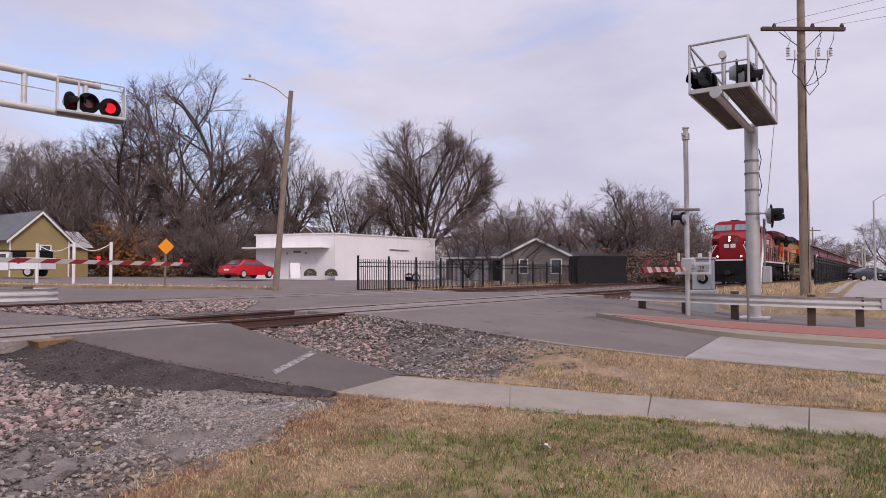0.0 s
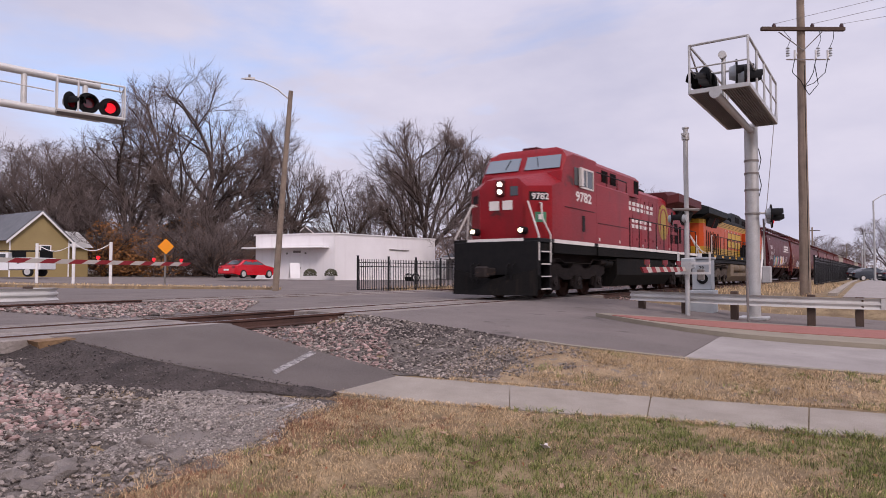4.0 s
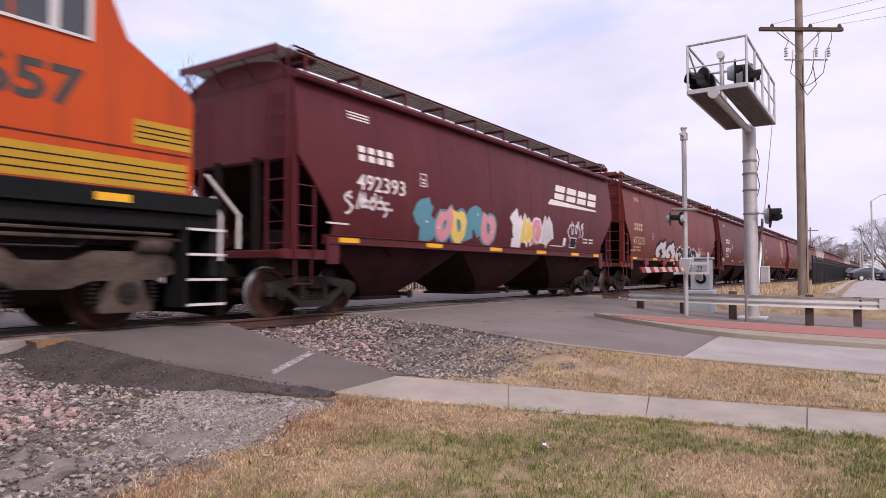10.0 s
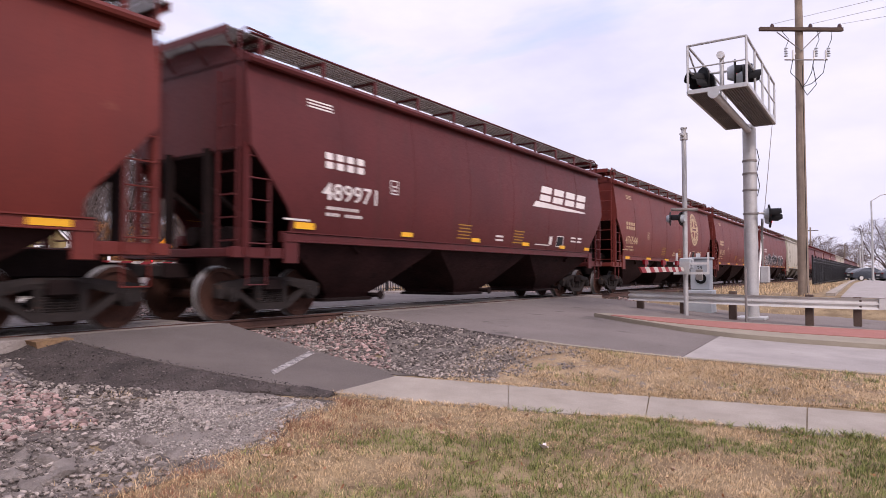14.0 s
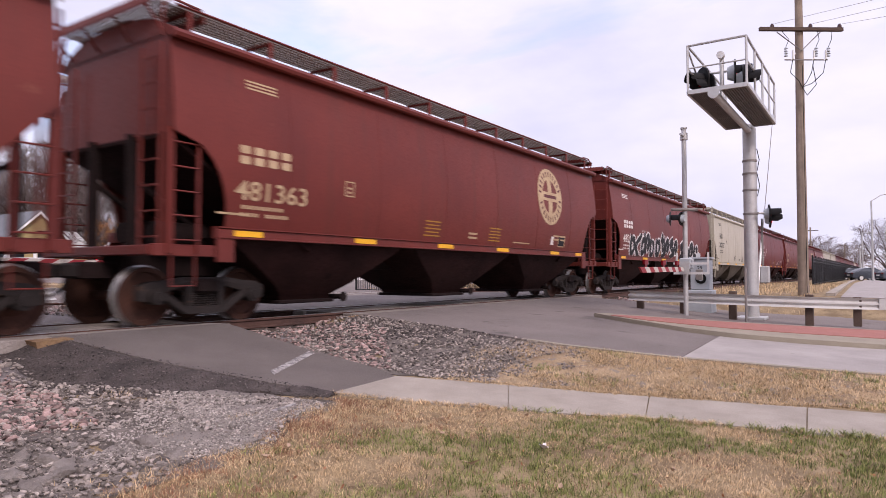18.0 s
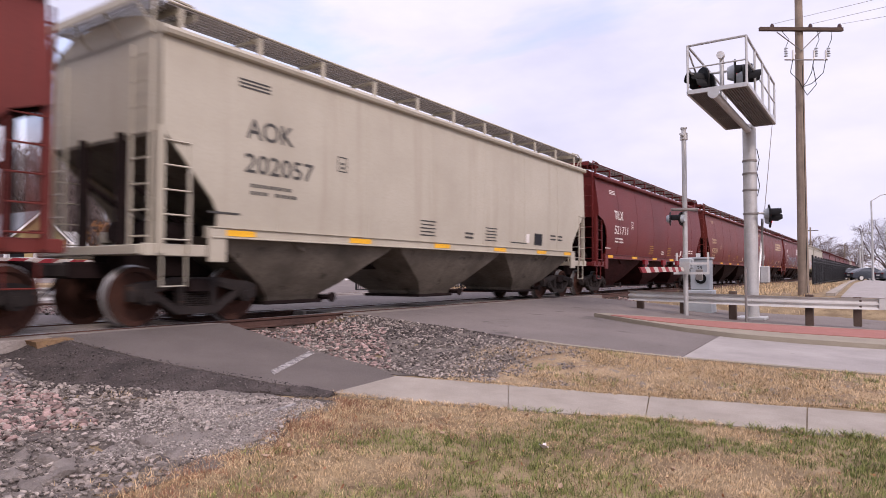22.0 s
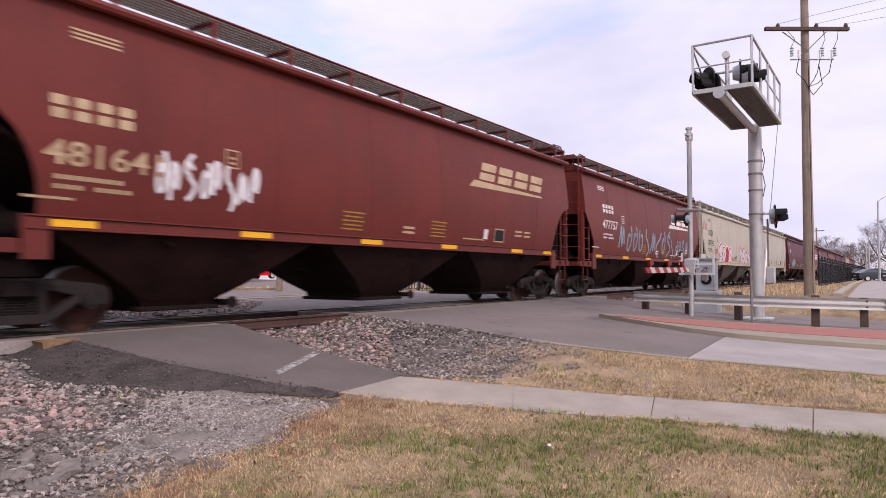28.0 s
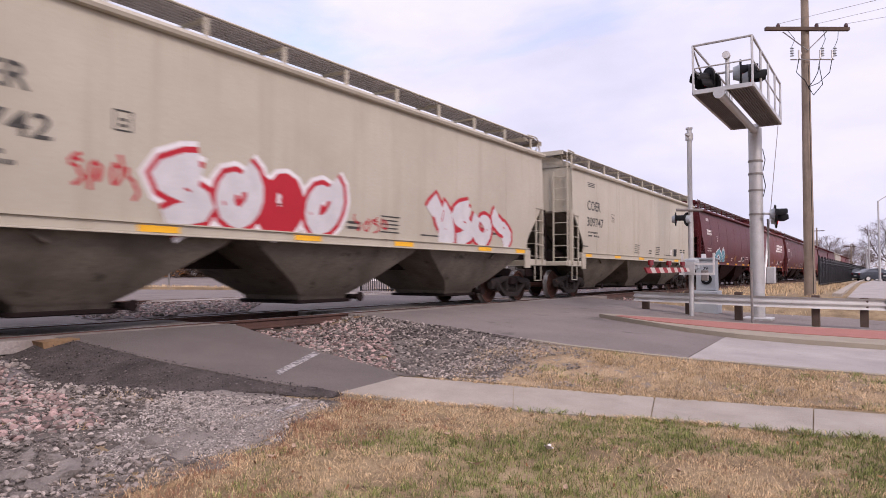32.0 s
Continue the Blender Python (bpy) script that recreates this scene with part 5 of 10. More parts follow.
def orange_loco(x9):
    L = 23.45
    ob = thing("diesel_locomotive", (0, 0, 0), "orange, yellow and dark green diesel locomotive running long hood first", "locomotive", "locomotives of the train")
    part("frame", Geo().box(0.95, L - 0.95, -1.45, 1.45, 1.45, 1.70, 0.02), "black", ob)
    part("deck", Geo().box(0.9, L - 0.9, -1.56, 1.56, 1.702, 1.97, 0.01), "loco_green", ob)
    for i in range(9):
        x = 2.6 + i * 2.25
        for s in (-1, 1):
            part("reflector", Geo().box(x, x + 0.5, min(s * 1.56, s * 1.565), max(s * 1.56, s * 1.565), 1.78, 1.89), "yellow", ob)
    # long hood in bands, with a rounded end
    for name, mat, z0, z1 in (("lower_stripe", "loco_yellow", 1.972, 2.46), ("hood", "loco_orange", 2.46, 3.86), ("upper_stripe", "loco_yellow", 3.86, 4.25)):
        pts = [(1.75, -0.55), (1.85, -0.85), (2.15, -1.05), (17.6, -1.05), (17.6, 1.05), (2.15, 1.05), (1.85, 0.85), (1.75, 0.55)]
        part(name, Geo().prism(pts, "z", z0, z1), mat, ob)
    part("hood_top", Geo().loft(along_x([(2.2, section(1.05, 4.42, 0.85, 4.62, 4.25)), (17.6, section(1.05, 4.42, 0.85, 4.62, 4.25))])), "loco_green", ob)
    pinstripes(ob, 2.2, 17.6, 1.052, (2.10, 2.22, 2.34, 3.96, 4.06, 4.16))
    for z in (2.10, 2.22, 2.34, 3.96, 4.06, 4.16):
        part("end_pinstripe", Geo().box(1.744, 1.75, -0.55, 0.55, z - 0.012, z + 0.012), "black", ob)
    radiator(ob, 6.35, 1.3, 1.55, "loco_green", (4.12, 4.40, 4.76, 4.90))
    part("radiator_end", Geo().loft([[(1.3, y, z) for y, z in ((-1.5, 4.36), (-1.5, 4.76), (-1.1, 4.9), (1.1, 4.9), (1.5, 4.76), (1.5, 4.36))], [(1.0, y, z) for y, z in ((-0.9, 4.31), (-0.9, 4.7), (-0.7, 4.83), (0.7, 4.83), (0.9, 4.7), (0.9, 4.31))]]), "loco_green", ob)
    for s in (-1, 1):
        part("radiator_screen", Geo().prism([(s * 1.06, 3.72), (s * 1.09, 3.72), (s * 1.32, 4.30), (s * 1.06, 4.30)], "x", 2.75, 4.15), "vent", ob, "dark radiator screen")
        part("radiator_screen", Geo().prism([(s * 1.06, 3.72), (s * 1.09, 3.72), (s * 1.32, 4.30), (s * 1.06, 4.30)], "x", 4.3, 5.65), "vent", ob, "dark radiator screen")
        part("screen_frame", Geo().prism([(s * 1.06, 3.66), (s * 1.13, 3.66), (s * 1.36, 4.30), (s * 1.06, 4.30)], "x", 4.16, 4.29), "loco_red_dark", ob)
    for a, b, c, d in ((2.85, 3.05, 2.05, 3.45), (3.35, 3.55, 2.2, 3.35), (3.85, 4.05, 2.05, 3.45), (4.3, 4.48, 2.2, 3.35), (4.68, 4.86, 2.05, 3.45), (5.05, 5.22, 2.2, 3.35), (5.45, 5.62, 2.2, 3.35), (6.1, 6.4, 2.0, 3.4)):
        louvre(ob, a, b, 1.05, c, d)
    for x in (7.2, 8.35, 9.5, 10.65, 11.8, 12.95):
        panel("hood_door", ob, x, x + 1.08, 1.05, 2.5, 3.82, "loco_orange", 0.01)
    part("end_headlight", Geo().box(0.93, 1.03, -0.13, 0.13, 4.28, 4.76, 0.03), "black", ob)
    for z in (4.40, 4.63):
        part("headlight_lens", Geo().disc((0.93, 0, z), (-1, 0, 0), 0.09, 0.01, 14), "alu", ob)
    me = text_mesh("4657", 0.26, 0.02)
    me.materials.append(M["stencil_dark"])
    part("end_figures", me, "stencil_dark", ob, at=Matrix.Translation((1.742, 0.45, 3.52)) @ Matrix.Rotation(radians(-90), 4, "Z"))
    part("round_emblem", Geo().disc((1.742, 0.32, 2.98), (-1, 0, 0), 0.26, 0.01, 20), "stencil_dark", ob, "dark round emblem")
    part("round_emblem", Geo().disc((1.735, 0.32, 2.98), (-1, 0, 0), 0.20, 0.006, 20), "letter_yellow", ob)
    # blower box, horn and stack on the roof
    part("blower_box", Geo().loft(along_x([(11.1, section(1.0, 4.72, 0.85, 4.80, 4.45)), (11.9, section(1.0, 5.12, 0.9, 5.2, 4.45)), (14.6, section(1.0, 5.12, 0.9, 5.2, 4.45)), (15.0, section(1.0, 5.02, 0.9, 5.1, 4.45)), (17.55, section(1.0, 5.0, 0.9, 5.06, 4.45))])), "loco_green", ob)
    louvre(ob, 12.6, 14.2, 1.0, 4.55, 4.95)
    louvre(ob, 15.3, 16.1, 1.0, 4.42, 4.86)
    louvre(ob, 16.4, 17.3, 1.0, 4.42, 4.86)
    part("horn", Geo().cyl((8.9, -0.3, 4.72), (9.3, -0.3, 4.72), 0.03, 8, 0.09).cyl((9.0, -0.1, 4.72), (9.4, -0.1, 4.72), 0.03, 8, 0.09).box(8.95, 9.05, -0.4, 0.0, 4.55, 4.7), "black", ob)
    st = Geo()
    for x0, x1, y0, y1 in ((7.1, 7.16, -0.5, 0.5), (8.04, 8.1, -0.5, 0.5), (7.1, 8.1, -0.5, -0.44), (7.1, 8.1, 0.44, 0.5)):
        st.box(x0, x1, y0, y1, 4.6, 5.0)
    part("exhaust_stack", st, "loco_green", ob, "open dark exhaust hatch")
    part("underbody", Geo().box(1.2, L - 1.2, -1.12, 1.12, 1.2, 1.45), "under", ob)
    for s in (-1, 1):
        part("sill_pipe", Geo().tube([(2.2, s * 1.36, 1.30), (7.6, s * 1.38, 1.26), (8.2, s * 1.30, 1.5), (16.4, s * 1.30, 1.5), (16.9, s * 1.38, 1.28), (22.0, s * 1.36, 1.3)], 0.028, 6), "tan_truck", ob)
        part("sill_pipe", Geo().tube([(2.6, s * 1.42, 1.40), (7.4, s * 1.42, 1.36)], 0.022, 6), "tan_truck", ob)
        part("sill_pipe", Geo().tube([(16.8, s * 1.42, 1.40), (21.8, s * 1.42, 1.38)], 0.022, 6), "tan_truck", ob)
        for x in (8.5, 9.6, 10.7, 11.9, 13.0):
            part("hood_latch", Geo().box(x - 0.03, x + 0.03, min(s * 1.06, s * 1.085), max(s * 1.06, s * 1.085), 3.66, 3.78), "alu", ob)
    # letter blocks along the hood
    for i, (a, b) in enumerate(((9.45, 10.55), (10.78, 12.05), (12.22, 13.15), (13.30, 14.30))):
        low_bar, top_bar = (a + 0.02, b - 0.02, 2.62, 3.06), (a + 0.02, b - 0.02, 3.20, 3.62)
        flat("name_block_edge", [rrect(p[0] - 0.05, p[1] + 0.05, p[2] - 0.05, p[3] + 0.05, 0, 0.16) for p in (low_bar, top_bar)], "stencil_dark", ob, lambda z: 1.066)
        flat("name_block", [rrect(*p, 0, 0.16) for p in (low_bar, top_bar)], "letter_yellow", ob, lambda z: 1.071, "large yellow lettering block")
    # cab with the short nose at the trailing end
    side = [(17.6, 1.972), (17.6, 4.95), (18.6, 5.06), (20.62, 5.02), (20.74, 4.9), (21.06, 4.05), (22.0, 3.52), (22.1, 3.36), (22.1, 1.972)]
    cab = part("cab", Geo().loft([[(x, y, z - (d if z > 4.5 else 0)) for x, z in side] for y, d in ((-1.5, 0.16), (-1.42, 0.05), (-1.2, 0.0), (1.2, 0.0), (1.42, 0.05), (1.5, 0.16))]), "loco_orange", ob)
    for s in (-1, 1):
        y = s * 1.503
        for a, b in ((18.68, 19.03), (19.12, 19.55), (19.60, 20.0), (20.12, 20.48)):
            part("side_window", Geo().box(a, b, min(y, y + s * 0.012), max(y, y + s * 0.012), 3.92, 4.62, 0.004), "glass", cab)
        fr = Geo()
        for a, b, c, d in ((18.61, 20.55, 4.62, 4.68), (18.61, 20.55, 3.88, 3.92), (18.61, 18.68, 3.92, 4.62), (20.48, 20.55, 3.92, 4.62), (19.03, 19.12, 3.92, 4.62), (20.0, 20.12, 3.92, 4.62)):
            fr.box(a, b, min(s * 1.5, s * 1.53), max(s * 1.5, s * 1.53), c, d)
        part("window_frame", fr, "alu", cab)
        part("oval_window", Geo().prism(rrect(17.98, 18.42, 4.02, 4.66, 0, 0.3), "y", min(y, y + s * 0.012), max(y, y + s * 0.012)), "glass", cab)
        part("sun_visor", Geo().box(18.55, 20.65, min(s * 1.5, s * 1.68), max(s * 1.5, s * 1.68), 4.72, 4.76), "alu", cab)
        part("cab_stripe", Geo().box(17.62, 22.0, min(s * 1.5, s * 1.506), max(s * 1.5, s * 1.506), 2.0, 2.42), "loco_yellow", cab, "yellow stripe with black lines")
        part("nose_stripe", Geo().box(21.15, 22.06, min(s * 1.5, s * 1.506), max(s * 1.5, s * 1.506), 2.62, 2.98), "loco_yellow", cab, "yellow nose stripe")
        part("cab_seam", Geo().box(18.6, 22.05, min(s * 1.5, s * 1.51), max(s * 1.5, s * 1.51), 2.86 - 0.32, 2.88 - 0.32), "loco_red_dark", cab)
        part("battery_cover", Geo().box(14.85, 17.58, min(s * 1.0, s * 1.5), max(s * 1.0, s * 1.5), 1.972, 2.95, 0.02), "loco_green", ob)
        part("battery_stripe", Geo().box(14.87, 17.56, min(s * 1.5, s * 1.505), max(s * 1.5, s * 1.505), 2.28, 2.62), "loco_yellow", ob)
        for x in (15.5, 16.8):
            part("battery_vent", Geo().box(x, x + 0.32, min(s * 1.505, s * 1.515), max(s * 1.505, s * 1.515), 2.34, 2.58), "vent", ob)
        part("tool_box", Geo().box(14.0, 14.75, min(s * 1.08, s * 1.45), max(s * 1.08, s * 1.45), 1.972, 2.75, 0.02), "black", ob)
        part("engine_cover", Geo().box(14.9, 17.4, min(s * 1.05, s * 1.3), max(s * 1.05, s * 1.3), 2.96, 3.84, 0.02), "loco_orange", ob)
        for zz in (2.1, 2.2, 2.31):
            part("pinstripe", Geo().box(17.62, 22.0, min(s * 1.506, s * 1.509), max(s * 1.506, s * 1.509), zz - 0.01, zz + 0.01), "black", cab)
        for zz in (2.72, 2.8, 2.88):
            part("pinstripe", Geo().box(21.18, 22.04, min(s * 1.506, s * 1.509), max(s * 1.506, s * 1.509), zz - 0.01, zz + 0.01), "black", cab)
        grab(ob, [(2.05, s * 1.53, 0.95), (2.05, s * 1.53, 3.08), (2.35, s * 1.5, 3.1)])
        grab(ob, [(1.0, s * 0.55, 3.1), (1.15, s * 0.9, 2.3), (0.98, s * 1.5, 1.95), (0.98, s * 1.5, 1.3)])
        grab(ob, [(1.3, s * 0.3, 2.95), (1.2, s * 0.6, 2.9), (1.0, s * 1.25, 2.0), (1.0, s * 1.25, 1.4)])
        grab(ob, [(22.45, s * 1.52, 2.0), (22.6, s * 1.52, 1.7), (22.6, s * 1.52, 1.0)])
        grab(ob, [(22.42, s * 1.4, 2.35), (22.95, s * 1.52, 1.75), (22.95, s * 1.52, 1.2)])
    figures("cab_figures", "4657", 18.75, -1.506, 2.98, 0.5, "stencil_dark", cab, 0.03, width=1.72)
    # notched tan tank with two air reservoirs
    low = [(-1.42, 0.85), (-1.42, 0.62), (-1.1, 0.24), (1.1, 0.24), (1.42, 0.62), (1.42, 0.85)]
    high = [(-1.42, 1.42), (-1.42, 0.85), (1.42, 0.85), (1.42, 1.42)]
    tank = part("fuel_tank", Geo().prism(low, "x", 8.3, 16.2), "loco_tan", ob)
    part("tank_end", Geo().prism(high, "x", 8.3, 9.4), "loco_tan", tank)
    part("tank_end", Geo().prism(high, "x", 14.1, 16.2), "loco_tan", tank)
    part("tank_core", Geo().box(9.4, 14.1, -0.9, 0.9, 0.85, 1.42), "loco_grey", tank)
    for s in (-1, 1):
        for a, b in ((9.55, 11.4), (11.75, 13.75)):
            part("air_reservoir", Geo().loft([[(x, s * 1.18 + r * cos(2 * pi * k / 20), 1.18 + r * sin(2 * pi * k / 20)) for k in range(20)] for x, r in ((a, 0.16), (a + 0.06, 0.25), (a + 0.16, 0.30), (b - 0.16, 0.30), (b - 0.06, 0.25), (b, 0.16))]), "loco_tan", ob, "dusty tan air tank")
    loco_truck(ob, (2.95, 5.0, 7.05), "tan_truck")
    loco_truck(ob, (17.25, 19.25, 21.2), "tan_truck")
    steps(ob, 1.38, "black", -1)
    steps(ob, 22.35, "black", 1)
    couplers(ob, L, True)
    handrail(ob, 2.35, 13.9, 11, 1.97, 3.1)
    MOVERS.append((ob, x9))


M["sign_green"] = material("green_notice", (0.06, 0.22, 0.12), (0.05, 0.18, 0.10), 0.5, scale=3, fine=40, bump=0.0)
red_loco(-29.3)
orange_loco(-6.75)

# ---- the hopper cars with their own marks ----
M["spray_black"] = material("black_spray", (0.02, 0.02, 0.024), (0.035, 0.034, 0.036), 0.6, scale=3, fine=30, bump=0.0)
M["spray_silver"] = material("silver_spray", (0.56, 0.54, 0.54), (0.42, 0.40, 0.40), 0.5, scale=3, fine=30, bump=0.0, amount=0.4)
M["spray_white"] = material("white_spray", (0.70, 0.68, 0.68), (0.54, 0.50, 0.50), 0.6, scale=3, fine=30, bump=0.0, amount=0.4)
M["spray_teal"] = material("teal_spray", (0.10, 0.27, 0.32), (0.07, 0.20, 0.25), 0.6, scale=3, fine=30, bump=0.0)
M["spray_pink"] = material("pink_spray", (0.60, 0.27, 0.29), (0.50, 0.20, 0.23), 0.6, scale=3, fine=30, bump=0.0)
M["spray_yellow"] = material("yellow_spray", (0.70, 0.52, 0.12), (0.60, 0.42, 0.10), 0.6, scale=3, fine=30, bump=0.0)
M["spray_blue"] = material("pale_blue_spray", (0.25, 0.36, 0.42), (0.20, 0.28, 0.33), 0.6, scale=3, fine=30, bump=0.0, amount=0.6)
M["caution_yellow"] = material("faded_yellow_print", (0.40, 0.22, 0.03), (0.28, 0.14, 0.03), 0.6, scale=3, fine=40, bump=0.0, amount=0.5)
M["spray_red"] = material("red_spray", (0.42, 0.02, 0.03), (0.34, 0.02, 0.03), 0.6, scale=3, fine=30, bump=0.0)


# loose swollen curls and waves of a sprayed mural, each within a unit square
def curl(turns, start, grow, n=16):
    return [(0.5 + (0.12 + grow * k / n) * cos(start + turns * 2 * pi * k / n), 0.5 + (0.16 + grow * 1.1 * k / n) * sin(start + turns * 2 * pi * k / n)) for k in range(n + 1)]


def wave(bends, tilt, n=14):
    return [(0.5 + 0.42 * sin(bends * pi * k / n + tilt), k / n) for k in range(n + 1)]


FIGURES = [
    [curl(1.1, 0.6, 0.32)], [wave(1.6, 0.4)], [curl(-1.0, 2.4, 0.34)], [wave(2.3, -0.5), [(0.2, 0.9), (0.75, 0.72)]],
    [[(0.05, 0.7), (0.35, 1.0), (0.5, 0.3), (0.75, 0.85), (0.9, 0.1), (0.3, 0.0)]], [curl(0.85, -1.4, 0.36), [(0.45, 0.35), (0.6, 0.75)]],
    [[(0.1, 0.15), (0.3, 0.95), (0.55, 0.2), (0.7, 0.9), (0.95, 0.3)]], [wave(-1.9, 1.0)],
]


def paint_piece(car, x0, x1, z0, z1, n, fills, line, seed, surf, halo=None):
    """A sprayed mural: each swollen figure has an outline with its fill and a few highlights on it."""
    rng = random.Random(seed)
    w, h = (x1 - x0) / n, z1 - z0
    fat = min(w, h) * 0.46
    lift = lambda d: (lambda z: surf(z) + d)
    last = -1
    for i in range(n):
        k = rng.choice([j for j in range(len(FIGURES)) if j != last])
        last = k
        lean, grow = rng.uniform(-0.12, 0.12), rng.uniform(0.88, 1.0)
        strokes = []
        for poly in FIGURES[k]:
            strokes.append([(x0 + w * (i + 0.5 + (u - 0.5) * 1.0) + lean * w * (v - 0.5) * 2, z0 + fat * 0.5 + (h - fat) * v * grow + rng.uniform(-0.03, 0.03)) for u, v in poly])
        d = 0.001 * (i % 2)
        if halo:
            flat("mural_halo", [q for p in strokes for q in stroke(p, fat * 1.6)], halo, car, lift(0.004 + d))
        shape = flat("mural_figure", [q for p in strokes for q in stroke(p, fat * 1.22)], line, car, lift(0.008 + d))
        flat("mural_fill", [q for p in strokes for q in stroke(p, fat * 0.80)], fills[i % len(fills)], shape, lift(0.011 + d))
        p = strokes[0]
        a, b = p[len(p) // 2 - 1], p[len(p) // 2]
        c = lambda u: (a[0] + (b[0] - a[0]) * u - fat * 0.12, a[1] + (b[1] - a[1]) * u + fat * 0.12)
        flat("mural_highlight", stroke([c(0.2), c(0.75)], 0.035), line if line != "spray_teal" else "spray_white", shape, lift(0.015 + d))


def scrawl(car, x0, x1, z0, z1, n, mat, seed, surf, w=0.05):
    """Tall loose hand strokes in a row, each one a part of its own."""
    rng = random.Random(seed)
    step = (x1 - x0) / n
    for i in range(n):
        k = rng.randrange(len(FIGURES))
        lean, drop = rng.uniform(-0.1, 0.2), rng.uniform(-0.08, 0.08)
        polys = []
        for poly in FIGURES[k]:
            polys += stroke([(x0 + step * (i + 0.08 + u * 0.84) + lean * step * v, z0 + (z1 - z0) * v + drop + rng.uniform(-0.03, 0.03)) for u, v in poly], w, 0.1)
        flat("scrawl_stroke", polys, mat, car, lambda z: surf(z) + 0.006 + 0.001 * (i % 2))


def bars(name, car, rows, mat, surf):
    """Small print too fine to read: plain bars (x0, x1, z, height)."""
    flat(name, [[(a, z), (b, z), (b, z + h), (a, z + h)] for a, b, z, h in rows], mat, car, lambda z: surf(z) + 0.006)["kind"] = "stuff"


def marks(car, ink, number, logo, surf, dx=0.0, owner="", far=0.0, dz=0.0, plate=0.0, box=0.0, wedge=0.0):
    # owner's initials as plain blocks, car number, small print, load data, inspection boxes
    if owner:
        me = text_mesh(owner, 0.33, 0.012)
        for v in me.vertices:
            v.co.y = -(surf(3.02 + dz + v.co.z) + 0.006) + surf(3.2)
        me.materials.append(M[ink])
        part("reporting_mark", me, ink, car, at=(2.2 + dx, -surf(3.2), 3.02 + dz))
    for i in range(0 if owner else 4):
        a = 2.2 + dx + i * 0.29
        flat("mark_block", [rrect(a + 0.02, a + 0.22, 3.03 + dz, 3.16 + dz, 0, 0.2), rrect(a + 0.02, a + 0.22, 3.20 + dz, 3.33 + dz, 0, 0.2)], ink, car, lambda z: surf(z) + 0.006, "painted reporting mark block")
    if number:
        me = text_mesh(number, 0.31, 0.01)
        wd = max(v.co.x for v in me.vertices)
        for v in me.vertices:
            v.co.x *= 1.56 / wd
            v.co.y = -(surf(2.48 + dz + v.co.z) + 0.006) + surf(2.6)
        me.materials.append(M[ink])
        part("car_number", me, ink, car, at=(2.15 + dx, -surf(2.6), 2.46 + dz))
    bars("small_print", car, [(2.3 + dx + 0.13 * k, 2.39 + dx + 0.13 * k, 2.22 + dz * 0.8, 0.06) for k in range(7)] + [(2.3 + dx + 0.13 * k, 2.39 + dx + 0.13 * k, 2.10 + dz * 0.8, 0.06) for k in (0, 1, 2, 4, 5, 6, 7)] + [(1.75, 2.35, 1.74, 0.035), (2.3, 2.95, 3.95, 0.03), (2.3, 2.95, 3.89, 0.03), (2.3, 2.95, 3.83, 0.03)], ink, surf)
    bars("small_print", car, [(14.2, 14.6, 1.95, 0.05), (14.2, 14.6, 1.84, 0.05), (14.75, 15.1, 1.95, 0.05), (14.75, 15.1, 1.84, 0.05), (11.6, 12.6, 1.66, 0.03), (9.2, 9.6, 1.78, 0.05), (9.2, 9.6, 1.68, 0.05)], ink, surf)
    bars("caution_print", car, [(a + 0.04 * (k % 2), a + 0.62 - 0.05 * (k % 2), 1.66 + 0.08 * k, 0.028) for a in (7.3, 10.2) for k in range(5)], "caution_yellow" if ink != "stencil_dark" else "stencil_dark", surf)
    flat("inspection_box", ribbon([(4.6 + box, 2.75 + dz), (4.84 + box, 2.75 + dz), (4.84 + box, 3.02 + dz), (4.6 + box, 3.02 + dz), (4.6 + box, 2.75 + dz)], 0.022) + [[(4.67 + box, 2.80 + dz), (4.77 + box, 2.80 + dz), (4.77 + box, 2.84 + dz), (4.67 + box, 2.84 + dz)], [(4.67 + box, 2.88 + dz), (4.77 + box, 2.88 + dz), (4.77 + box, 2.92 + dz), (4.67 + box, 2.92 + dz)]], ink, car, lambda z: surf(z) + 0.006)
    flat("data_plate", [[(13.1 + plate, 1.66), (13.6 + plate, 1.66), (13.6 + plate, 1.98), (13.1 + plate, 1.98)]], "spray_black", car, lambda z: surf(z) + 0.005)
    flat("data_plate_rim", ribbon([(13.1 + plate, 1.66), (13.6 + plate, 1.66), (13.6 + plate, 1.98), (13.1 + plate, 1.98), (13.1 + plate, 1.66)], 0.03), ink, car, lambda z: surf(z) + 0.008)
    flat("white_placard", [[(12.55 + plate, 1.70), (12.75 + plate, 1.70), (12.75 + plate, 1.95), (12.55 + plate, 1.95)]], "stencil", car, lambda z: surf(z) + 0.006)
    bars("bay_print", car, [(4.1 + 4.6 * k, 4.8 + 4.6 * k, z, 0.03) for k in range(3) for z in (1.20, 1.14)] + [(5.1 + 4.6 * k, 5.5 + 4.6 * k, 1.2, 0.03) for k in range(3)], ink, lambda z: 1.37 - (1.38 - z) * 0.45)
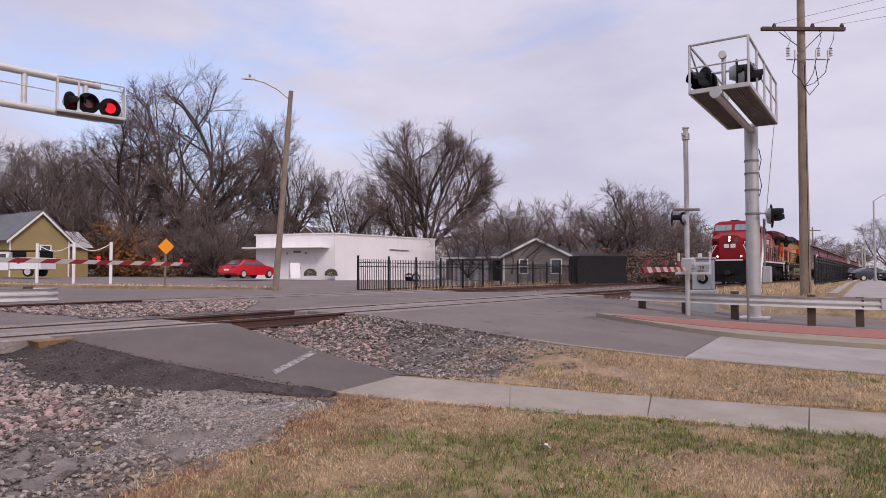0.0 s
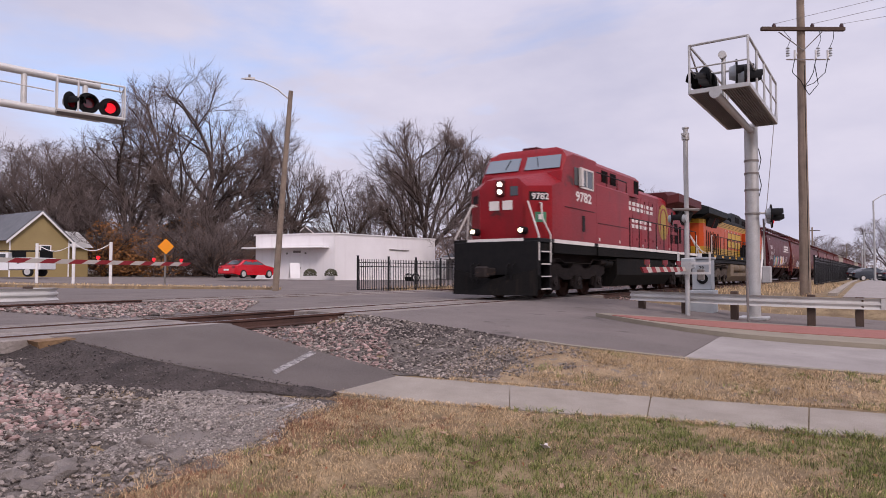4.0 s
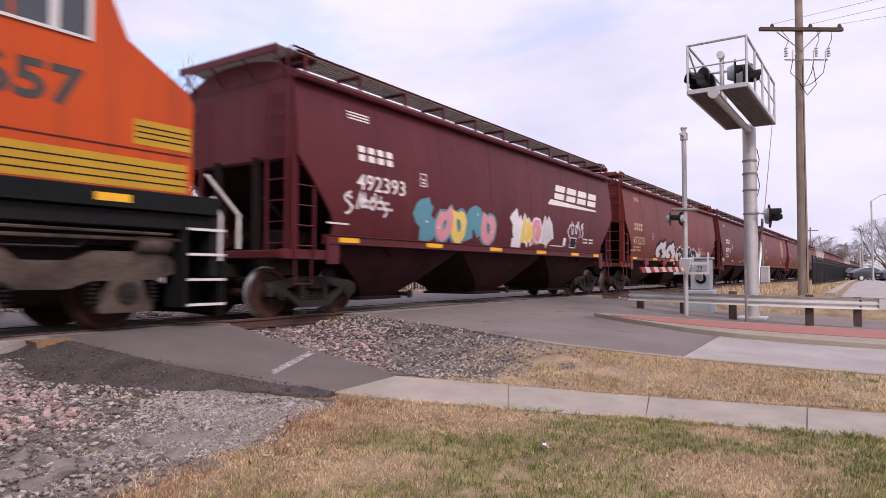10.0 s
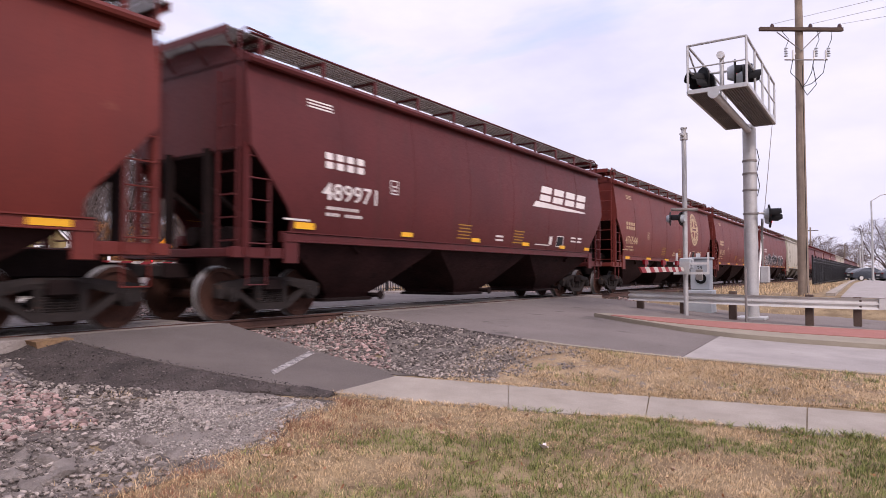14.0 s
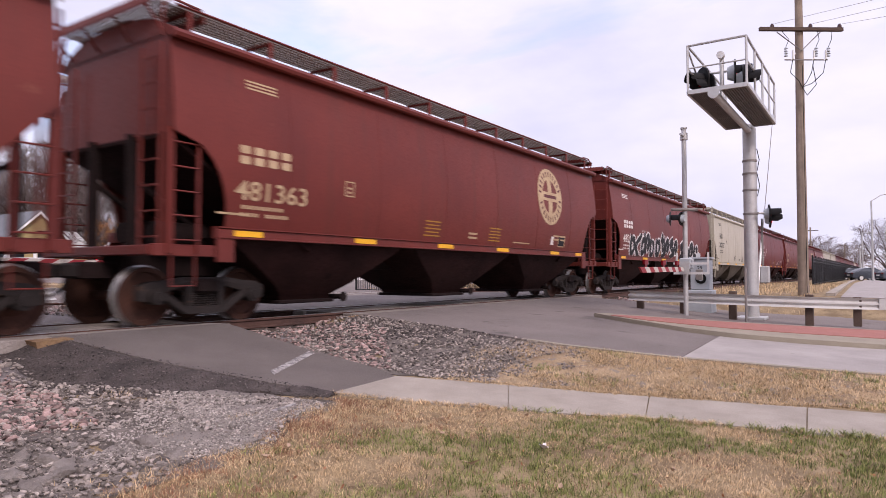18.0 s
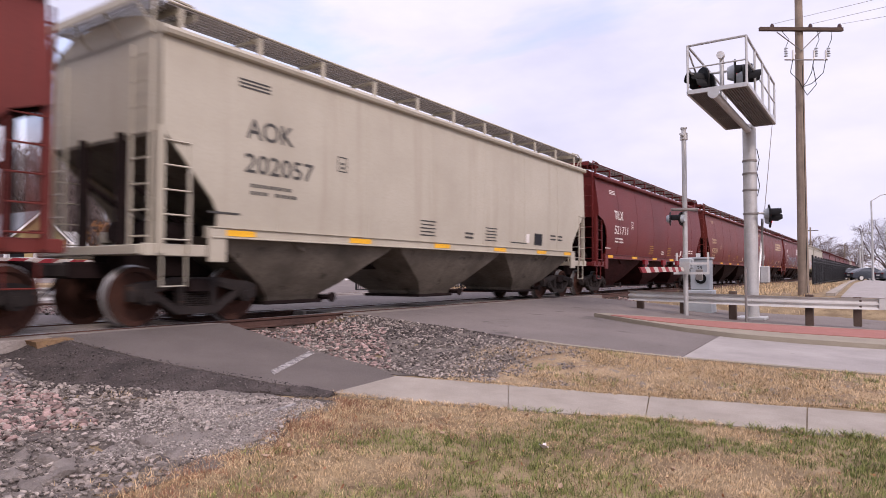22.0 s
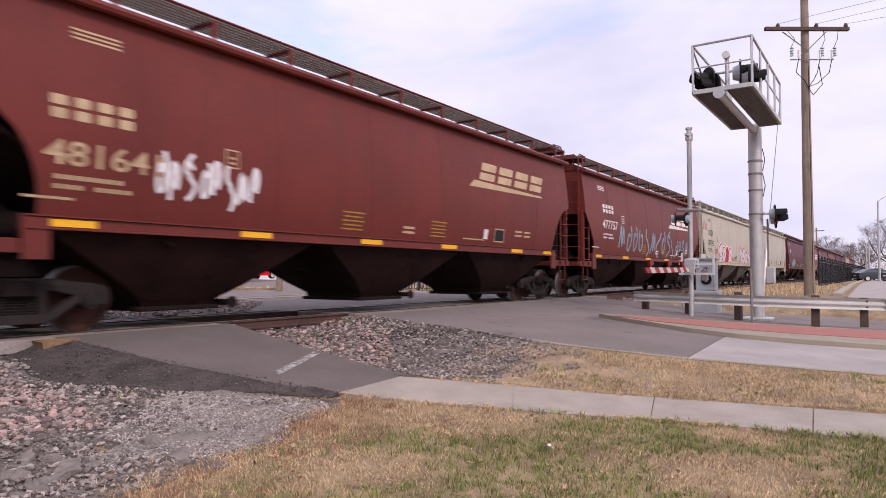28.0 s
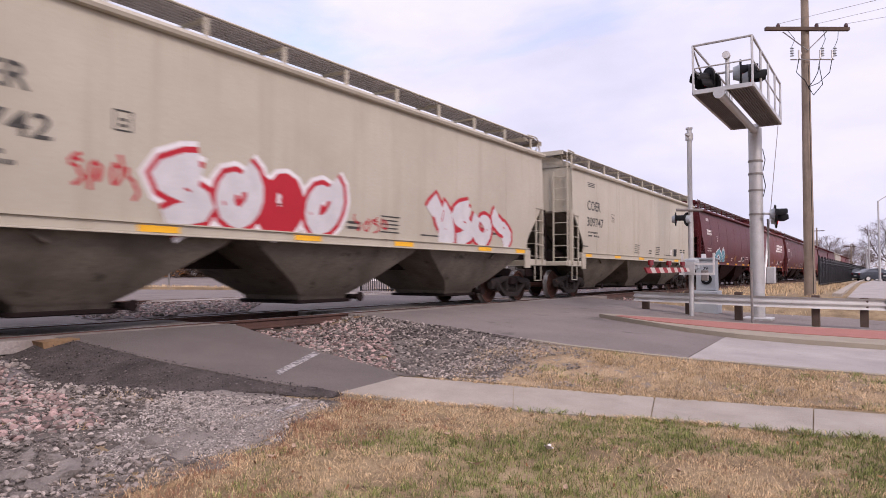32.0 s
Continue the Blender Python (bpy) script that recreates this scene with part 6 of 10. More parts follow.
    if logo == "slant":
        for i in range(4):
            a = 11.75 + far + i * 0.92
            flat("slanted_logo", [rrect(a, a + 0.74, 3.0 + wedge, 3.19 + wedge, 0.5, 0.15), rrect(a + 0.125, a + 0.865, 3.25 + wedge, 3.46 + wedge, 0.5, 0.15)], ink, car, lambda z: surf(z) + 0.006, "slanted plain logo block")
        flat("logo_wedge", [[(11.25 + far, 2.78 + wedge), (15.3 + far, 2.84 + wedge), (15.3 + far, 2.89 + wedge), (11.5 + far, 2.96 + wedge)]], ink, car, lambda z: surf(z) + 0.006)
    elif logo == "cross":
        cx, cz = 14.0 + far, 3.17
        lg = flat("round_logo", ring(cx, cz, 0.53, 0.87), ink, car, lambda z: surf(z) + 0.006, "round tan cross emblem")
        flat("logo_cross", stroke([(cx, cz - 0.56), (cx, cz + 0.56)], 0.27) + stroke([(cx - 0.56, cz), (cx - 0.14, cz)], 0.27) + stroke([(cx + 0.14, cz), (cx + 0.56, cz)], 0.27), ink, lg, lambda z: surf(z) + 0.006)
        flat("logo_bar", [[(cx - 0.44, cz - 0.05), (cx + 0.44, cz - 0.05), (cx + 0.44, cz + 0.05), (cx - 0.44, cz + 0.05)]], "oxide_maroon", lg, lambda z: surf(z) + 0.009)
        marks_ring = []
        for k in range(26):
            a = 2 * pi * k / 26 + 0.1
            if abs(sin(a)) > 0.12:
                marks_ring.append([(cx + r * cos(a + d), cz + r * sin(a + d)) for r, d in ((0.62, -0.045), (0.62, 0.045), (0.78, 0.045), (0.78, -0.045))])
        flat("logo_print", marks_ring, "oxide_maroon", lg, lambda z: surf(z) + 0.009)["kind"] = "stuff"


CARS = [
    # paint, cut, ink, number, logo, words
    ("oxide_maroon", "angle", "stencil", "492393", "slant", "dark maroon covered hopper car with colourful sprayed murals"),
    ("oxide_red", "angle", "stencil_tan", "473275", "", "weathered red-brown covered hopper car with silver and black sprayed murals"),
    ("oxide_brown", "angle", "stencil", "489971", "slant", "brown covered hopper car with clean white markings"),
    ("oxide_red", "angle", "stencil_tan", "476544", "cross", "red-brown covered hopper car with a tan round emblem"),
    ("oxide_red", "round", "stencil_tan", "481363", "cross", "red-brown covered hopper car with rounded end cut-outs and round emblem"),
    ("oxide_red", "round", "stencil", "482133", "", "red covered hopper car with black and white sprayed lettering shapes"),
    ("hopper_grey", "angle", "stencil_dark", "202057", "", "beige grey covered hopper car with dark markings"),
    ("oxide_gloss", "round", "stencil", "521711", "", "glossy dark maroon covered hopper car with white markings"),
    ("oxide_red", "angle", "stencil_tan", "478200", "cross", "faded red-brown covered hopper car with tan markings"),
    ("oxide_red", "round", "stencil_tan", "481641", "slant", "red-brown covered hopper car with a white sprayed tag"),
    ("oxide_red", "angle", "stencil", "477757", "slant", "red-brown covered hopper car with tall pale blue scrawl"),
    ("hopper_grey", "angle", "stencil_dark", "309742", "", "pale grey covered hopper car with red and silver murals"),
    ("hopper_grey", "angle", "stencil_dark", "309747", "", "pale grey covered hopper car with sparse dark markings"),
    ("oxide_maroon", "angle", "stencil", "", "", "dark maroon covered hopper car with a pale sprayed tag"),
    ("oxide_red", "angle", "stencil", "", "slant", "red-brown covered hopper car far back in the train"),
    ("oxide_brown", "angle", "stencil", "", "", "brown covered hopper car far back in the train"),
    ("oxide_red", "angle", "stencil_tan", "", "cross", "red covered hopper car far back in the train"),
    ("oxide_brown", "angle", "stencil", "", "slant", "brown covered hopper car near the train's tail"),
    ("oxide_maroon", "angle", "stencil", "", "", "maroon covered hopper car near the train's tail"),
    ("hopper_grey", "angle", "stencil_dark", "", "", "grey covered hopper car near the train's tail"),
    ("oxide_red", "angle", "stencil", "", "", "red-brown covered hopper car near the train's tail"),
    ("oxide_brown", "angle", "stencil", "", "", "red-brown covered hopper car at the train's tail"),
]
# how far each car's leading and trailing end lies from an even spacing, and the offsets of its marks and murals
FIT = {0: (-0.33, -0.2, 0.33, 0.2), 1: (-0.62, 0.2, -0.18, 0.6), 2: (-0.1, 0.0, 0.45, 0.0), 3: (-0.32, 0.23, -0.2, 0.0), 4: (-0.2, 0.45, -0.1, 0.0), 5: (0.47, 1.3, 0.0, -0.4), 6: (0.93, 1.0, 0.25, 0.0),
       7: (0.27, 0.3, 0.45, 0.0), 8: (0.05, 0.3, 0.0, 0.0), 9: (0.15, 0.9, -0.2, -0.3), 10: (0.47, 0.5, 0.4, -0.35), 11: (-0.32, 0.55, 0.1, 0.3), 12: (0.8, 0.8, 0.0, 0.0), 13: (0.5, 0.5, 0.0, 0.0)}
DROP = {1: -0.43, 2: -0.28, 3: -0.45, 4: -0.46, 5: -0.4, 7: -0.13, 8: -0.42, 9: -0.28}   # how much lower the figures stand than on the first car
FAR = {3: -0.9, 4: -0.75, 8: 0.8, 9: -0.15, 10: -0.2}                                         # how far the emblem is shifted along the car
MASTERS = {}
for i, (paint, cut, ink, number, logo, words) in enumerate(CARS):
    bulge = 0.05 if paint == "hopper_grey" else 0.19
    lead, trail, dx, ms = FIT.get(i, (0.4, 0.4, 0.0, 0.0))
    L = PITCH_CAR + round((trail - lead) * 2.5) / 2.5
    surf = lambda z, b=bulge: side_y(z, b)
    first = len(WHEELS)
    high = i == 2
    if (paint, cut, L, high) in MASTERS:
        m0 = MASTERS[(paint, cut, L, high)]
        car = copy_thing(m0, Matrix.Identity(4))
        car["label"] = words
        for c in car.children:
            if c.name.startswith("wheelset"):
                WHEELS.append((c, tuple(c.matrix_basis.translation), 0.457))
    else:
        car = hopper_car(cut, paint, L, round_side=paint != "hopper_grey", label=words, high=high)
        MASTERS[(paint, cut, L, high)] = copy_thing(car, Matrix.Identity(4))
    MOVERS.append((car, 16.75 + PITCH_CAR * i + lead))
    if i < 16:
        marks(car, ink, number, logo, surf, dx, {6: "AOK", 7: "TILX", 11: "COER", 12: "COER"}.get(i, ""), (L - PITCH_CAR) * 0.8 + FAR.get(i, 0.0), DROP.get(i, 0.0), 1.5 if i == 4 else 0.0, 0.3 if i == 3 else 0.0, {0: 0.15, 9: 0.2, 10: 0.15}.get(i, 0.0))
    if i == 0:
        paint_piece(car, 4.3 + ms, 7.9 + ms, 1.42, 2.62, 5, ["spray_teal", "spray_pink", "spray_yellow"], "spray_teal", 3, surf)
        paint_piece(car, 8.7 + ms, 11.4 + ms, 1.42, 2.62, 4, ["spray_white", "spray_yellow", "spray_pink", "spray_silver"], "spray_white", 5, surf)
        scrawl(car, 1.9 + ms, 3.3 + ms, 2.0, 2.4, 4, "spray_white", 8, surf)
        scrawl(car, 12.6 + ms, 14.0 + ms, 2.0, 2.5, 5, "spray_white", 9, surf)
    if i == 1:
        paint_piece(car, 4.8 + ms, 8.0 + ms, 1.36, 2.4, 4, ["spray_silver"], "spray_black", 11, surf, "spray_black")
        paint_piece(car, 8.3 + ms, 12.5 + ms, 1.36, 2.3, 6, ["spray_black"], "spray_white", 12, surf)
        scrawl(car, 12.6 + ms, 13.6 + ms, 1.9, 2.25, 3, "spray_white", 13, surf, 0.035)
    if i == 5:
        paint_piece(car, 3.5 + ms, 6.9 + ms, 1.36, 2.72, 5, ["spray_black"], "spray_white", 21, surf)
        paint_piece(car, 7.1 + ms, 10.9 + ms, 1.36, 2.72, 5, ["spray_black"], "spray_white", 22, surf)
        paint_piece(car, 11.3 + ms, 15.2 + ms, 1.36, 2.6, 4, ["spray_black"], "spray_white", 23, surf)
    if i == 9:
        scrawl(car, 3.7 + ms, 5.6 + ms, 1.85, 2.5, 8, "spray_white", 31, surf, 0.07)
    if i == 10:
        scrawl(car, 4.6 + ms, 11.8 + ms, 1.55, 2.7, 9, "spray_blue", 41, surf, 0.10)
        scrawl(car, 11.8 + ms, 16.2 + ms, 1.6, 2.45, 7, "spray_blue", 42, surf, 0.075)
    if i == 11:
        paint_piece(car, 4.9 + ms, 8.7 + ms, 1.36, 2.75, 4, ["spray_silver", "spray_silver", "spray_red"], "spray_red", 51, surf, "spray_white")
        paint_piece(car, 11.6 + ms, 15.4 + ms, 1.40, 2.7, 4, ["spray_silver"], "spray_red", 52, surf)
        scrawl(car, 3.7 + ms, 4.7 + ms, 1.9, 2.35, 4, "spray_red", 53, surf)
        scrawl(car, 0.75 + ms, 1.75 + ms, 3.3, 3.85, 3, "spray_red", 54, surf)
        scrawl(car, 9.0 + ms, 10.2 + ms, 1.7, 2.0, 4, "spray_red", 55, surf, 0.035)
    if i == 13:
        paint_piece(car, 4.5 + ms, 7.0 + ms, 1.4, 2.5, 3, ["spray_teal"], "spray_white", 61, surf)
for m0 in MASTERS.values():
    for o in (*m0.children_recursive, m0):
        bpy.data.objects.remove(o)


# ---- crossing signals ----
def flasher(parent, at, lit, lens_face):
    """One round flashing light: black disc background, lens and hood, facing -y of its pose."""
    bg = part("light_background", Geo().cyl((0, 0.02, 0), (0, -0.015, 0), 0.30, 24), "black", parent, at=at)
    part("lens", Geo().cyl((0, -0.015, 0), (0, -0.05, 0), 0.15, 18), "red_lit" if lit else "red_lens", bg, "lit red lens" if lit else "dark red lens")
    n, pts = 12, []
    for y, k in ((-0.02, 0.0), (-0.36, 0.10)):
        pts.append([(0.17 * cos(radians(200 - i * 220 / n)), y + (0.10 if y < -0.1 and i in (0, n) else 0), 0.17 * sin(radians(200 - i * 220 / n))) for i in range(n + 1)])
    inner = [[(x * 0.96, y, z * 0.96) for x, y, z in r] for r in pts]
    part("hood", Geo().loft([pts[0], pts[1], inner[1], inner[0], pts[0]], close=False), "black", bg)
    part("housing", Geo().cyl((0, 0.02, 0), (0, 0.16, 0), 0.19, 16, 0.14), "case_grey", bg)


# cantilever with walkway over the road
cant = thing("signal_cantilever", (0, 0, 0), "galvanised steel signal cantilever with railed walkway and flashing lights", "railway signal", "crossing signals")
CX, CY = 19.5, 2.98
mast = part("mast", Geo().cyl((CX, CY, -0.4), (CX, CY, 4.78), 0.178, 20, 0.17), "galv", cant)
for z in (3.05, 3.5, 3.85, 2.4):
    part("band", Geo().cyl((CX, CY, z), (CX, CY, z + 0.05), 0.19, 20), "grating", mast)
part("base_flange", Geo().box(CX - 0.36, CX + 0.36, CY - 0.36, CY + 0.36, -0.45, -0.36, 0.02), "galv", mast)
part("junction_box", Geo().box(CX + 0.05, CX + 0.3, CY - 0.42, CY - 0.2, 0.55, 1.0, 0.02), "galv", mast)
part("conduit", Geo().tube([(CX + 0.18, CY - 0.26, 1.0), (CX + 0.19, CY - 0.25, 2.3)], 0.025, 6), "grating", mast)
for z0 in (2.9, 3.6):
    part("cable_strap", Geo().tube([(CX - 0.02, CY - 0.185, z0), (CX + 0.03, CY - 0.235, z0 + 0.3), (CX - 0.02, CY - 0.185, z0 + 0.6)], 0.011, 5), "black", mast)
arm = part("arm", Geo().tube([(CX, CY, 4.70), (15.0, CY + 0.0, 4.72)], 0.085, 12), "galv", cant)
part("arm_end", Geo().cyl((14.98, CY, 4.72), (14.94, CY, 4.72), 0.12, 14), "galv", arm)
for y0, y1 in ((2.32, 2.86), (3.10, 3.52)):
    for x0, x1 in ((15.0, 16.4), (16.45, 17.85), (17.9, 19.3)):
        g = Geo().box(x0, x1, y0, y1, 4.80, 4.83)
        for k in range(10):
            g.box(x0, x1, y0 + (y1 - y0) * k / 10, y0 + (y1 - y0) * k / 10 + 0.012, 4.76, 4.80)
        part("walkway_grating", g, "grating", cant, "brown grey steel walkway grating")
frame_bars = Geo()
for y in (2.32, 3.52):
    frame_bars.box(15.0, 19.3, y - 0.03, y + 0.03, 4.77, 4.86)
for x in (15.0, 19.3):
    frame_bars.box(x - 0.03, x + 0.03, 2.32, 3.52, 4.77, 4.86)
part("walkway_frame", frame_bars, "galv", cant)
for y, xs in ((2.32, (15.0, 16.1, 17.2, 18.3, 19.3)), (3.52, (15.0, 17.2, 19.3))):
    rail = part("guard_rail", Geo().tube([(15.0, y, 5.86), (19.3, y, 5.86)], 0.028, 6), "galv", cant)
    part("mid_rail", Geo().tube([(15.0, y, 5.35), (19.3, y, 5.35)], 0.018, 6), "galv", rail)
    for x in xs:
        part("rail_post", Geo().tube([(x, y, 4.8), (x, y, 5.86)], 0.026, 6), "galv", rail)
for x in (15.0,):
    rail = part("guard_rail", Geo().tube([(x, 2.32, 5.86), (x, 3.52, 5.86)], 0.028, 6), "galv", cant)
    part("mid_rail", Geo().tube([(x, 2.32, 5.35), (x, 3.52, 5.35)], 0.018, 6), "galv", rail)
part("diagonal_bar", Geo().tube([(15.0, 3.52, 5.80), (17.0, 3.52, 4.9)], 0.02, 6), "galv", cant)
lp = part("light_post", Geo().tube([(15.9, CY, 4.75), (15.9, CY, 5.72)], 0.05, 10).tube([(15.9, CY - 0.42, 5.42), (15.9, CY + 0.42, 5.42)], 0.03, 8), "galv", cant)
part("bell", Geo().cyl((15.86, CY, 5.78), (15.74, CY, 5.78), 0.085, 16).cyl((15.9, CY, 5.70), (15.9, CY, 5.80), 0.05, 8), "alu", lp, "round alloy crossing bell")
for y, z, q, lit in ((3.40, 5.28, -25, False), (3.28, 5.12, -10, False), (2.72, 5.38, 125, True), (2.55, 5.22, 135, False)):
    flasher(cant, pose(15.9 + (0.1 if q > 0 else -0.05), y, z, 0, 0, -138 if q < 0 else 12), lit, 0)
part("mast_arm", Geo().tube([(CX - 0.25, CY - 0.22, 2.42), (CX + 0.1, CY - 0.5, 2.42)], 0.03, 8), "galv", cant)
for dx, z, lit in ((0.0, 2.42, False), (0.16, 2.28, True)):
    flasher(cant, pose(CX + dx, CY - 0.46, z, 0, 0, 14) @ Matrix.Scale(0.8, 4), lit, 0)
guy = part("guy_wire", Geo().tube([(26.9, 3.2, 7.6), (23.9, 3.5, 0.05)], 0.012, 5), "grating", None)
tagged(guy, "thin steel guy wire staked beside the pole", "guy wire")
tagged(part("guy_guard", Geo().cyl((24.7, 3.42, 2.1), (23.95, 3.49, 0.2), 0.04, 8), "alu", guy, "pale plastic guy guard"))

# gate with its mechanism, mast lights and arm
gate = thing("crossing_gate", (0, 0, 0), "crossing gate with lowered red and white striped arm", "crossing gate", "crossing gates")
GX, GY = 18.3, 4.42
gm = part("gate_mast", Geo().cyl((GX, GY, -0.4), (GX, GY, 4.72), 0.064, 14), "galv", gate)
part("mast_cap", Geo().cyl((GX, GY, 4.72), (GX, GY, 4.76), 0.09, 14), "galv", gm)
part("top_bracket", Geo().box(GX - 0.35, GX + 0.12, GY - 0.03, GY + 0.03, 4.50, 4.55).cyl((GX, GY, 4.42), (GX, GY, 4.60), 0.1, 12), "galv", gm)
part("light_crossarm", Geo().tube([(GX - 0.3, GY + 0.28, 2.52), (GX + 0.1, GY - 0.3, 2.52)], 0.04, 8), "grating", gm)
for k, lit in ((0.28, False), (0.02, False)):
    flasher(gate, pose(GX - 0.2 + (0.28 - k) * 0.6, GY + k + 0.05, 2.28, 0, 0, 10 if k > 0.1 else 165) @ Matrix.Scale(0.62, 4), lit, 0)
part("mechanism", Geo().box(GX - 0.14, GX + 0.16, GY - 0.17, GY + 0.14, 0.92, 1.22, 0.03), "case_grey", gate, "grey gate mechanism case")
part("mechanism_door", Geo().box(GX - 0.11, GX + 0.13, GY - 0.19, GY - 0.17, 0.95, 1.19, 0.01), "case_grey", gate)
for z in (1.04, 0.78):
    part("counterweight_arm", Geo().box(GX - 0.14, GX - 0.10, GY - 0.62, GY + 0.28, z, z + 0.06), "alu", gate)
for y in (-0.62, 0.18):
    part("arm_upright", Geo().box(GX - 0.10, GX - 0.06, GY + y, GY + y + 0.05, 0.78, 1.36), "alu", gate)
part("arm_bracket", Geo().box(GX - 0.46, GX - 0.42, GY - 0.2, GY + 0.04, 0.78, 1.12), "galv", gate)
part("counterweight", Geo().box(GX + 0.40, GX + 0.5, GY - 0.34, GY - 0.16, 0.62, 0.92, 0.02), "grating", gate)


def striped_arm(parent, a, b, n, h, lamps):
    a, b = Vector(a), Vector(b)
    d = (b - a) / n
    side = Vector((-d.y, d.x, 0)).normalized() * 0.02
    up, sl = Vector((0, 0, h)), d * 0.28
    for i in range(n):
        for q, mat in ((0.0, "arm_white"), (0.5, "arm_red")):
            p, r = a + d * (i + q), a + d * (i + q + 0.5)
            g = Geo().loft([[p - side, r - side, r + up + sl - side, p + up + sl - side], [p + side, r + side, r + up + sl + side, p + up + sl + side]])
            part("arm_panel", g, mat, parent, "red reflective arm panel" if mat == "arm_red" else "white arm panel")
    for k, lit in lamps:
        p = a + (b - a) * k + up
        part("arm_lamp", Geo().cyl(p, p + Vector((0, 0, 0.05)), 0.03, 8).cyl(p + Vector((0, 0, 0.05)), p + Vector((0, 0, 0.15)), 0.06, 10), "red_lit" if lit else "red_lens", parent)


striped_arm(gate, (GX - 0.4, GY - 0.05, 0.86), (13.0, 3.98, 0.82), 6, 0.115, ((0.2, False), (0.55, False), (0.93, False)))

# signal case beside the gate
case = thing("signal_case", (-0.14, 0.22, 0.2), "light grey steel signal case on a stepped base", "signal case")
part("cabinet", Geo().box(20.3, 20.75, 3.98, 4.52, 0.12, 1.02, 0.02), "case_grey", case)
part("lid", Geo().box(20.26, 20.79, 3.94, 4.56, 1.02, 1.08, 0.01), "case_grey", case)
part("vent_ring", Geo().cyl((20.3, 4.22, 0.45), (20.27, 4.22, 0.45), 0.15, 20), "black", case, "round black vent")
part("vent_disc", Geo().cyl((20.27, 4.22, 0.45), (20.26, 4.22, 0.45), 0.07, 16), "case_grey", case)
part("base", Geo().box(20.15, 20.8, 3.9, 4.6, -0.55, 0.12, 0.02), "case_grey", case)
me = text_mesh("29", 0.10, 0.015)
me.materials.append(M["stencil_dark"])
part("case_number", me, "stencil_dark", case, at=Matrix.Translation((20.294, 4.32, 0.72)) @ Matrix.Rotation(radians(-90), 4, "Z"))
part("top_tag", Geo().box(20.5, 20.54, 4.28, 4.40, 1.08, 1.2), "white", case)

# left cantilever over the far lanes
K = 1.16


def far_cant(x, y, z):
    return (x * K, y * K, EYE[2] + (z - EYE[2]) * K)


lc = thing("signal_cantilever", (0, 0, 0), "galvanised steel truss cantilever with railed walkway and lit flashing light", "railway signal", "crossing signals")
for z0, z1, e in ((6.22, 6.2, 9.98), (5.28, 5.25, 10.0)):
    part("truss_tube", Geo().tube([far_cant(3.0, 19.7, z0), far_cant(e, 18.68, z1)], 0.12, 12), "alu", lc)
for x, y in ((4.4, 19.5), (6.2, 19.22), (8.1, 18.95), (9.6, 18.73)):
    part("truss_post", Geo().tube([far_cant(x, y, 5.27), far_cant(x, y, 6.2)], 0.085, 10), "alu", lc)
part("safety_cable", Geo().tube([far_cant(3.0, 19.55, 5.85), far_cant(8.65, 18.5, 5.72)], 0.02, 6), "alu", lc)
part("mast", Geo().cyl((3.2, 22.9, -0.3), (3.2, 22.9, 8.2), 0.22, 18), "galv", lc)
deck = [(8.7, 18.42), (10.35, 18.0), (10.6, 18.55), (8.95, 19.0)]
part("walkway_grating", Geo().plate([far_cant(x, y, 5.22) for x, y in deck], 0.05), "grating", lc)
part("walkway_frame", Geo().tube([far_cant(x, y, 5.22) for x, y in deck + deck[:1]], 0.05, 6), "alu", lc)
for i in range(4):
    x, y = deck[i]
    x1, y1 = deck[(i + 1) % 4]
    if i != 3:
        part("guard_rail", Geo().tube([far_cant(x, y, 6.15), far_cant(x1, y1, 6.15)], 0.03, 6), "alu", lc)
    part("rail_post", Geo().tube([far_cant(x, y, 5.22), far_cant(x, y, 6.15)], 0.03, 6), "alu", lc)
    if i == 0:
        part("rail_post", Geo().tube([far_cant(9.2, 18.3, 5.22), far_cant(9.2, 18.3, 6.15)], 0.03, 6), "alu", lc)
for x, y, z, lit, q in ((9.15, 18.62, 5.55, False, -30), (9.55, 18.45, 5.58, False, 15), (10.08, 18.3, 5.52, True, 15)):
    flasher(lc, Matrix.Translation(far_cant(x, y, z)) @ pose(0, 0, 0, 0, 0, -q) @ Matrix.Scale(1.12, 4), lit, 0)

fg = thing("crossing_gate", (0, 0, 0), "far crossing gate with lowered striped arm and red lamps", "crossing gate", "crossing gates")
striped_arm(fg, (7.4, 21.5, 1.14), (17.3, 25.05, 1.12), 9, 0.15, ((0.52, True), (0.80, True), (0.965, True)))
part("gate_mast", Geo().cyl((6.4, 21.3, -0.3), (6.4, 21.3, 4.2), 0.08, 12), "galv", fg)
part("mechanism", Geo().box(6.1, 7.5, 21.0, 21.5, 0.8, 1.4, 0.03), "alu", fg)
for z, lit in ((3.05, True),):
    flasher(fg, pose(7.35, 21.0, z + 0.05, 0, 0, -20), lit, 0)
part("light_crossarm", Geo().tube([(6.4, 21.3, 3.1), (7.4, 21.1, 3.1)], 0.04, 8), "galv", fg)


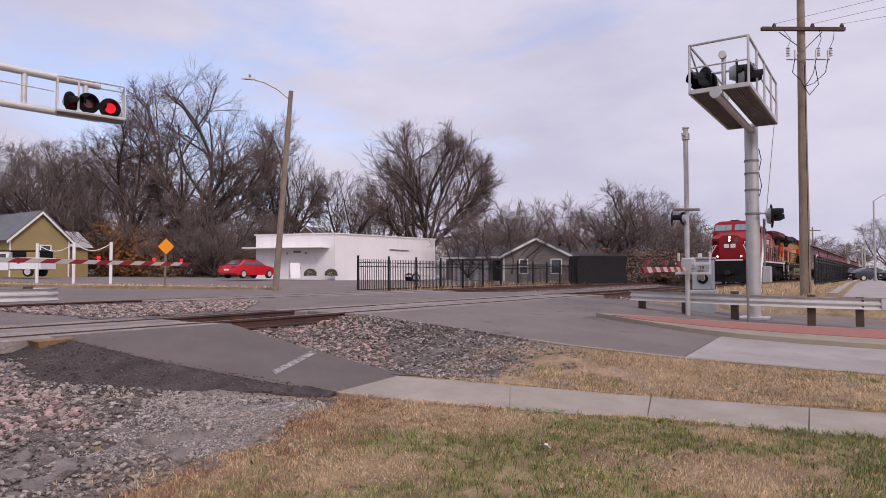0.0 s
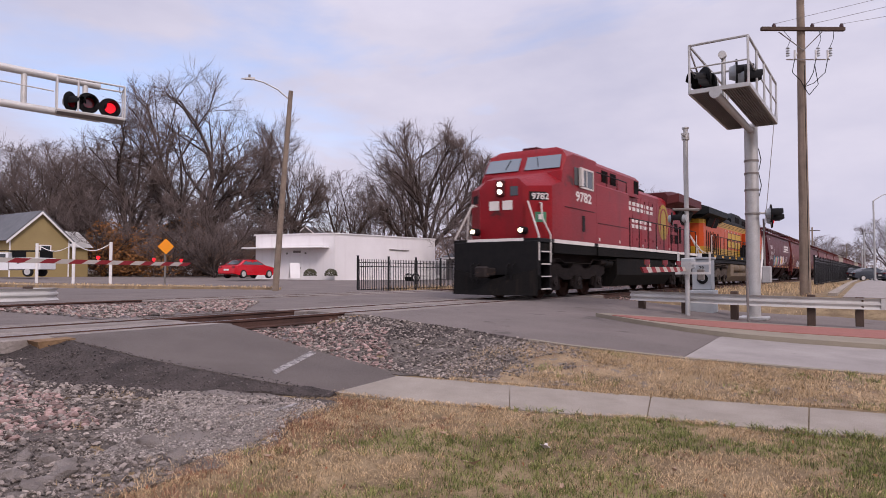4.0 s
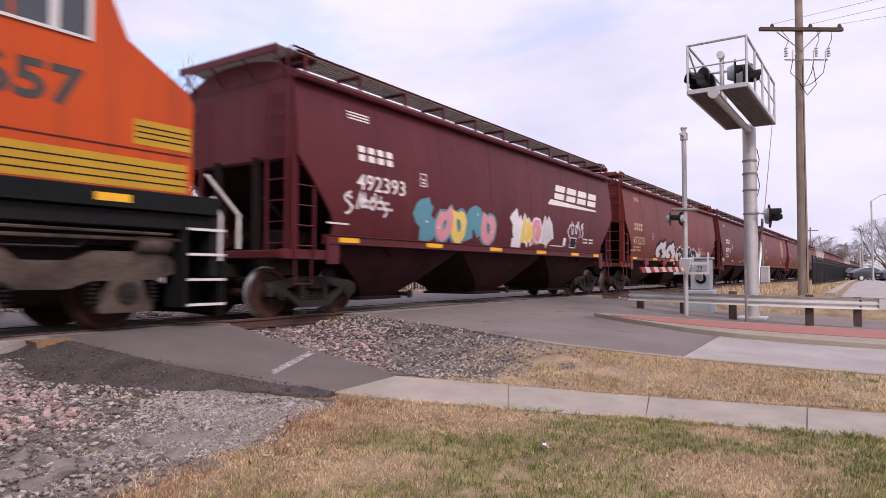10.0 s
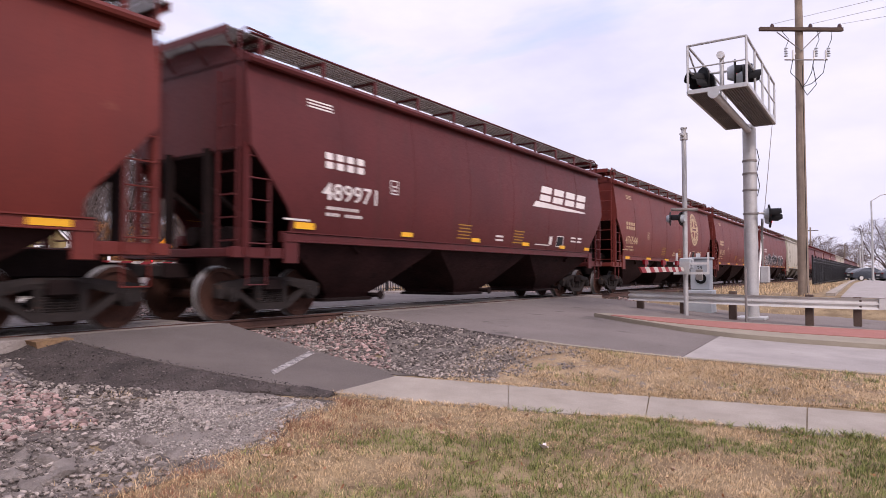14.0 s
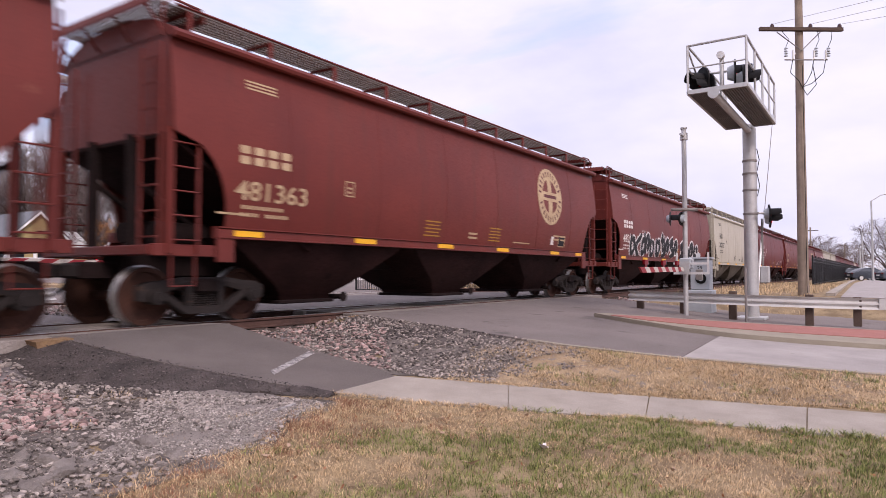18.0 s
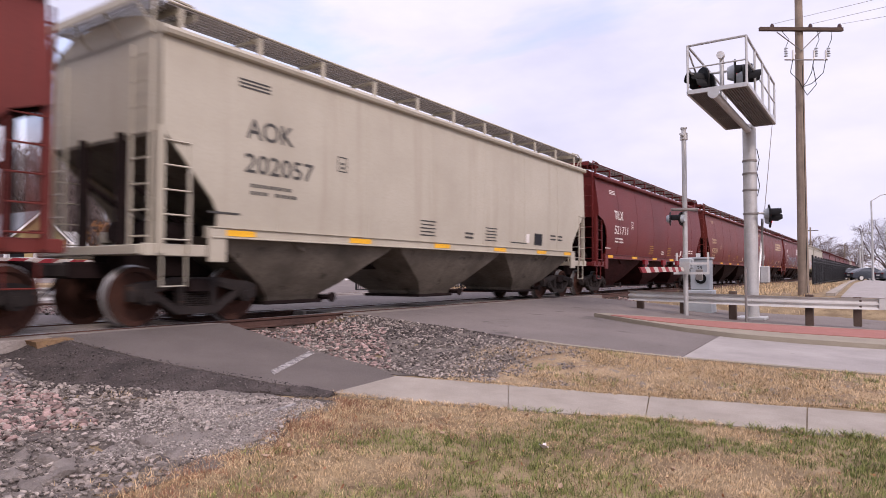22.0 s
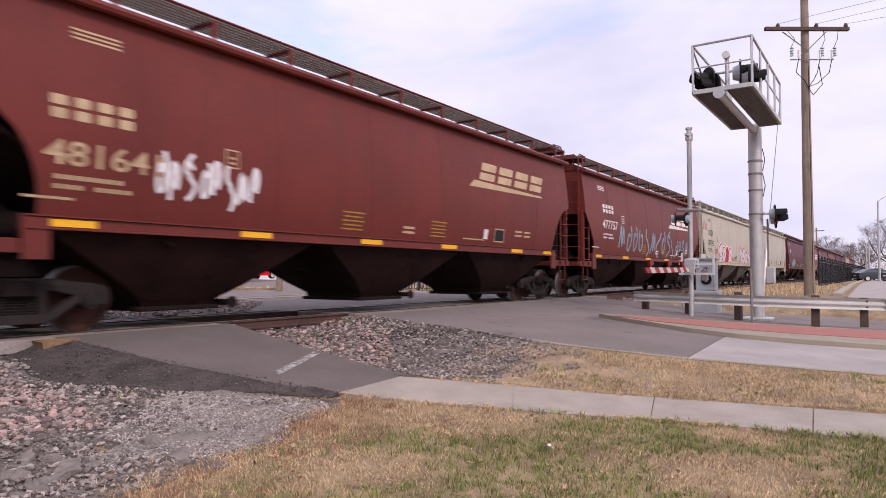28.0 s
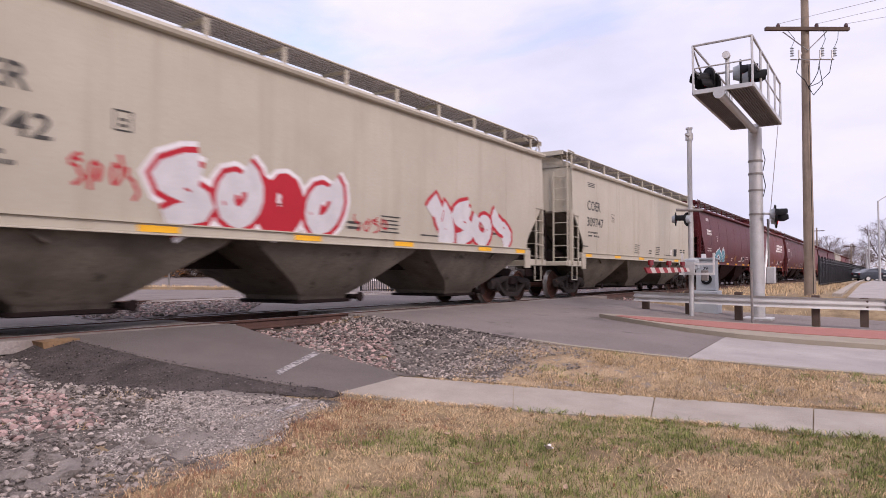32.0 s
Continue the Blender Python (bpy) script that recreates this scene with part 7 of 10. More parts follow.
# ---- guard rails ----
def beam(pts, z, thing_ob, h=0.31):
    """W-section steel beam along plan points, facing the road."""
    prof = [(0.0, -0.5), (0.03, -0.42), (0.08, -0.30), (0.08, -0.22), (0.02, -0.06), (0.02, 0.06), (0.08, 0.22), (0.08, 0.30), (0.03, 0.42), (0.0, 0.5)]
    rings = []
    for i, p in enumerate(pts):
        a, b = Vector(pts[max(i - 1, 0)]), Vector(pts[min(i + 1, len(pts) - 1)])
        d = (b - a).normalized()
        nn = Vector((-d.y, d.x))
        o = [(p[0] + nn.x * q, p[1] + nn.y * q, z[i] + k * h) for q, k in prof] + [(p[0] + nn.x * (q - 0.006), p[1] + nn.y * (q - 0.006), z[i] + k * h) for q, k in reversed(prof)]
        rings.append(o)
    part("rail_beam", Geo().loft(rings), "guard_galv", thing_ob)


gr = thing("guard_rail", (0, 0, 0), "weathered galvanised steel guard rail on stubby posts", "guard rail", "guard rails")
beam([(19.05, 6.25), (18.85, 5.9), (18.55, 4.6), (18.3, 3.6), (18.15, 2.5), (18.5, 1.4), (18.95, 0.62), (19.26, 0.10)], [0.17, 0.16, 0.15, 0.135, 0.12, 0.09, 0.065, 0.05], gr, 0.27)
for x, y, z in ((18.72, 4.6, 0.22), (18.5, 3.3, 0.22), (18.62, 1.55, 0.16), (19.12, 0.55, 0.1), (19.05, 5.9, 0.2)):
    part("post", Geo().box(x - 0.02, x + 0.16, y - 0.09, y + 0.09, -0.5, z + 0.12, 0.01), "pole_dark", gr, "dark timber post")
part("end_terminal", Geo().loft([[(19.26 + c * 0.6, 0.10 - c, zz) for c, zz in ((0, -0.09), (0, 0.19), (0.22, 0.17), (0.22, -0.07))], [(19.31 + c * 0.6, 0.13 - c, zz) for c, zz in ((0, -0.09), (0, 0.19), (0.22, 0.17), (0.22, -0.07))]]), "galv", gr)
gl = thing("guard_rail", (0, 0, 0), "curved end of a galvanised guard rail by the far lanes", "guard rail", "guard rails")
beam([(4.0, 21.5), (8.6, 20.7), (9.7, 20.75), (10.2, 21.2), (10.15, 21.7), (9.6, 22.1)], [0.18] * 6, gl, 0.36)
for x, y in ((7.4, 21.3), (9.3, 21.2)):
    part("post", Geo().box(x - 0.1, x + 0.1, y - 0.1, y + 0.1, -0.2, 0.42, 0.01), "pole_dark", gl, "dark timber post")
part("sign_pole", Geo().tube([(17.65, 2.83, -0.45), (17.66, 2.84, 0.95)], 0.03, 6), "grating", None)
tagged(bpy.data.objects["sign_pole"], "bare thin steel post standing on the median", "post")

# ---- poles and lamps ----
up = thing("utility_pole", (0, 0, 0), "weathered wooden utility pole with crossarm, insulators and wires", "utility pole")
PX, PY = 27.13, 2.42
pole = part("pole", Geo().tube([(PX - 0.02, PY, -0.3), (PX, PY, 5), (PX + 0.05, PY - 0.02, 12.5)], [0.19, 0.16, 0.12], 14), "pole", up)
ax = Vector((sin(radians(33.9)), -cos(radians(33.9)), 0))
c0 = Vector((PX, PY, 9.75))
part("crossarm", Geo().loft([[c0 - ax * 1.52 + Vector((0, 0, z)) + Vector((-0.83, -0.55, 0)) * q for z, q in ((-0.06, 0.1), (0.06, 0.1), (0.06, 0.24), (-0.06, 0.24))], [c0 + ax * 1.52 + Vector((0, 0, z - 0.02)) + Vector((-0.83, -0.55, 0)) * q for z, q in ((-0.06, 0.1), (0.06, 0.1), (0.06, 0.24), (-0.06, 0.24))]]), "pole_dark", up)
for k in (-1, 1):
    part("arm_brace", Geo().tube([c0 + ax * 0.8 * k - Vector((0, 0, 0.05)), Vector((PX, PY, 8.95)) - Vector((0.15, 0.1, 0))], 0.02, 5), "grating", up)
for k in (-1.05, 0.35, 1.42):
    p = c0 + ax * k - Vector((0.14, 0.09, -0.06))
    part("insulator", Geo().cyl(p, p + Vector((0, 0, 0.08)), 0.07, 10).cyl(p + Vector((0, 0, 0.08)), p + Vector((0, 0, 0.13)), 0.045, 8), "insulator", up, "brown glazed insulator")
for k in (-0.35, 0.42, 0.85):
    p = Vector((PX, PY, 8.62)) + ax * k - Vector((0.2, 0.13, 0))
    fu = part("fuse_cutout", Geo().cyl(p, p + Vector((0.02, 0, 0.32)), 0.035, 8).cyl(p + ax * 0.1 + Vector((0, 0, 0.22)), p - ax * 0.06 + Vector((0, 0, -0.05)), 0.02, 6), "alu", up, "grey fuse cut-out")
    part("fuse_lead", Geo().tube([p, p - ax * 0.1 + Vector((0, 0, -0.5)), Vector((PX, PY, 7.9 - 0.2 * abs(k))) - Vector((0.18, 0.12, 0)) + ax * k * 0.4, Vector((PX, PY, 7.6)) - Vector((0.15, 0.1, 0))], 0.014, 5), "black", up)
part("cutout_bracket", Geo().tube([Vector((PX, PY, 8.6)) - ax * 0.62 - Vector((0.18, 0.1, 0)), Vector((PX, PY, 8.6)) + ax * 0.95 - Vector((0.18, 0.1, 0))], 0.025, 6), "grating", up)
for k, dz in ((-1.05, 0), (0.35, 0.0), (1.42, 0)):
    a = c0 + ax * k + Vector((-0.14, -0.09, 0.18))
    b = a + Vector((-10 + 9 * (k > 1), -46, 0.6))
    pts = [a + (b - a) * (i / 14) - Vector((0, 0, 0.5 * sin(pi * i / 14))) for i in range(15)]
    part("wire", Geo().tube(pts, 0.007, 4), "grating", up)

for k in (-0.6, 0.5, 0.95):
    p = Vector((PX, PY, 8.72)) + ax * k - Vector((0.2, 0.13, 0))
    g = Geo()
    for j in range(4):
        g.cyl(p + Vector((0, 0, 0.09 * j)), p + Vector((0, 0, 0.09 * j + 0.05)), 0.07, 10, 0.04)
    part("insulator", g, "case_grey", up, "grey ribbed insulator")
    part("jumper_lead", Geo().tube([p + Vector((0, 0, 0.34)), p + ax * 0.12 + Vector((0, 0, 0.62)), c0 + ax * (k * 1.2) - Vector((0.14, 0.09, 0.05))], 0.010, 5), "black", up)
part("ground_lead", Geo().tube([(PX - 0.17, PY - 0.12, 8.4), (PX - 0.2, PY - 0.13, 4.0), (PX - 0.21, PY - 0.13, 0.0)], 0.012, 5), "black", up)
part("secondary_loop", Geo().tube([Vector((PX, PY, 8.5)) + ax * 0.5, Vector((PX, PY, 7.75)) + ax * 0.62, Vector((PX, PY, 7.35)) + ax * 0.28, Vector((PX, PY, 7.6)) - Vector((0.15, 0.1, 0))], 0.014, 6), "black", up)

sl = thing("street_lamp", (0, 0, 0), "tall leaning weathered street lamp pole with curved arm", "street lamp", "street lamps")
part("pole", Geo().tube([(20.62, 23.18, -0.1), (20.68, 22.75, 5), (20.75, 22.4, 9.15)], [0.15, 0.125, 0.10], 12), "pole", sl)
part("arm", Geo().tube([(20.72, 22.45, 8.75), (20.35, 22.85, 9.2), (19.95, 23.3, 9.5), (19.65, 23.65, 9.62)], 0.035, 8), "galv", sl)
part("luminaire", Geo().loft([[(19.3, 24.0 + q, 9.62), (19.3, 24.0 + q, 9.66)] + [(19.62, 23.62 + q, 9.70), (19.62, 23.62 + q, 9.58)] for q in (-0.1, 0.1)]), "alu", sl)
part("photocell", Geo().cyl((19.5, 23.75, 9.7), (19.5, 23.75, 9.82), 0.05, 8), "grating", sl)
for x, y, h, k in ((81.0, 0.9, 8.3, 1), (100.0, 2.2, 6.0, 0), (130.0, 3.2, 5.2, 0), (160.0, 4.0, 5.2, 0)):
    s2 = thing("street_lamp", (0, 0, 0), "slim metal lamp post by the car park", "street lamp", "street lamps")
    part("pole", Geo().cyl((x, y, -0.3), (x, y, h), 0.12, 10, 0.08), "galv", s2)
    part("arm", Geo().tube([(x, y, h), (x + 0.5, y - 0.8, h + 0.6 * k), (x + 1.0, y - 2.0 * k - 0.8, h + 0.9 * k)], 0.05, 6), "galv", s2)
    part("luminaire", Geo().box(x + 0.7, x + 1.3, y - 2.7 * k - 1.0, y - 1.7 * k - 0.6, h + 0.85 * k - 0.05, h + 0.85 * k + 0.12, 0.03), "grating", s2)
for x, y, h in ((150.0, 12.0, 10.0), (240.0, 10.0, 10.0), (210.0, -3.0, 9.0)):
    fp = thing("utility_pole", (0, 0, 0), "distant wooden utility pole with crossarm", "utility pole", "distant poles")
    part("pole", Geo().cyl((x, y, -0.5), (x, y, h), 0.2, 8, 0.14), "pole", fp)
    part("crossarm", Geo().box(x - 0.08, x + 0.08, y - 1.4, y + 1.4, h - 0.7, h - 0.55), "pole_dark", fp)

# diamond warning sign
sg = thing("warning_sign", (0, 0, 0), "plain orange diamond warning sign on a steel post", "road sign")
part("post", Geo().box(20.92, 21.0, 32.2, 32.28, -0.1, 2.3), "grating", sg)
face = look((21.0, 32.2, 2.25), (0, 0, 1.6))
part("sign_face", Geo().prism([(0.0, 0.43), (-0.41, 0.0), (0.0, -0.43), (0.41, 0.0)], "z", -0.03, 0.0), "sign_orange", sg, at=Matrix.Translation((20.9, 32.1, 2.25)) @ face.to_3x3().to_4x4())

# white posts with a slack rope
rp = thing("rope_posts", (0, 0, 0), "three white posts joined by sagging rope", "barrier")
P3 = [(18.36, 40.82, 2.55), (19.55, 39.05, 2.62), (20.75, 37.26, 2.62)]
for i, (x, y, z) in enumerate(P3):
    part("post", Geo().cyl((x, y, 0.1), (x, y, z), 0.085, 10), "white", rp)
for i in (0, 1):
    a, b = Vector(P3[i]), Vector(P3[i + 1])
    part("rope", Geo().tube([a + (b - a) * (k / 8) - Vector((0, 0, 0.08 + 0.42 * sin(pi * k / 8))) for k in range(9)], 0.025, 5), "white", rp)


# ---- fences ----
def picket_fence(name, x0, y0, n, step, h, z, pickets, label, dx=1.0, dy=0.0, post_h=None):
    f = thing(name, (0, 0, 0), label, "fence", "black metal fences")
    pm = Geo().box(-0.04, 0.04, -0.04, 0.04, 0, post_h or h + 0.1).box(-0.05, 0.05, -0.05, 0.05, (post_h or h + 0.1), (post_h or h + 0.1) + 0.03).mesh("post")
    rm = Geo().box(0, step, -0.02, 0.02, -0.02, 0.02).mesh("rail")
    km = Geo().box(-0.012, 0.012, -0.012, 0.012, 0, h).mesh("picket")
    for m in (pm, rm, km):
        m.materials.append(M["fence"])
    rot = atan2(dy, dx)
    for i in range(n + 1):
        px, py = x0 + dx * step * i, y0 + dy * step * i
        part("post", pm, "fence", f, at=(px, py, z))
        if i < n:
            for q in (0.12, h - 0.35, h - 0.15):
                part("rail", rm, "fence", f, at=Matrix.Translation((px, py, z + q)) @ Matrix.Rotation(rot, 4, "Z"))
            if pickets:
                for k in range(1, pickets):
                    part("picket", km, "fence", f, at=(px + dx * step * k / pickets, py + dy * step * k / pickets, z + 0.02))
    return f


picket_fence("metal_fence", 24.5, 21.6, 6, 2.42, 1.62, -0.12, 17, "black steel picket fence beside the far track", post_h=1.78)
fence2 = picket_fence("metal_fence", 39.02, 21.6, 12, 2.42, 1.62, -0.12, 0, "black steel fence running on beside the far track", post_h=1.78)
g = Geo()
for i in range(12 * 17):
    x = 39.02 + 2.42 * 12 * i / (12 * 17)
    g.box(x - 0.012, x + 0.012, 21.588, 21.612, -0.1, 1.5)
ob = part("distant_picketing", g, "fence", fence2)
ob["kind"] = "stuff"
nf = picket_fence("metal_fence", 48.0, 3.75, 0, 2.4, 1.85, 0.0, 0, "tall black steel fence screening the track from the car park", post_h=1.95)
g, g2 = Geo(), Geo()
for i in range(1390):
    x = 48.0 + i * 0.11
    g.box(x - 0.014, x + 0.014, 3.735, 3.765, -0.02, 1.85)
for i in range(64):
    x = 48.0 + i * 2.4
    part("post", Geo().box(x - 0.05, x + 0.05, 3.7, 3.8, -0.3, 1.96), "fence", nf)
for q in (0.15, 1.58, 1.78):
    part("rail", Geo().box(48.0, 201.0, 3.73, 3.77, q - 0.025, q + 0.025), "fence", nf)
ob = part("distant_picketing", g, "fence", nf)
ob["kind"] = "stuff"


# ---- houses ----
def wall_frame(a, b):
    """A pose whose x runs along the wall from a to b and whose -y faces outward to the camera's side."""
    d = Vector((b[0] - a[0], b[1] - a[1]))
    return Matrix.Translation((a[0], a[1], 0)) @ Matrix.Rotation(atan2(d.y, d.x), 4, "Z"), d.length


def window(parent, m, x0, x1, z0, z1, trim="white"):
    w = part("window", Geo().box(x0 + 0.08, x1 - 0.08, -0.02, 0.03, z0 + 0.08, z1 - 0.08), "glass", parent, at=m)
    fr = Geo()
    for a, b, c, d in ((x0, x1, z0, z0 + 0.1), (x0, x1, z1 - 0.1, z1), (x0, x0 + 0.1, z0 + 0.1, z1 - 0.1), (x1 - 0.1, x1, z0 + 0.1, z1 - 0.1), (x0 + 0.1, x1 - 0.1, (z0 + z1) / 2 - 0.03, (z0 + z1) / 2 + 0.03)):
        fr.box(a, b, -0.06, 0.02, c, d)
    part("window_frame", fr, trim, w)


wb = thing("white_building", (0, 0, 0), "low flat-roofed white painted masonry building with a thin canopy", "building")
A, B, C, D = (42.0, 39.7), (40.0, 47.6), (55.0, 38.1), (53.2, 46.6)
part("wall", Geo().prism([B, A, C, D], "z", 0.0, 4.25), "white_wall", wb)
part("roof_cap", Geo().prism([(39.9, 47.75), (41.93, 39.6), (55.1, 38.0), (53.3, 46.75)], "z", 4.25, 4.34), "white", wb)
mB, lenB = wall_frame(B, A)
part("canopy", Geo().box(-0.6, 7.6, -1.3, 0.02, 3.0, 3.12, 0.02), "white", wb, at=mB)
part("door", Geo().box(3.9, 4.9, -0.04, 0.02, 0.15, 2.35, 0.01), "white", wb, at=mB)
part("door_handle", Geo().box(4.75, 4.8, -0.09, -0.04, 1.2, 1.35), "grating", wb, at=mB)
part("sign_plate", Geo().box(4.0, 4.75, -0.05, 0.02, 2.62, 2.82), "grating", wb, at=mB)
nt = part("wall_notice", Geo().box(5.6, 6.5, -0.03, 0.02, 1.75, 2.65), "white", wb, at=mB)
for i in range(5):
    part("notice_bar", Geo().box(5.65 + 0.05 * (i % 2), 6.45 - 0.06 * (i % 3), -0.036, -0.03, 2.52 - i * 0.16, 2.58 - i * 0.16), "notice_grey", nt, at=mB)
for x in (3.3, 5.2):
    part("wall_lamp", Geo().box(x, x + 0.12, -0.12, 0.02, 2.5, 2.65), "grating", wb, at=mB)
mC, lenC = wall_frame(A, C)
part("gutter_pipe", Geo().tube([(6.6, -0.06, 3.05), (9.2, -0.06, 3.0)], 0.05, 6), "grating", wb, at=mC)
part("roof_vent", Geo().cyl((46, 43, 4.3), (46, 43, 4.75), 0.1, 8), "galv", wb)
part("wall_panel", Geo().box(11.0, 12.6, -0.03, 0.02, 0.2, 2.3), "white", wb, at=mC)
part("roof_vent", Geo().cyl((48.5, 42.3, 4.3), (48.5, 42.3, 4.6), 0.12, 8), "galv", wb)


def gable_house(name, a, b, depth, eave, peak, base, wall, label, windows, over=0.35):
    """A house whose gable wall runs from a to b; the ridge runs back from it."""
    h = thing(name, (0, 0, 0), label, "house", "houses")
    m, w = wall_frame(a, b)
    part("wall", Geo().prism([(0, base), (w, base), (w, eave), (w / 2, peak), (0, eave)], "y", 0.0, depth), wall, h, at=m)
    for s in (0, 1):
        x0, x1 = (-over, w / 2) if s == 0 else (w + over, w / 2)
        k = (peak - eave) / (w / 2)
        e = eave - over * k
        part("roof", Geo().plate([(x0, -over, e + 0.06), (x1, -over, peak + 0.06), (x1, depth + over, peak + 0.06), (x0, depth + over, e + 0.06)][::1 if s else -1], 0.12), "roof", h, at=m)
        part("gable_trim", Geo().plate([(x0, -over - 0.03, e - 0.16), (x0, -over - 0.03, e + 0.07), (x1, -over - 0.03, peak + 0.07), (x1, -over - 0.03, peak - 0.16)][::1 if s else -1], 0.04), "white", h, "white gable trim", at=m)
    for x0, x1, z0, z1 in windows:
        window(h, m, x0, x1, z0, z1)
    for x in (0.0, w - 0.1):
        part("corner_trim", Geo().box(x, x + 0.12, -0.03, 0.0, base, eave), "white", h, at=m)
    return h, m, w


gh, gm2, gw = gable_house("grey_house", (56.4, 30.95), (58.2, 24.7), 9.0, 2.55, 4.15, -0.2, "siding_gray", "single-storey taupe grey house with white trim", [(1.55, 2.45, 0.75, 2.2), (4.6, 5.7, 0.75, 2.2)])
part("roof_vent", Geo().cyl((62, 27.5, 3.6), (62, 27.5, 4.7), 0.14, 8), "black", gh)
# garage wing with two white doors and a low hipped roof
wg = thing("garage_wing", (0, 0, 0), "low grey garage wing with two pale doors", "garage")
mW, lw = wall_frame((57.2, 38.2), (56.45, 31.05))
part("wall", Geo().box(0, lw, 0.0, 7.0, -0.2, 2.45), "siding_gray", wg, at=mW)
part("roof", Geo().loft([[(-0.4, -0.4, 2.45), (lw + 0.2, -0.4, 2.45), (lw + 0.2, 7.4, 2.45), (-0.4, 7.4, 2.45)], [(1.6, 2.6, 3.95), (lw + 0.2, 2.6, 3.95), (lw + 0.2, 4.4, 3.95), (1.6, 4.4, 3.95)]]), "roof", wg, at=mW)
part("fascia", Geo().box(-0.42, lw, -0.44, -0.40, 2.28, 2.48), "white", wg, at=mW)
for x in (0.9, 3.4):
    d = part("garage_door", Geo().box(x, x + 2.1, -0.05, 0.0, -0.15, 2.05), "garage_white", wg, at=mW)
    for i in range(3):
        part("door_groove", Geo().box(x, x + 2.1, -0.056, -0.05, 0.36 + i * 0.5, 0.38 + i * 0.5), "notice_grey", d, at=mW)
part("dark_opening", Geo().box(6.0, 6.9, -0.03, 0.0, -0.15, 2.05), "black", wg, at=mW)
rw = thing("rear_wing", (0, 0, 0), "rear wing of the grey house with dark shingles", "house wing")
part("wall", Geo().box(60.5, 72.0, 18.5, 24.0, -0.2, 2.5), "siding_gray", rw)
part("roof", Geo().loft([[(60.1, 18.1, 2.5), (72.4, 18.1, 2.5), (72.4, 26, 2.5), (60.1, 26, 2.5)], [(61, 21.5, 3.8), (71, 21.5, 3.8), (71, 22.5, 3.8), (61, 22.5, 3.8)]]), "roof", rw)
shed = thing("white_shed", (0, 0, 0), "small white arched garden shed", "shed")
ms, ls = wall_frame((59.5, 42.0), (60.8, 39.6))
arch = [(0, -0.2), (ls, -0.2), (ls, 1.6), (ls * 0.85, 2.15), (ls * 0.5, 2.4), (ls * 0.15, 2.15), (0, 1.6)]
part("body", Geo().prism(arch, "y", 0.0, 3.0), "white", shed, at=ms)
part("door", Geo().box(0.3, 1.2, -0.04, 0.0, 0.6, 1.7), "notice_grey", shed, at=ms)
dk = thing("tarpaulin_stack", (0, 0, 0), "tall load covered by a black tarpaulin", "tarpaulin")
part("cover", Geo().loft([[(x, y, z) for x, y in ((51.5, 21.2 + q), (55.0, 18.2 + q), (56.0, 19.2 + q), (52.5, 22.4 + q))] for z, q in ((-0.2, 0.0), (1.4, 0.1), (2.25, 0.0))] + [[(52.2, 21.1, 2.45), (54.9, 18.9, 2.5), (55.4, 19.4, 2.5), (52.7, 21.7, 2.45)]]), "fence", dk)

yh, ym, yw = gable_house("tan_house", (26.3, 63.6), (31.4, 63.6), 8.0, 3.9, 6.35, 0.3, "siding_tan", "olive tan house with white-edged gable", [(2.5, 3.5, 1.6, 3.4)])
yl = thing("tan_house_wing", (0, 0, 0), "lower wing of the tan house with pale roof edge", "house wing")
m, w = wall_frame((21.5, 74.0), (26.4, 67.0))
part("wall", Geo().box(0, w, 0.3, 6.0, 0.3, 3.4), "siding_tan", yl, at=m)
part("roof", Geo().loft([[(-0.4, -0.6, 3.4), (w, -0.6, 3.4), (w, 6.4, 3.4), (-0.4, 6.4, 3.4)], [(0, 2.6, 5.2), (w, 2.6, 5.2), (w, 3.2, 5.2), (0, 3.2, 5.2)]]), "roof", yl, at=m)
part("fascia", Geo().box(-0.45, w, -0.66, -0.6, 3.2, 3.45), "white", yl, at=m)
for x in (1.0, 3.4, 5.8):
    part("porch_post", Geo().box(x, x + 0.15, -0.5, -0.35, 0.3, 3.2), "white", yl, at=m)
yr = thing("metal_roofed_house", (0, 0, 0), "rear of the tan house with pale metal roof", "house wing")
part("wall", Geo().box(30.8, 33.8, 64.8, 68.0, 0.3, 3.3), "siding_tan", yr)
part("roof", Geo().loft([[(30.5, 64.4, 3.3), (34.2, 64.4, 3.3), (34.2, 68.4, 3.3), (30.5, 68.4, 3.3)], [(30.8, 66.2, 4.9), (33.5, 66.2, 4.9), (33.5, 66.6, 4.9), (30.8, 66.6, 4.9)]]), "alu", yr)
bh, bm2, bw = gable_house("distant_house", (74.0, 80.0), (77.0, 75.5), 8.0, 6.2, 8.4, 0.5, "siding_gray", "distant grey house roof above the trees", [])
bh2, bm3, bw3 = gable_house("distant_house", (48.0, 82.0), (52.0, 77.0), 8.0, 5.0, 7.0, 0.5, "white", "distant pale house behind bare trees", [(1.5, 2.5, 2.5, 4.0), (4.0, 5.0, 2.5, 4.0)])


# ---- vehicles ----
def wheel(parent, x, y, r, side):
    t = part("wheel", Geo().tube([(x, y - 0.11, r), (x, y - 0.09, r), (x, y + 0.09, r), (x, y + 0.11, r)], [r * 0.9, r, r, r * 0.9], 20), "rubber", parent, "black tyre")
    part("rim", Geo().cyl((x, y + side * 0.105, r), (x, y + side * 0.125, r), r * 0.64, 16).cyl((x, y + side * 0.125, r), (x, y + side * 0.135, r), r * 0.2, 10), "alu", t)


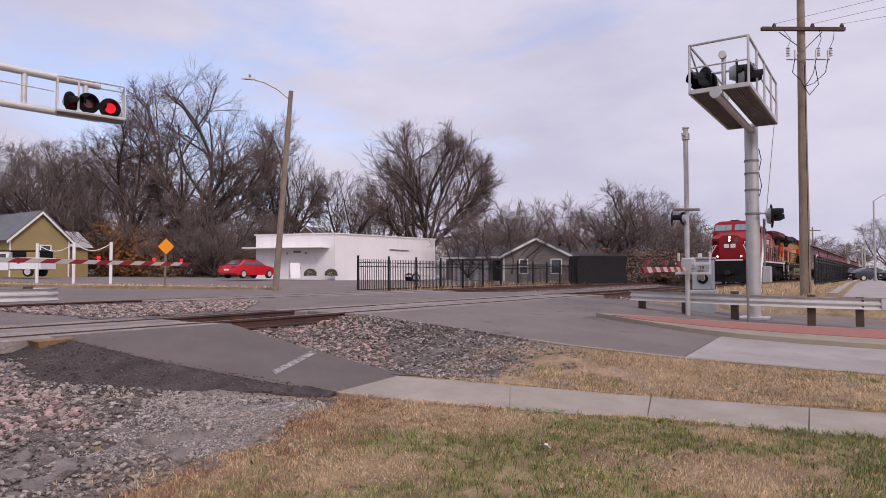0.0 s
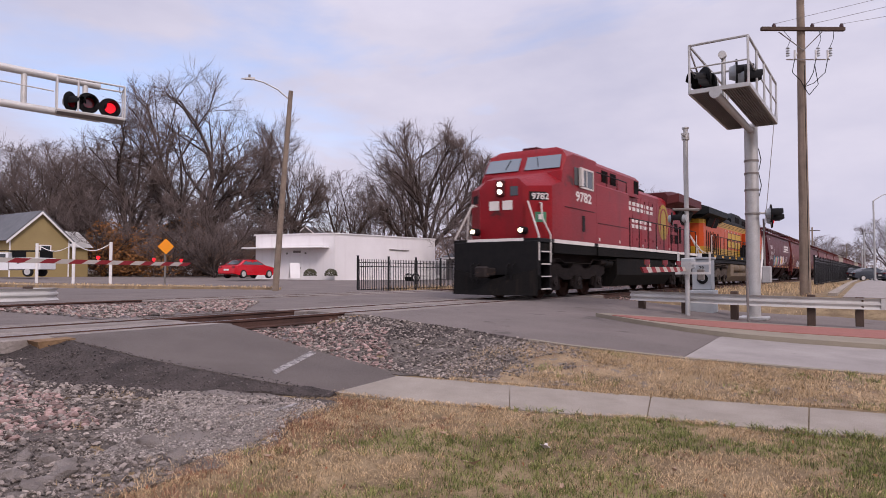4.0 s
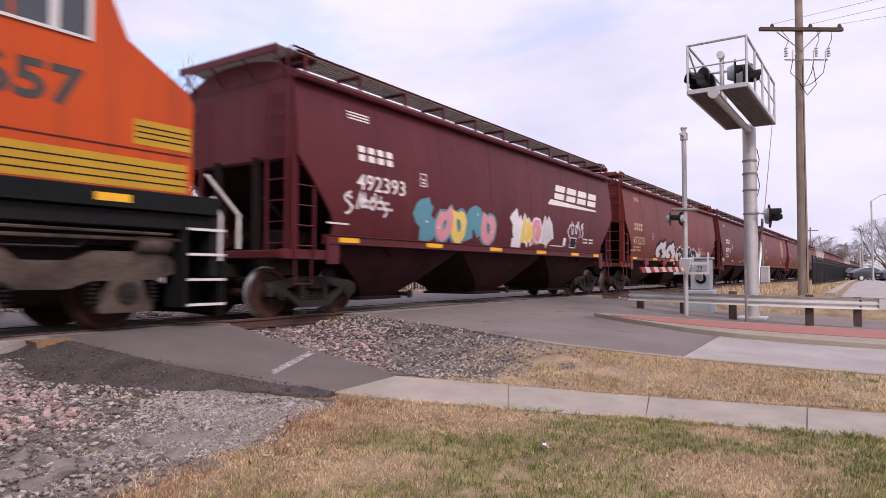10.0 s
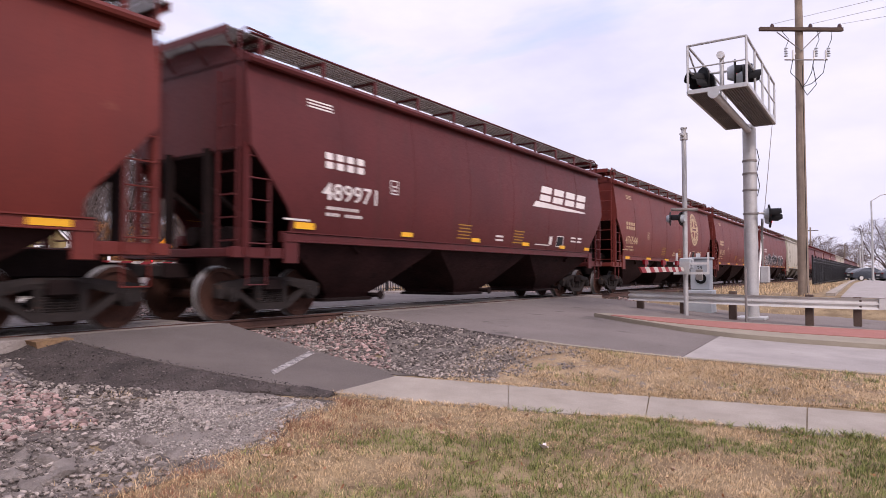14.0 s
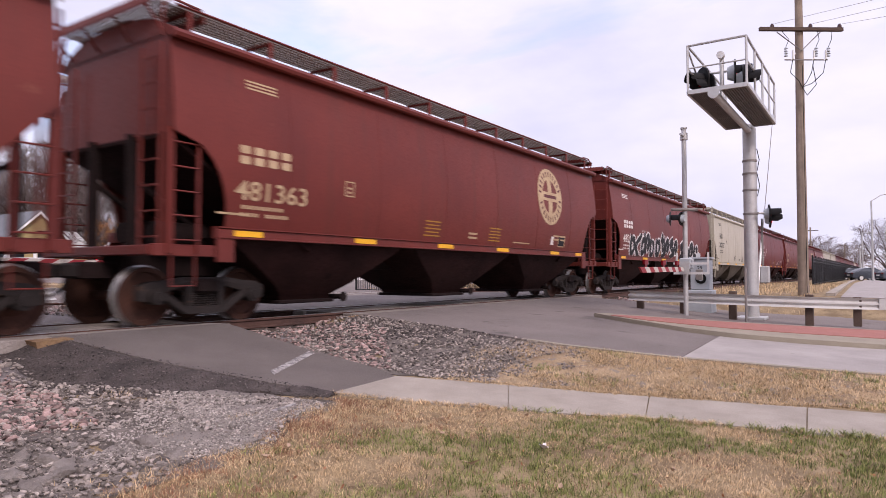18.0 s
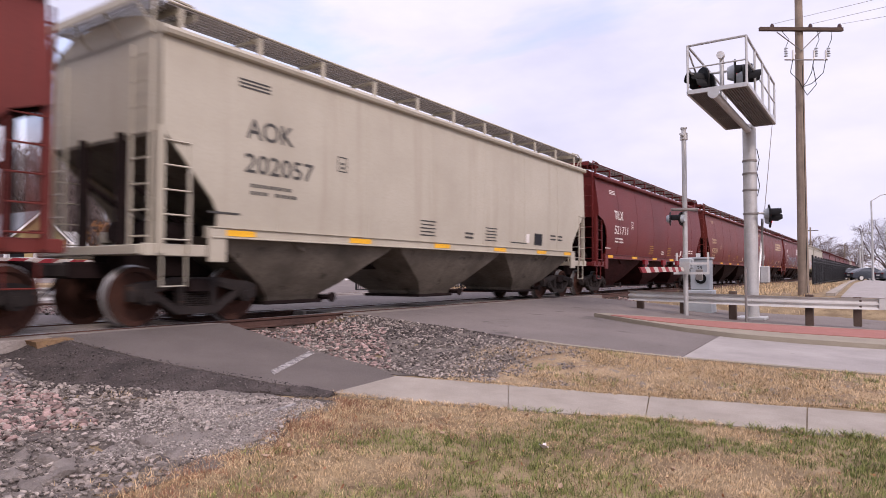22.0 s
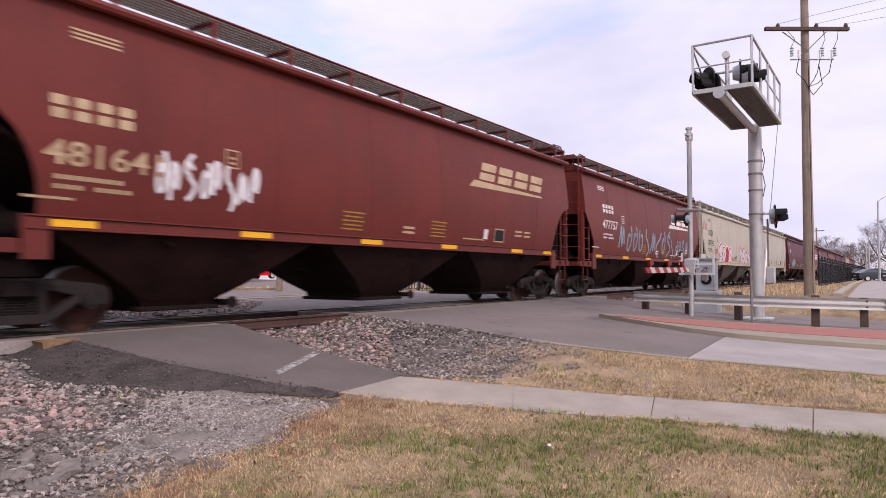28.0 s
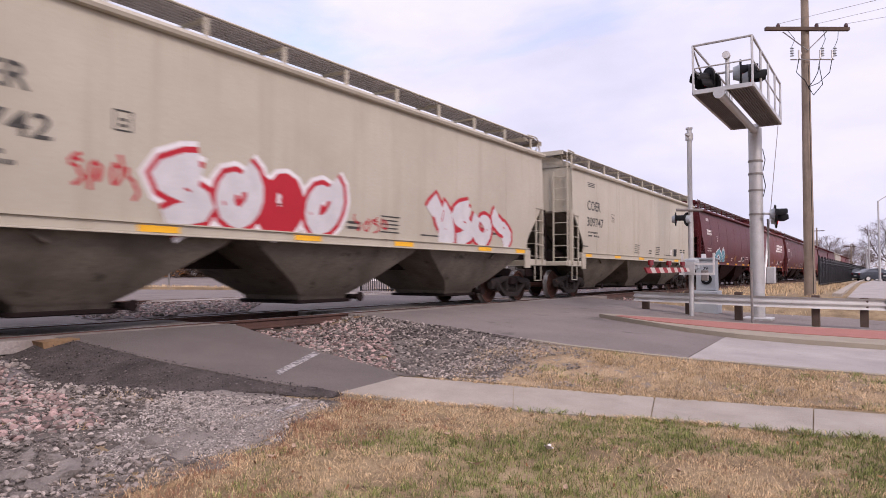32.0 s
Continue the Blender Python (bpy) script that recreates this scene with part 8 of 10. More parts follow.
def sedan(name, m, paint, label, group=""):
    """Four-door saloon, nose to +x, on its wheels at z = 0."""
    c = thing(name, m, label, "car", group)
    prof = [(-2.25, 0.35), (-2.28, 0.62), (-2.2, 0.95), (-1.75, 1.02), (-1.1, 1.38), (-0.5, 1.46), (0.25, 1.44), (1.05, 1.02), (1.9, 0.86), (2.2, 0.7), (2.27, 0.5), (2.2, 0.3), (1.75, 0.25), (-1.8, 0.25)]
    rings = []
    for y, k, top in ((-0.88, 0.96, 0.90), (-0.86, 1.0, 1.0), (-0.6, 1.0, 1.0), (0.6, 1.0, 1.0), (0.86, 1.0, 1.0), (0.88, 0.96, 0.90)):
        rings.append([(x * k, y * (1.0 if z < 1.03 else 0.78), z if z < 1.03 else 1.03 + (z - 1.03)) for x, z in prof])
    part("body", Geo().loft(rings), paint, c)
    for s in (-1, 1):
        part("side_glass", Geo().loft([[(x, s * (0.905 - (z - 1.02) * 0.53), z) for x, z in ((-1.5, 1.06), (-1.02, 1.34), (-0.45, 1.41), (0.2, 1.39), (0.85, 1.06))], [(x, s * (0.87 - (z - 1.02) * 0.53), z) for x, z in ((-1.5, 1.06), (-1.02, 1.34), (-0.45, 1.41), (0.2, 1.39), (0.85, 1.06))]]), "glass", c)
        part("door_pillar", Geo().box(-0.36, -0.28, min(s * 0.70, s * 0.80), max(s * 0.70, s * 0.80), 1.04, 1.42), paint, c)
        part("tail_light", Geo().box(-2.27, -2.1, min(s * 0.55, s * 0.84), max(s * 0.55, s * 0.84), 0.78, 0.92, 0.01), "red_lens", c)
        part("headlight", Geo().box(2.0, 2.2, min(s * 0.5, s * 0.82), max(s * 0.5, s * 0.82), 0.62, 0.74, 0.01), "alu", c)
        for x in (-1.38, 1.4):
            wheel(c, x, s * 0.80, 0.33, s)
    part("rear_glass", Geo().plate([(-1.72, -0.62, 1.06), (-1.72, 0.62, 1.06), (-1.14, 0.55, 1.39), (-1.14, -0.55, 1.39)], 0.01), "glass", c)
    part("windscreen", Geo().plate([(1.02, 0.62, 1.08), (1.02, -0.62, 1.08), (0.32, -0.56, 1.44), (0.32, 0.56, 1.44)], 0.01), "glass", c)
    part("number_plate", Geo().box(-2.30, -2.28, -0.26, 0.26, 0.60, 0.72), "white", c, "blank pale number plate")
    part("rear_bumper", Geo().box(-2.30, -2.1, -0.8, 0.8, 0.34, 0.55, 0.05), paint, c)
    return c


sedan("red_car", pose(34.4, 41.8, 0.42, 0, 0, 6), "car_red", "bright red saloon car parked beside the white building")
sedan("dark_car", pose(88.0, 1.3, -0.05, 0, 0, -60), "car_dark", "dark grey saloon parked in the car park", "parked cars")
sedan("dark_car", pose(84.0, -1.5, -0.05, 0, 0, -60), "car_dark", "dark blue grey saloon parked in the car park", "parked cars")
sedan("dark_car", pose(92.5, 3.0, -0.05, 0, 0, -60), "car_dark", "black saloon parked in the car park", "parked cars")
tr = thing("pickup_truck", pose(23.4, 56.4, 0.55, 0, 0, -56), "white service pickup with a ladder rack and tool bed", "pickup truck")
part("cab", Geo().loft([[(x, y * k, z) for x, z in ((0.5, 0.5), (0.5, 1.85), (-0.9, 1.85), (-1.3, 1.25), (-2.6, 1.15), (-2.75, 0.9), (-2.75, 0.5))] for y, k in ((-0.95, 1), (0.95, 1))]), "car_white", tr)
part("tool_bed", Geo().box(0.6, 3.0, -1.0, 1.0, 0.55, 1.45, 0.03), "car_white", tr)
for s in (-1, 1):
    part("side_glass", Geo().box(-0.85, 0.3, min(s * 0.95, s * 0.96), max(s * 0.95, s * 0.96), 1.25, 1.75), "glass", tr)
    part("bed_handle", Geo().box(1.2, 1.4, min(s * 1.0, s * 1.01), max(s * 1.0, s * 1.01), 1.0, 1.1), "black", tr)
    for x in (-1.8, 2.0):
        wheel(tr, x, s * 0.88, 0.38, s)
part("ladder_rack", Geo().box(-0.6, 3.0, -0.8, -0.74, 1.95, 2.02).box(-0.6, 3.0, 0.74, 0.8, 1.95, 2.02).box(0.7, 0.76, -0.8, 0.8, 1.4, 2.02).box(2.8, 2.86, -0.8, 0.8, 1.4, 2.02), "black", tr)
tl = thing("utility_trailer", pose(46.5, 33.6, 0.05, 0, 0, -35), "small dark utility trailer with mesh sides", "trailer")
part("bed", Geo().box(-1.4, 1.6, -0.8, 0.8, 0.45, 0.62, 0.01), "alu", tl)
for y in (-0.8, 0.8):
    for z in (0.75, 0.95, 1.1):
        part("side_rail", Geo().box(-1.4, 1.6, y - 0.02, y + 0.02, z, z + 0.035), "alu", tl)
    for x in (-1.38, -0.4, 0.6, 1.58):
        part("side_post", Geo().box(x - 0.02, x + 0.02, y - 0.02, y + 0.02, 0.55, 1.13), "alu", tl)
    wheel(tl, -0.9, y * 1.15, 0.38, 1 if y > 0 else -1)
ab = thing("sandwich_board", pose(37.6, 40.0, 0.4, 0, 0, -30), "white folding sandwich board on the forecourt", "sign board")
for s in (-1, 1):
    part("panel", Geo().plate([(-0.4, s * 0.35, 0), (0.4, s * 0.35, 0), (0.4, 0.02 * s, 1.25), (-0.4, 0.02 * s, 1.25)][::s], 0.03), "white", ab)


# ---- trees ----
def quick_mesh(name, v, f, mat):
    me = bpy.data.meshes.new(name)
    me.from_pydata(v, [], f)
    me.shade_smooth()
    me.materials.append(M[mat])
    return me


def grow_tree(seed, height, radius, trunk_r, fork, limbs, kids, wild=0.16, lift=0.1, low=0.16):
    """Bare broadleaf tree inside a rounded crown: returns (trunk and limbs, crown of twigs) as vertex and face lists."""
    rng = random.Random(seed)
    wood, twig = ([], []), ([], [])
    zc, hz = height * (0.5 + low / 2), height * (0.5 - low / 2)

    def stick(pts, rs, n, store):
        v, f = store
        k0 = len(v)
        for i, p in enumerate(pts):
            d = (pts[min(i + 1, len(pts) - 1)] - pts[max(i - 1, 0)]).normalized()
            u = d.orthogonal().normalized()
            w = d.cross(u)
            for j in range(n):
                v.append(tuple(p + (u * cos(2 * pi * j / n) + w * sin(2 * pi * j / n)) * rs[i]))
        for i in range(len(pts) - 1):
            for j in range(n):
                q = (j + 1) % n
                f.append((k0 + i * n + j, k0 + i * n + q, k0 + (i + 1) * n + q, k0 + (i + 1) * n + j))

    def spike(p, d, length, r):
        v, f = twig
        k0 = len(v)
        u = d.orthogonal().normalized()
        w = d.cross(u)
        for j in range(3):
            v.append(tuple(p + (u * cos(2.094 * j) + w * sin(2.094 * j)) * r))
        v.append(tuple(p + d * length))
        f.extend(((k0, k0 + 1, k0 + 3), (k0 + 1, k0 + 2, k0 + 3), (k0 + 2, k0, k0 + 3)))

    def inside(p, slack):
        return (p.x * p.x + p.y * p.y) / (radius * radius) + ((p.z - zc) / hz) ** 2 < slack

    def branch(p, d, length, r, level):
        if level == len(kids):
            spike(p, d, length, r)
            return
        n = (5, 4, 3, 2, 2)[level]
        pts, dirs = [p], []
        slack = rng.uniform(0.72, 1.06)
        for i in range(n):
            d = (d + Vector((rng.gauss(0, wild), rng.gauss(0, wild), rng.gauss(0, wild) + lift))).normalized()
            q = pts[-1] + d * (length / n)
            if i and not inside(q, slack) and q.z > fork:
                break
            dirs.append(d)
            pts.append(q)
        m = len(dirs)
        rs = [r * (1 - 0.7 * i / n) for i in range(m + 1)]
        stick(pts, rs, 6 if level < 1 else (4 if level < 2 else 3), wood if level < 2 else twig)
        k = kids[level] + rng.randint(-1, 1)
        for j in range(k):
            u = 0.22 + 0.78 * (j + rng.random() * 0.9) / k
            i = min(int(u * m), m - 1)
            at = pts[i] + (pts[i + 1] - pts[i]) * min(1.0, u * m - i)
            side = Vector((rng.gauss(0, 1), rng.gauss(0, 1), rng.gauss(0, 0.8))).normalized()
            nd = (dirs[i] * rng.uniform(0.8, 1.3) + side * rng.uniform(0.55, 0.95)).normalized()
            branch(at, nd, max(length * rng.uniform(0.38, 0.62), 0.45), max(rs[i] * rng.uniform(0.45, 0.66), 0.012), level + 1)

    top = Vector((rng.uniform(-0.3, 0.3), rng.uniform(-0.3, 0.3), fork))
    stick([Vector((0, 0, -0.3)), Vector((0, 0, 0.4)), top * 0.5, top], [trunk_r * 1.35, trunk_r, trunk_r * 0.88, trunk_r * 0.8], 9, wood)
    for i in range(limbs):
        a = 2.4 * i + rng.uniform(-0.3, 0.3)
        lean = 0.12 + 1.25 * (radius / height) * 2 * sqrt(i / limbs) * rng.uniform(0.85, 1.15)
        d = Vector((cos(a) * lean, sin(a) * lean, 1.0)).normalized()
        branch(top - Vector((0, 0, rng.uniform(0, fork * 0.4))), d, height * rng.uniform(0.62, 0.8), trunk_r * rng.uniform(0.42, 0.62), 0)
    return wood, twig


KINDS = {}
for key, args in {"tall": dict(seed=4, height=22, radius=8.0, trunk_r=0.5, fork=4.6, limbs=9, kids=(7, 7, 6, 4), wild=0.2, lift=0.045),
                  "vase": dict(seed=9, height=19, radius=9.0, trunk_r=0.5, fork=3.4, limbs=11, kids=(8, 7, 6, 5), wild=0.16, lift=0.05),
                  "thin": dict(seed=15, height=15, radius=4.6, trunk_r=0.24, fork=2.2, limbs=7, kids=(7, 6, 5, 4), low=0.1),
                  "gnarled": dict(seed=23, height=11, radius=6.0, trunk_r=0.38, fork=2.2, limbs=7, kids=(6, 6, 5, 4), wild=0.34, lift=0.05),
                  "shrub": dict(seed=31, height=6.0, radius=3.2, trunk_r=0.08, fork=0.3, limbs=9, kids=(6, 6, 5), wild=0.26, low=0.0)}.items():
    wood, twig = grow_tree(**args)
    KINDS[key] = (quick_mesh("trunk", *wood, "bark"), quick_mesh("crown", *twig, "twig"))


def tree(kind, x, y, scale, turn, label, wide=1.0, name="tree"):
    t = thing(name, Matrix.Translation((x, y, z_ground(x, y))) @ Matrix.Rotation(radians(turn), 4, "Z"), label, "tree" if name == "tree" else "shrub", "bare trees" if name == "tree" else "bare shrubs")
    for nm, me in zip(("trunk", "crown"), KINDS[kind]):
        o = part(nm, me, "bark", t)
        o.scale = (scale * wide, scale * wide, scale)
    return t


def spot(px, depth):
    """Plan position on the line of sight px (0 to 1 across the view) at a depth along the view."""
    a = radians(HEADING)
    k = (px - 0.5) * 2 * tan(radians(68.1 / 2))
    return depth * (cos(a) + sin(a) * k), depth * (sin(a) - cos(a) * k)


for kind, px, dep, sc, turn, wide in (("tall", 0.222, 76, 1.11, 20, 1.05), ("tall", 0.14, 72, 0.84, 140, 1.15), ("tall", 0.318, 84, 0.96, 60, 0.72), ("tall", 0.06, 70, 0.66, 250, 1.2), ("vase", 0.477, 86, 1.05, 0, 1.0), ("thin", 0.02, 72, 1.0, 30, 1.2),
                                     ("thin", -0.05, 66, 1.1, 200, 1.2), ("thin", 0.39, 92, 1.0, 100, 1.2), ("thin", 0.60, 120, 0.85, 45, 1.2), ("thin", 0.64, 125, 0.62, 310, 1.2), ("gnarled", 0.705, 64, 0.92, 75, 1.0), ("thin", 0.735, 75, 0.72, 15, 1.1), ("thin", 0.13, 90, 1.25, 77, 1.2),
                                     ("thin", 0.06, 95, 1.3, 130, 1.2), ("thin", 0.43, 110, 1.1, 222, 1.2), ("thin", 0.565, 118, 0.72, 10, 1.2), ("thin", 0.76, 82, 0.6, 190, 1.2), ("thin", 0.93, 260, 1.1, 80, 2.0), ("thin", 0.955, 330, 1.1, 0, 2.0),
                                     ("thin", 1.0, 200, 1.2, 20, 1.6)):
    x, y = spot(px, dep)
    tree(kind, x, y, sc, turn, "tall bare winter tree with fine grey-brown twigs" if sc > 0.9 else "smaller bare winter tree with tangled twigs", wide)
rng = random.Random(77)
for i in range(46):
    px = rng.choice((rng.uniform(0.0, 0.30), rng.uniform(0.49, 0.60), rng.uniform(0.66, 0.78), rng.uniform(0.08, 0.28)))
    x, y = spot(px, rng.uniform(62, 84))
    tree("shrub", x, y, rng.uniform(0.7, 1.35) if i % 3 else rng.uniform(1.3, 1.8), rng.uniform(0, 360), "leafless brown roadside shrub", 1.2, "shrub")


def leaf_mass(name, label, spots, mat, size, seed, cat):
    """Loose clumps of small leaves held on the shrubs."""
    r = random.Random(seed)
    v, f = [], []
    for cx, cy, cz, rx, rz, n in spots:
        for _ in range(n):
            while True:
                p = Vector((r.uniform(-1, 1), r.uniform(-1, 1), r.uniform(-1, 1)))
                if 0.15 < p.length < 1 and noise.noise(p * 2.3 + Vector((cx, cy, 0))) > -0.12:
                    break
            c = Vector((cx + p.x * rx, cy + p.y * rx, cz + p.z * rz))
            u = Vector((r.gauss(0, 1), r.gauss(0, 1), r.gauss(0, 1))).normalized() * size * r.uniform(0.6, 1.3)
            w = u.orthogonal().normalized() * size * r.uniform(0.3, 0.6)
            k = len(v)
            v += [tuple(c - u), tuple(c + w), tuple(c + u), tuple(c - w)]
            f.append((k, k + 1, k + 2, k + 3))
    ob = new(name, quick_mesh(name, v, f, mat))
    return tagged(ob, label, cat, kind="stuff")


def sp(px, dep, z, rx, rz, n):
    x, y = spot(px, dep)
    return (x, y, z, rx, rz, n)


leaf_mass("rust_foliage", "rust-brown leaves clinging to shrubs behind the road", [sp(0.118, 66, 3.4, 2.2, 3.0, 1500), sp(0.145, 66, 2.6, 2.6, 2.2, 1300), sp(0.165, 66, 3.6, 2.4, 2.4, 700), sp(0.20, 70, 4.5, 3.0, 2.4, 500), sp(0.595, 112, 6.0, 4.5, 2.5, 800), sp(0.53, 100, 5.0, 4.5, 3.0, 900), sp(0.17, 64, 1.5, 3.0, 1.4, 500)], "leaf_rust", 0.16, 5, "foliage")
leaf_mass("thicket", "tangled brown thicket along the far roadside", [sp(0.10 + 0.019 * i, 70 + 3 * (i % 3), 2.0, 3.2, 2.4, 1700) for i in range(12)] + [sp(0.50 + 0.02 * i, 96, 2.6, 4.2, 2.4, 700) for i in range(6)] + [sp(0.68 + 0.018 * i, 60 + 2 * (i % 2), 1.4, 2.4, 1.9, 1300) for i in range(6)] + [sp(-0.02 + 0.03 * i, 88, 3.5, 4.5, 4.0, 1300) for i in range(5)], "brush", 0.14, 6, "thicket")
leaf_mass("far_woods", "distant grey-brown woods on the skyline", [sp(-0.1 + 0.026 * i, 150 + 8 * (i % 3), 5.0, 9.0, 6.5, 1500) for i in range(36)] + [sp(0.90 + 0.02 * i, 330, 5, 14, 7, 900) for i in range(7)], "brush", 0.32, 7, "woods")
EVG = sp(0.30, 84, 8.6, 2.6, 5.2, 3800)
leaf_mass("evergreen", "dark evergreen among the bare trees", [EVG, sp(0.30, 84, 4.0, 3.0, 3.6, 2000)], "evergreen", 0.17, 8, "evergreen tree")
for px, dep in ((0.3485, 56.0), (0.372, 56.2)):
    x, y = spot(px, dep)
    r0 = random.Random(int(px * 1000))
    v, f = [], []
    for _ in range(900):
        a, b = r0.uniform(0, 2 * pi), r0.uniform(-0.35, 1.0)
        q = r0.uniform(0.75, 1.0)
        c = Vector((x + 0.55 * q * cos(a) * sqrt(1 - max(b, 0) ** 2), y + 0.55 * q * sin(a) * sqrt(1 - max(b, 0) ** 2), 0.75 + 0.45 * b * q))
        u = Vector((r0.gauss(0, 1), r0.gauss(0, 1), r0.gauss(0, 1))).normalized() * 0.06
        w = u.orthogonal() * 0.5
        k = len(v)
        v += [tuple(c - u), tuple(c + w), tuple(c + u), tuple(c - w)]
        f.append((k, k + 1, k + 2, k + 3))
    tagged(new("clipped_bush", quick_mesh("clipped_bush", v, f, "bush")), "small dark clipped bush by the white wall", "bush", "clipped bushes")
slab("car_park", [(25.6, 1.2), (25.2, -1.0), (26.2, -12.0), (200, -45), (220, 1.0), (60, 1.9)], lambda x, y: z_ground(x, y) + 0.03, 0.2, "concrete_road", "pale asphalt car park beyond the guard rail", "car park", 3.0)
slab("car_park_kerb", [(27.5, 1.75), (27.5, 1.45), (60, 2.2), (120, 2.9), (120, 3.2), (60, 2.5)], lambda x, y: z_ground(x, y) + 0.10, 0.3, "concrete", "pale concrete kerb along the car park", "kerb", 3.0)


# ---- ground cover near the camera ----
def surf_z(x, y):
    w = 0.025 if abs(x - 8) < 25 and y < 7.5 else 0.0
    return z_ground(x, y) + w * noise.noise((x * 1.3, y * 1.3, 0))


def ragged(outline, amp, step=0.16):
    """Breaks the outline's edges into an uneven natural border."""
    out = []
    for i, (x, y) in enumerate(outline):
        x1, y1 = outline[(i + 1) % len(outline)]
        d = sqrt((x1 - x) ** 2 + (y1 - y) ** 2)
        n = max(1, min(12, int(d / step)))
        for k in range(n):
            a, b = x + (x1 - x) * k / n, y + (y1 - y) * k / n
            q = amp * (noise.noise((a * 2.3, b * 2.3, 3.0)) + 0.6 * noise.noise((a * 6.5, b * 6.5, 8.0)))
            out.append((a - (y1 - y) / d * q, b + (x1 - x) / d * q))
    return out


def patch(name, outline, mat, label, lift=0.012, rough=0.03, cat="ground cover", amp=0.09):
    me = poly_sheet(ragged(outline, amp), lambda x, y: surf_z(x, y) + lift + rough * noise.noise((x * 3.1, y * 3.1, 4.0)), 0.15, 0.18)
    me.materials.append(M[mat])
    return tagged(new(name, me), label, cat, kind="structure")


def mound(name, outline, mat, label, z_of, cell=0.18):
    me = poly_sheet(ragged(outline, 0.12, 0.12), z_of, 0.3, cell)
    me.materials.append(M[mat])
    return tagged(new(name, me), label, "ground cover", kind="structure")


def ramp_z(x, y):
    """The millings slope away from the path's left edge."""
    e = float(np.interp(y, (5.06, 5.66, 7.4, 8.95), (5.36, 5.01, 4.54, 4.2)))
    return max(surf_z(x, y) + 0.008, z_lawn(y) + 0.035 - 0.30 * max(0.0, e - x - 0.06) + 0.035 * noise.noise((x * 4, y * 4, 1)) * min(1.0, max(0.0, e - x) * 4))


mound("millings_bank", [(3.0, 8.75), (3.05, 8.1), (3.35, 7.3), (3.7, 6.6), (4.1, 6.15), (4.5, 6.1), (4.75, 5.7), (5.0, 5.25), (5.2, 4.98), (5.36, 5.0), (5.38, 5.06), (5.04, 5.66), (4.57, 7.4), (4.22, 8.95), (3.6, 8.95)], "dark_dirt", "dark asphalt millings banked against the path", ramp_z)
mound("millings_spread", [(7.0, 8.6), (10.1, 8.7), (10.05, 6.5), (9.85, 5.3), (9.4, 5.5), (8.8, 6.2), (8.2, 7.2), (7.2, 7.8)], "dark_dirt", "dark asphalt millings spread beside the road", lambda x, y: max(surf_z(x, y) + 0.012, z_lawn(y) - 0.10 - 0.05 * (10 - x) + 0.03 * noise.noise((x * 3, y * 3, 2))))
patch("gravel_verge", [(-3.0, 9.2), (-3.0, 4.6), (0.5, 4.35), (2.3, 4.0), (2.9, 4.1), (3.7, 4.12), (4.2, 4.45), (4.75, 4.62), (5.1, 4.72), (4.8, 5.2), (3.7, 6.2), (3.1, 7.2), (3.3, 8.8)], "dirt", "grey crushed gravel beside the track", 0.012)
patch("compacted_patch", [(4.28, 6.3), (4.52, 6.25), (4.75, 5.75), (4.86, 5.15), (4.32, 4.68), (3.85, 4.36), (3.45, 4.30), (2.93, 4.45), (2.58, 4.8), (2.82, 4.96), (3.27, 5.06), (3.7, 5.29), (4.01, 5.9)], "compact", "hard-packed fine grey gravel beside the path", 0.018, 0.014)
slab("paint_mark", [(4.32, 4.87), (4.30, 4.82), (4.68, 4.91), (4.70, 4.96)], lambda x, y: surf_z(x, y) + 0.036, 0.02, "worn_line", "short white paint mark on the packed gravel", "marking", 0.1)
patch("gravel_strip", [(6.75, 5.2), (7.6, 4.3), (8.6, 4.5), (9.4, 5.0), (9.8, 5.6), (8.9, 6.4), (8.2, 7.2), (7.4, 7.9), (6.9, 8.4), (6.75, 6.7)], "dirt", "stony strip between path and road", 0.014)
patch("straw_strip", [(6.9, 4.75), (7.4, 4.0), (8.3, 2.45), (8.75, 0.8), (8.9, 0.0), (9.6, -5), (11.2, -20), (13.0, -20), (11.5, -5), (11.0, 0.0), (10.55, 1.1), (10.1, 2.5), (9.75, 4.2), (9.5, 5.0), (8.6, 4.5), (7.7, 4.3)], "straw", "strip of straw-coloured dead grass along the road", 0.01, 0.02)
patch("gap_ballast", [(6.2, 11.6), (9.4, 11.6), (12.6, 14.8), (13.0, 16.7), (8.0, 16.7), (6.4, 14.5)], "ballast", "heaped ballast between the tracks", 0.40, 0.08)


def patch_at(x, y, cx, cy, rx, ry):
    return 1.0 - ((x - cx) / rx) ** 2 - ((y - cy) / ry) ** 2


def stone_shapes(seed):
    r = random.Random(seed)
    out = []
    for _ in range(7):
        bm = bmesh.new()
        bmesh.ops.create_icosphere(bm, subdivisions=1, radius=1.0)
        s = Vector((r.uniform(0.7, 1.2), r.uniform(0.55, 1.0), r.uniform(0.3, 0.6)))
        for v in bm.verts:
            v.co = Vector((v.co.x * s.x, v.co.y * s.y, v.co.z * s.z)) * r.uniform(0.68, 1.18)
        out.append(([v.co.copy() for v in bm.verts], [tuple(v.index for v in f.verts) for f in bm.faces]))
        bm.free()
    return out


SHAPES = stone_shapes(3)


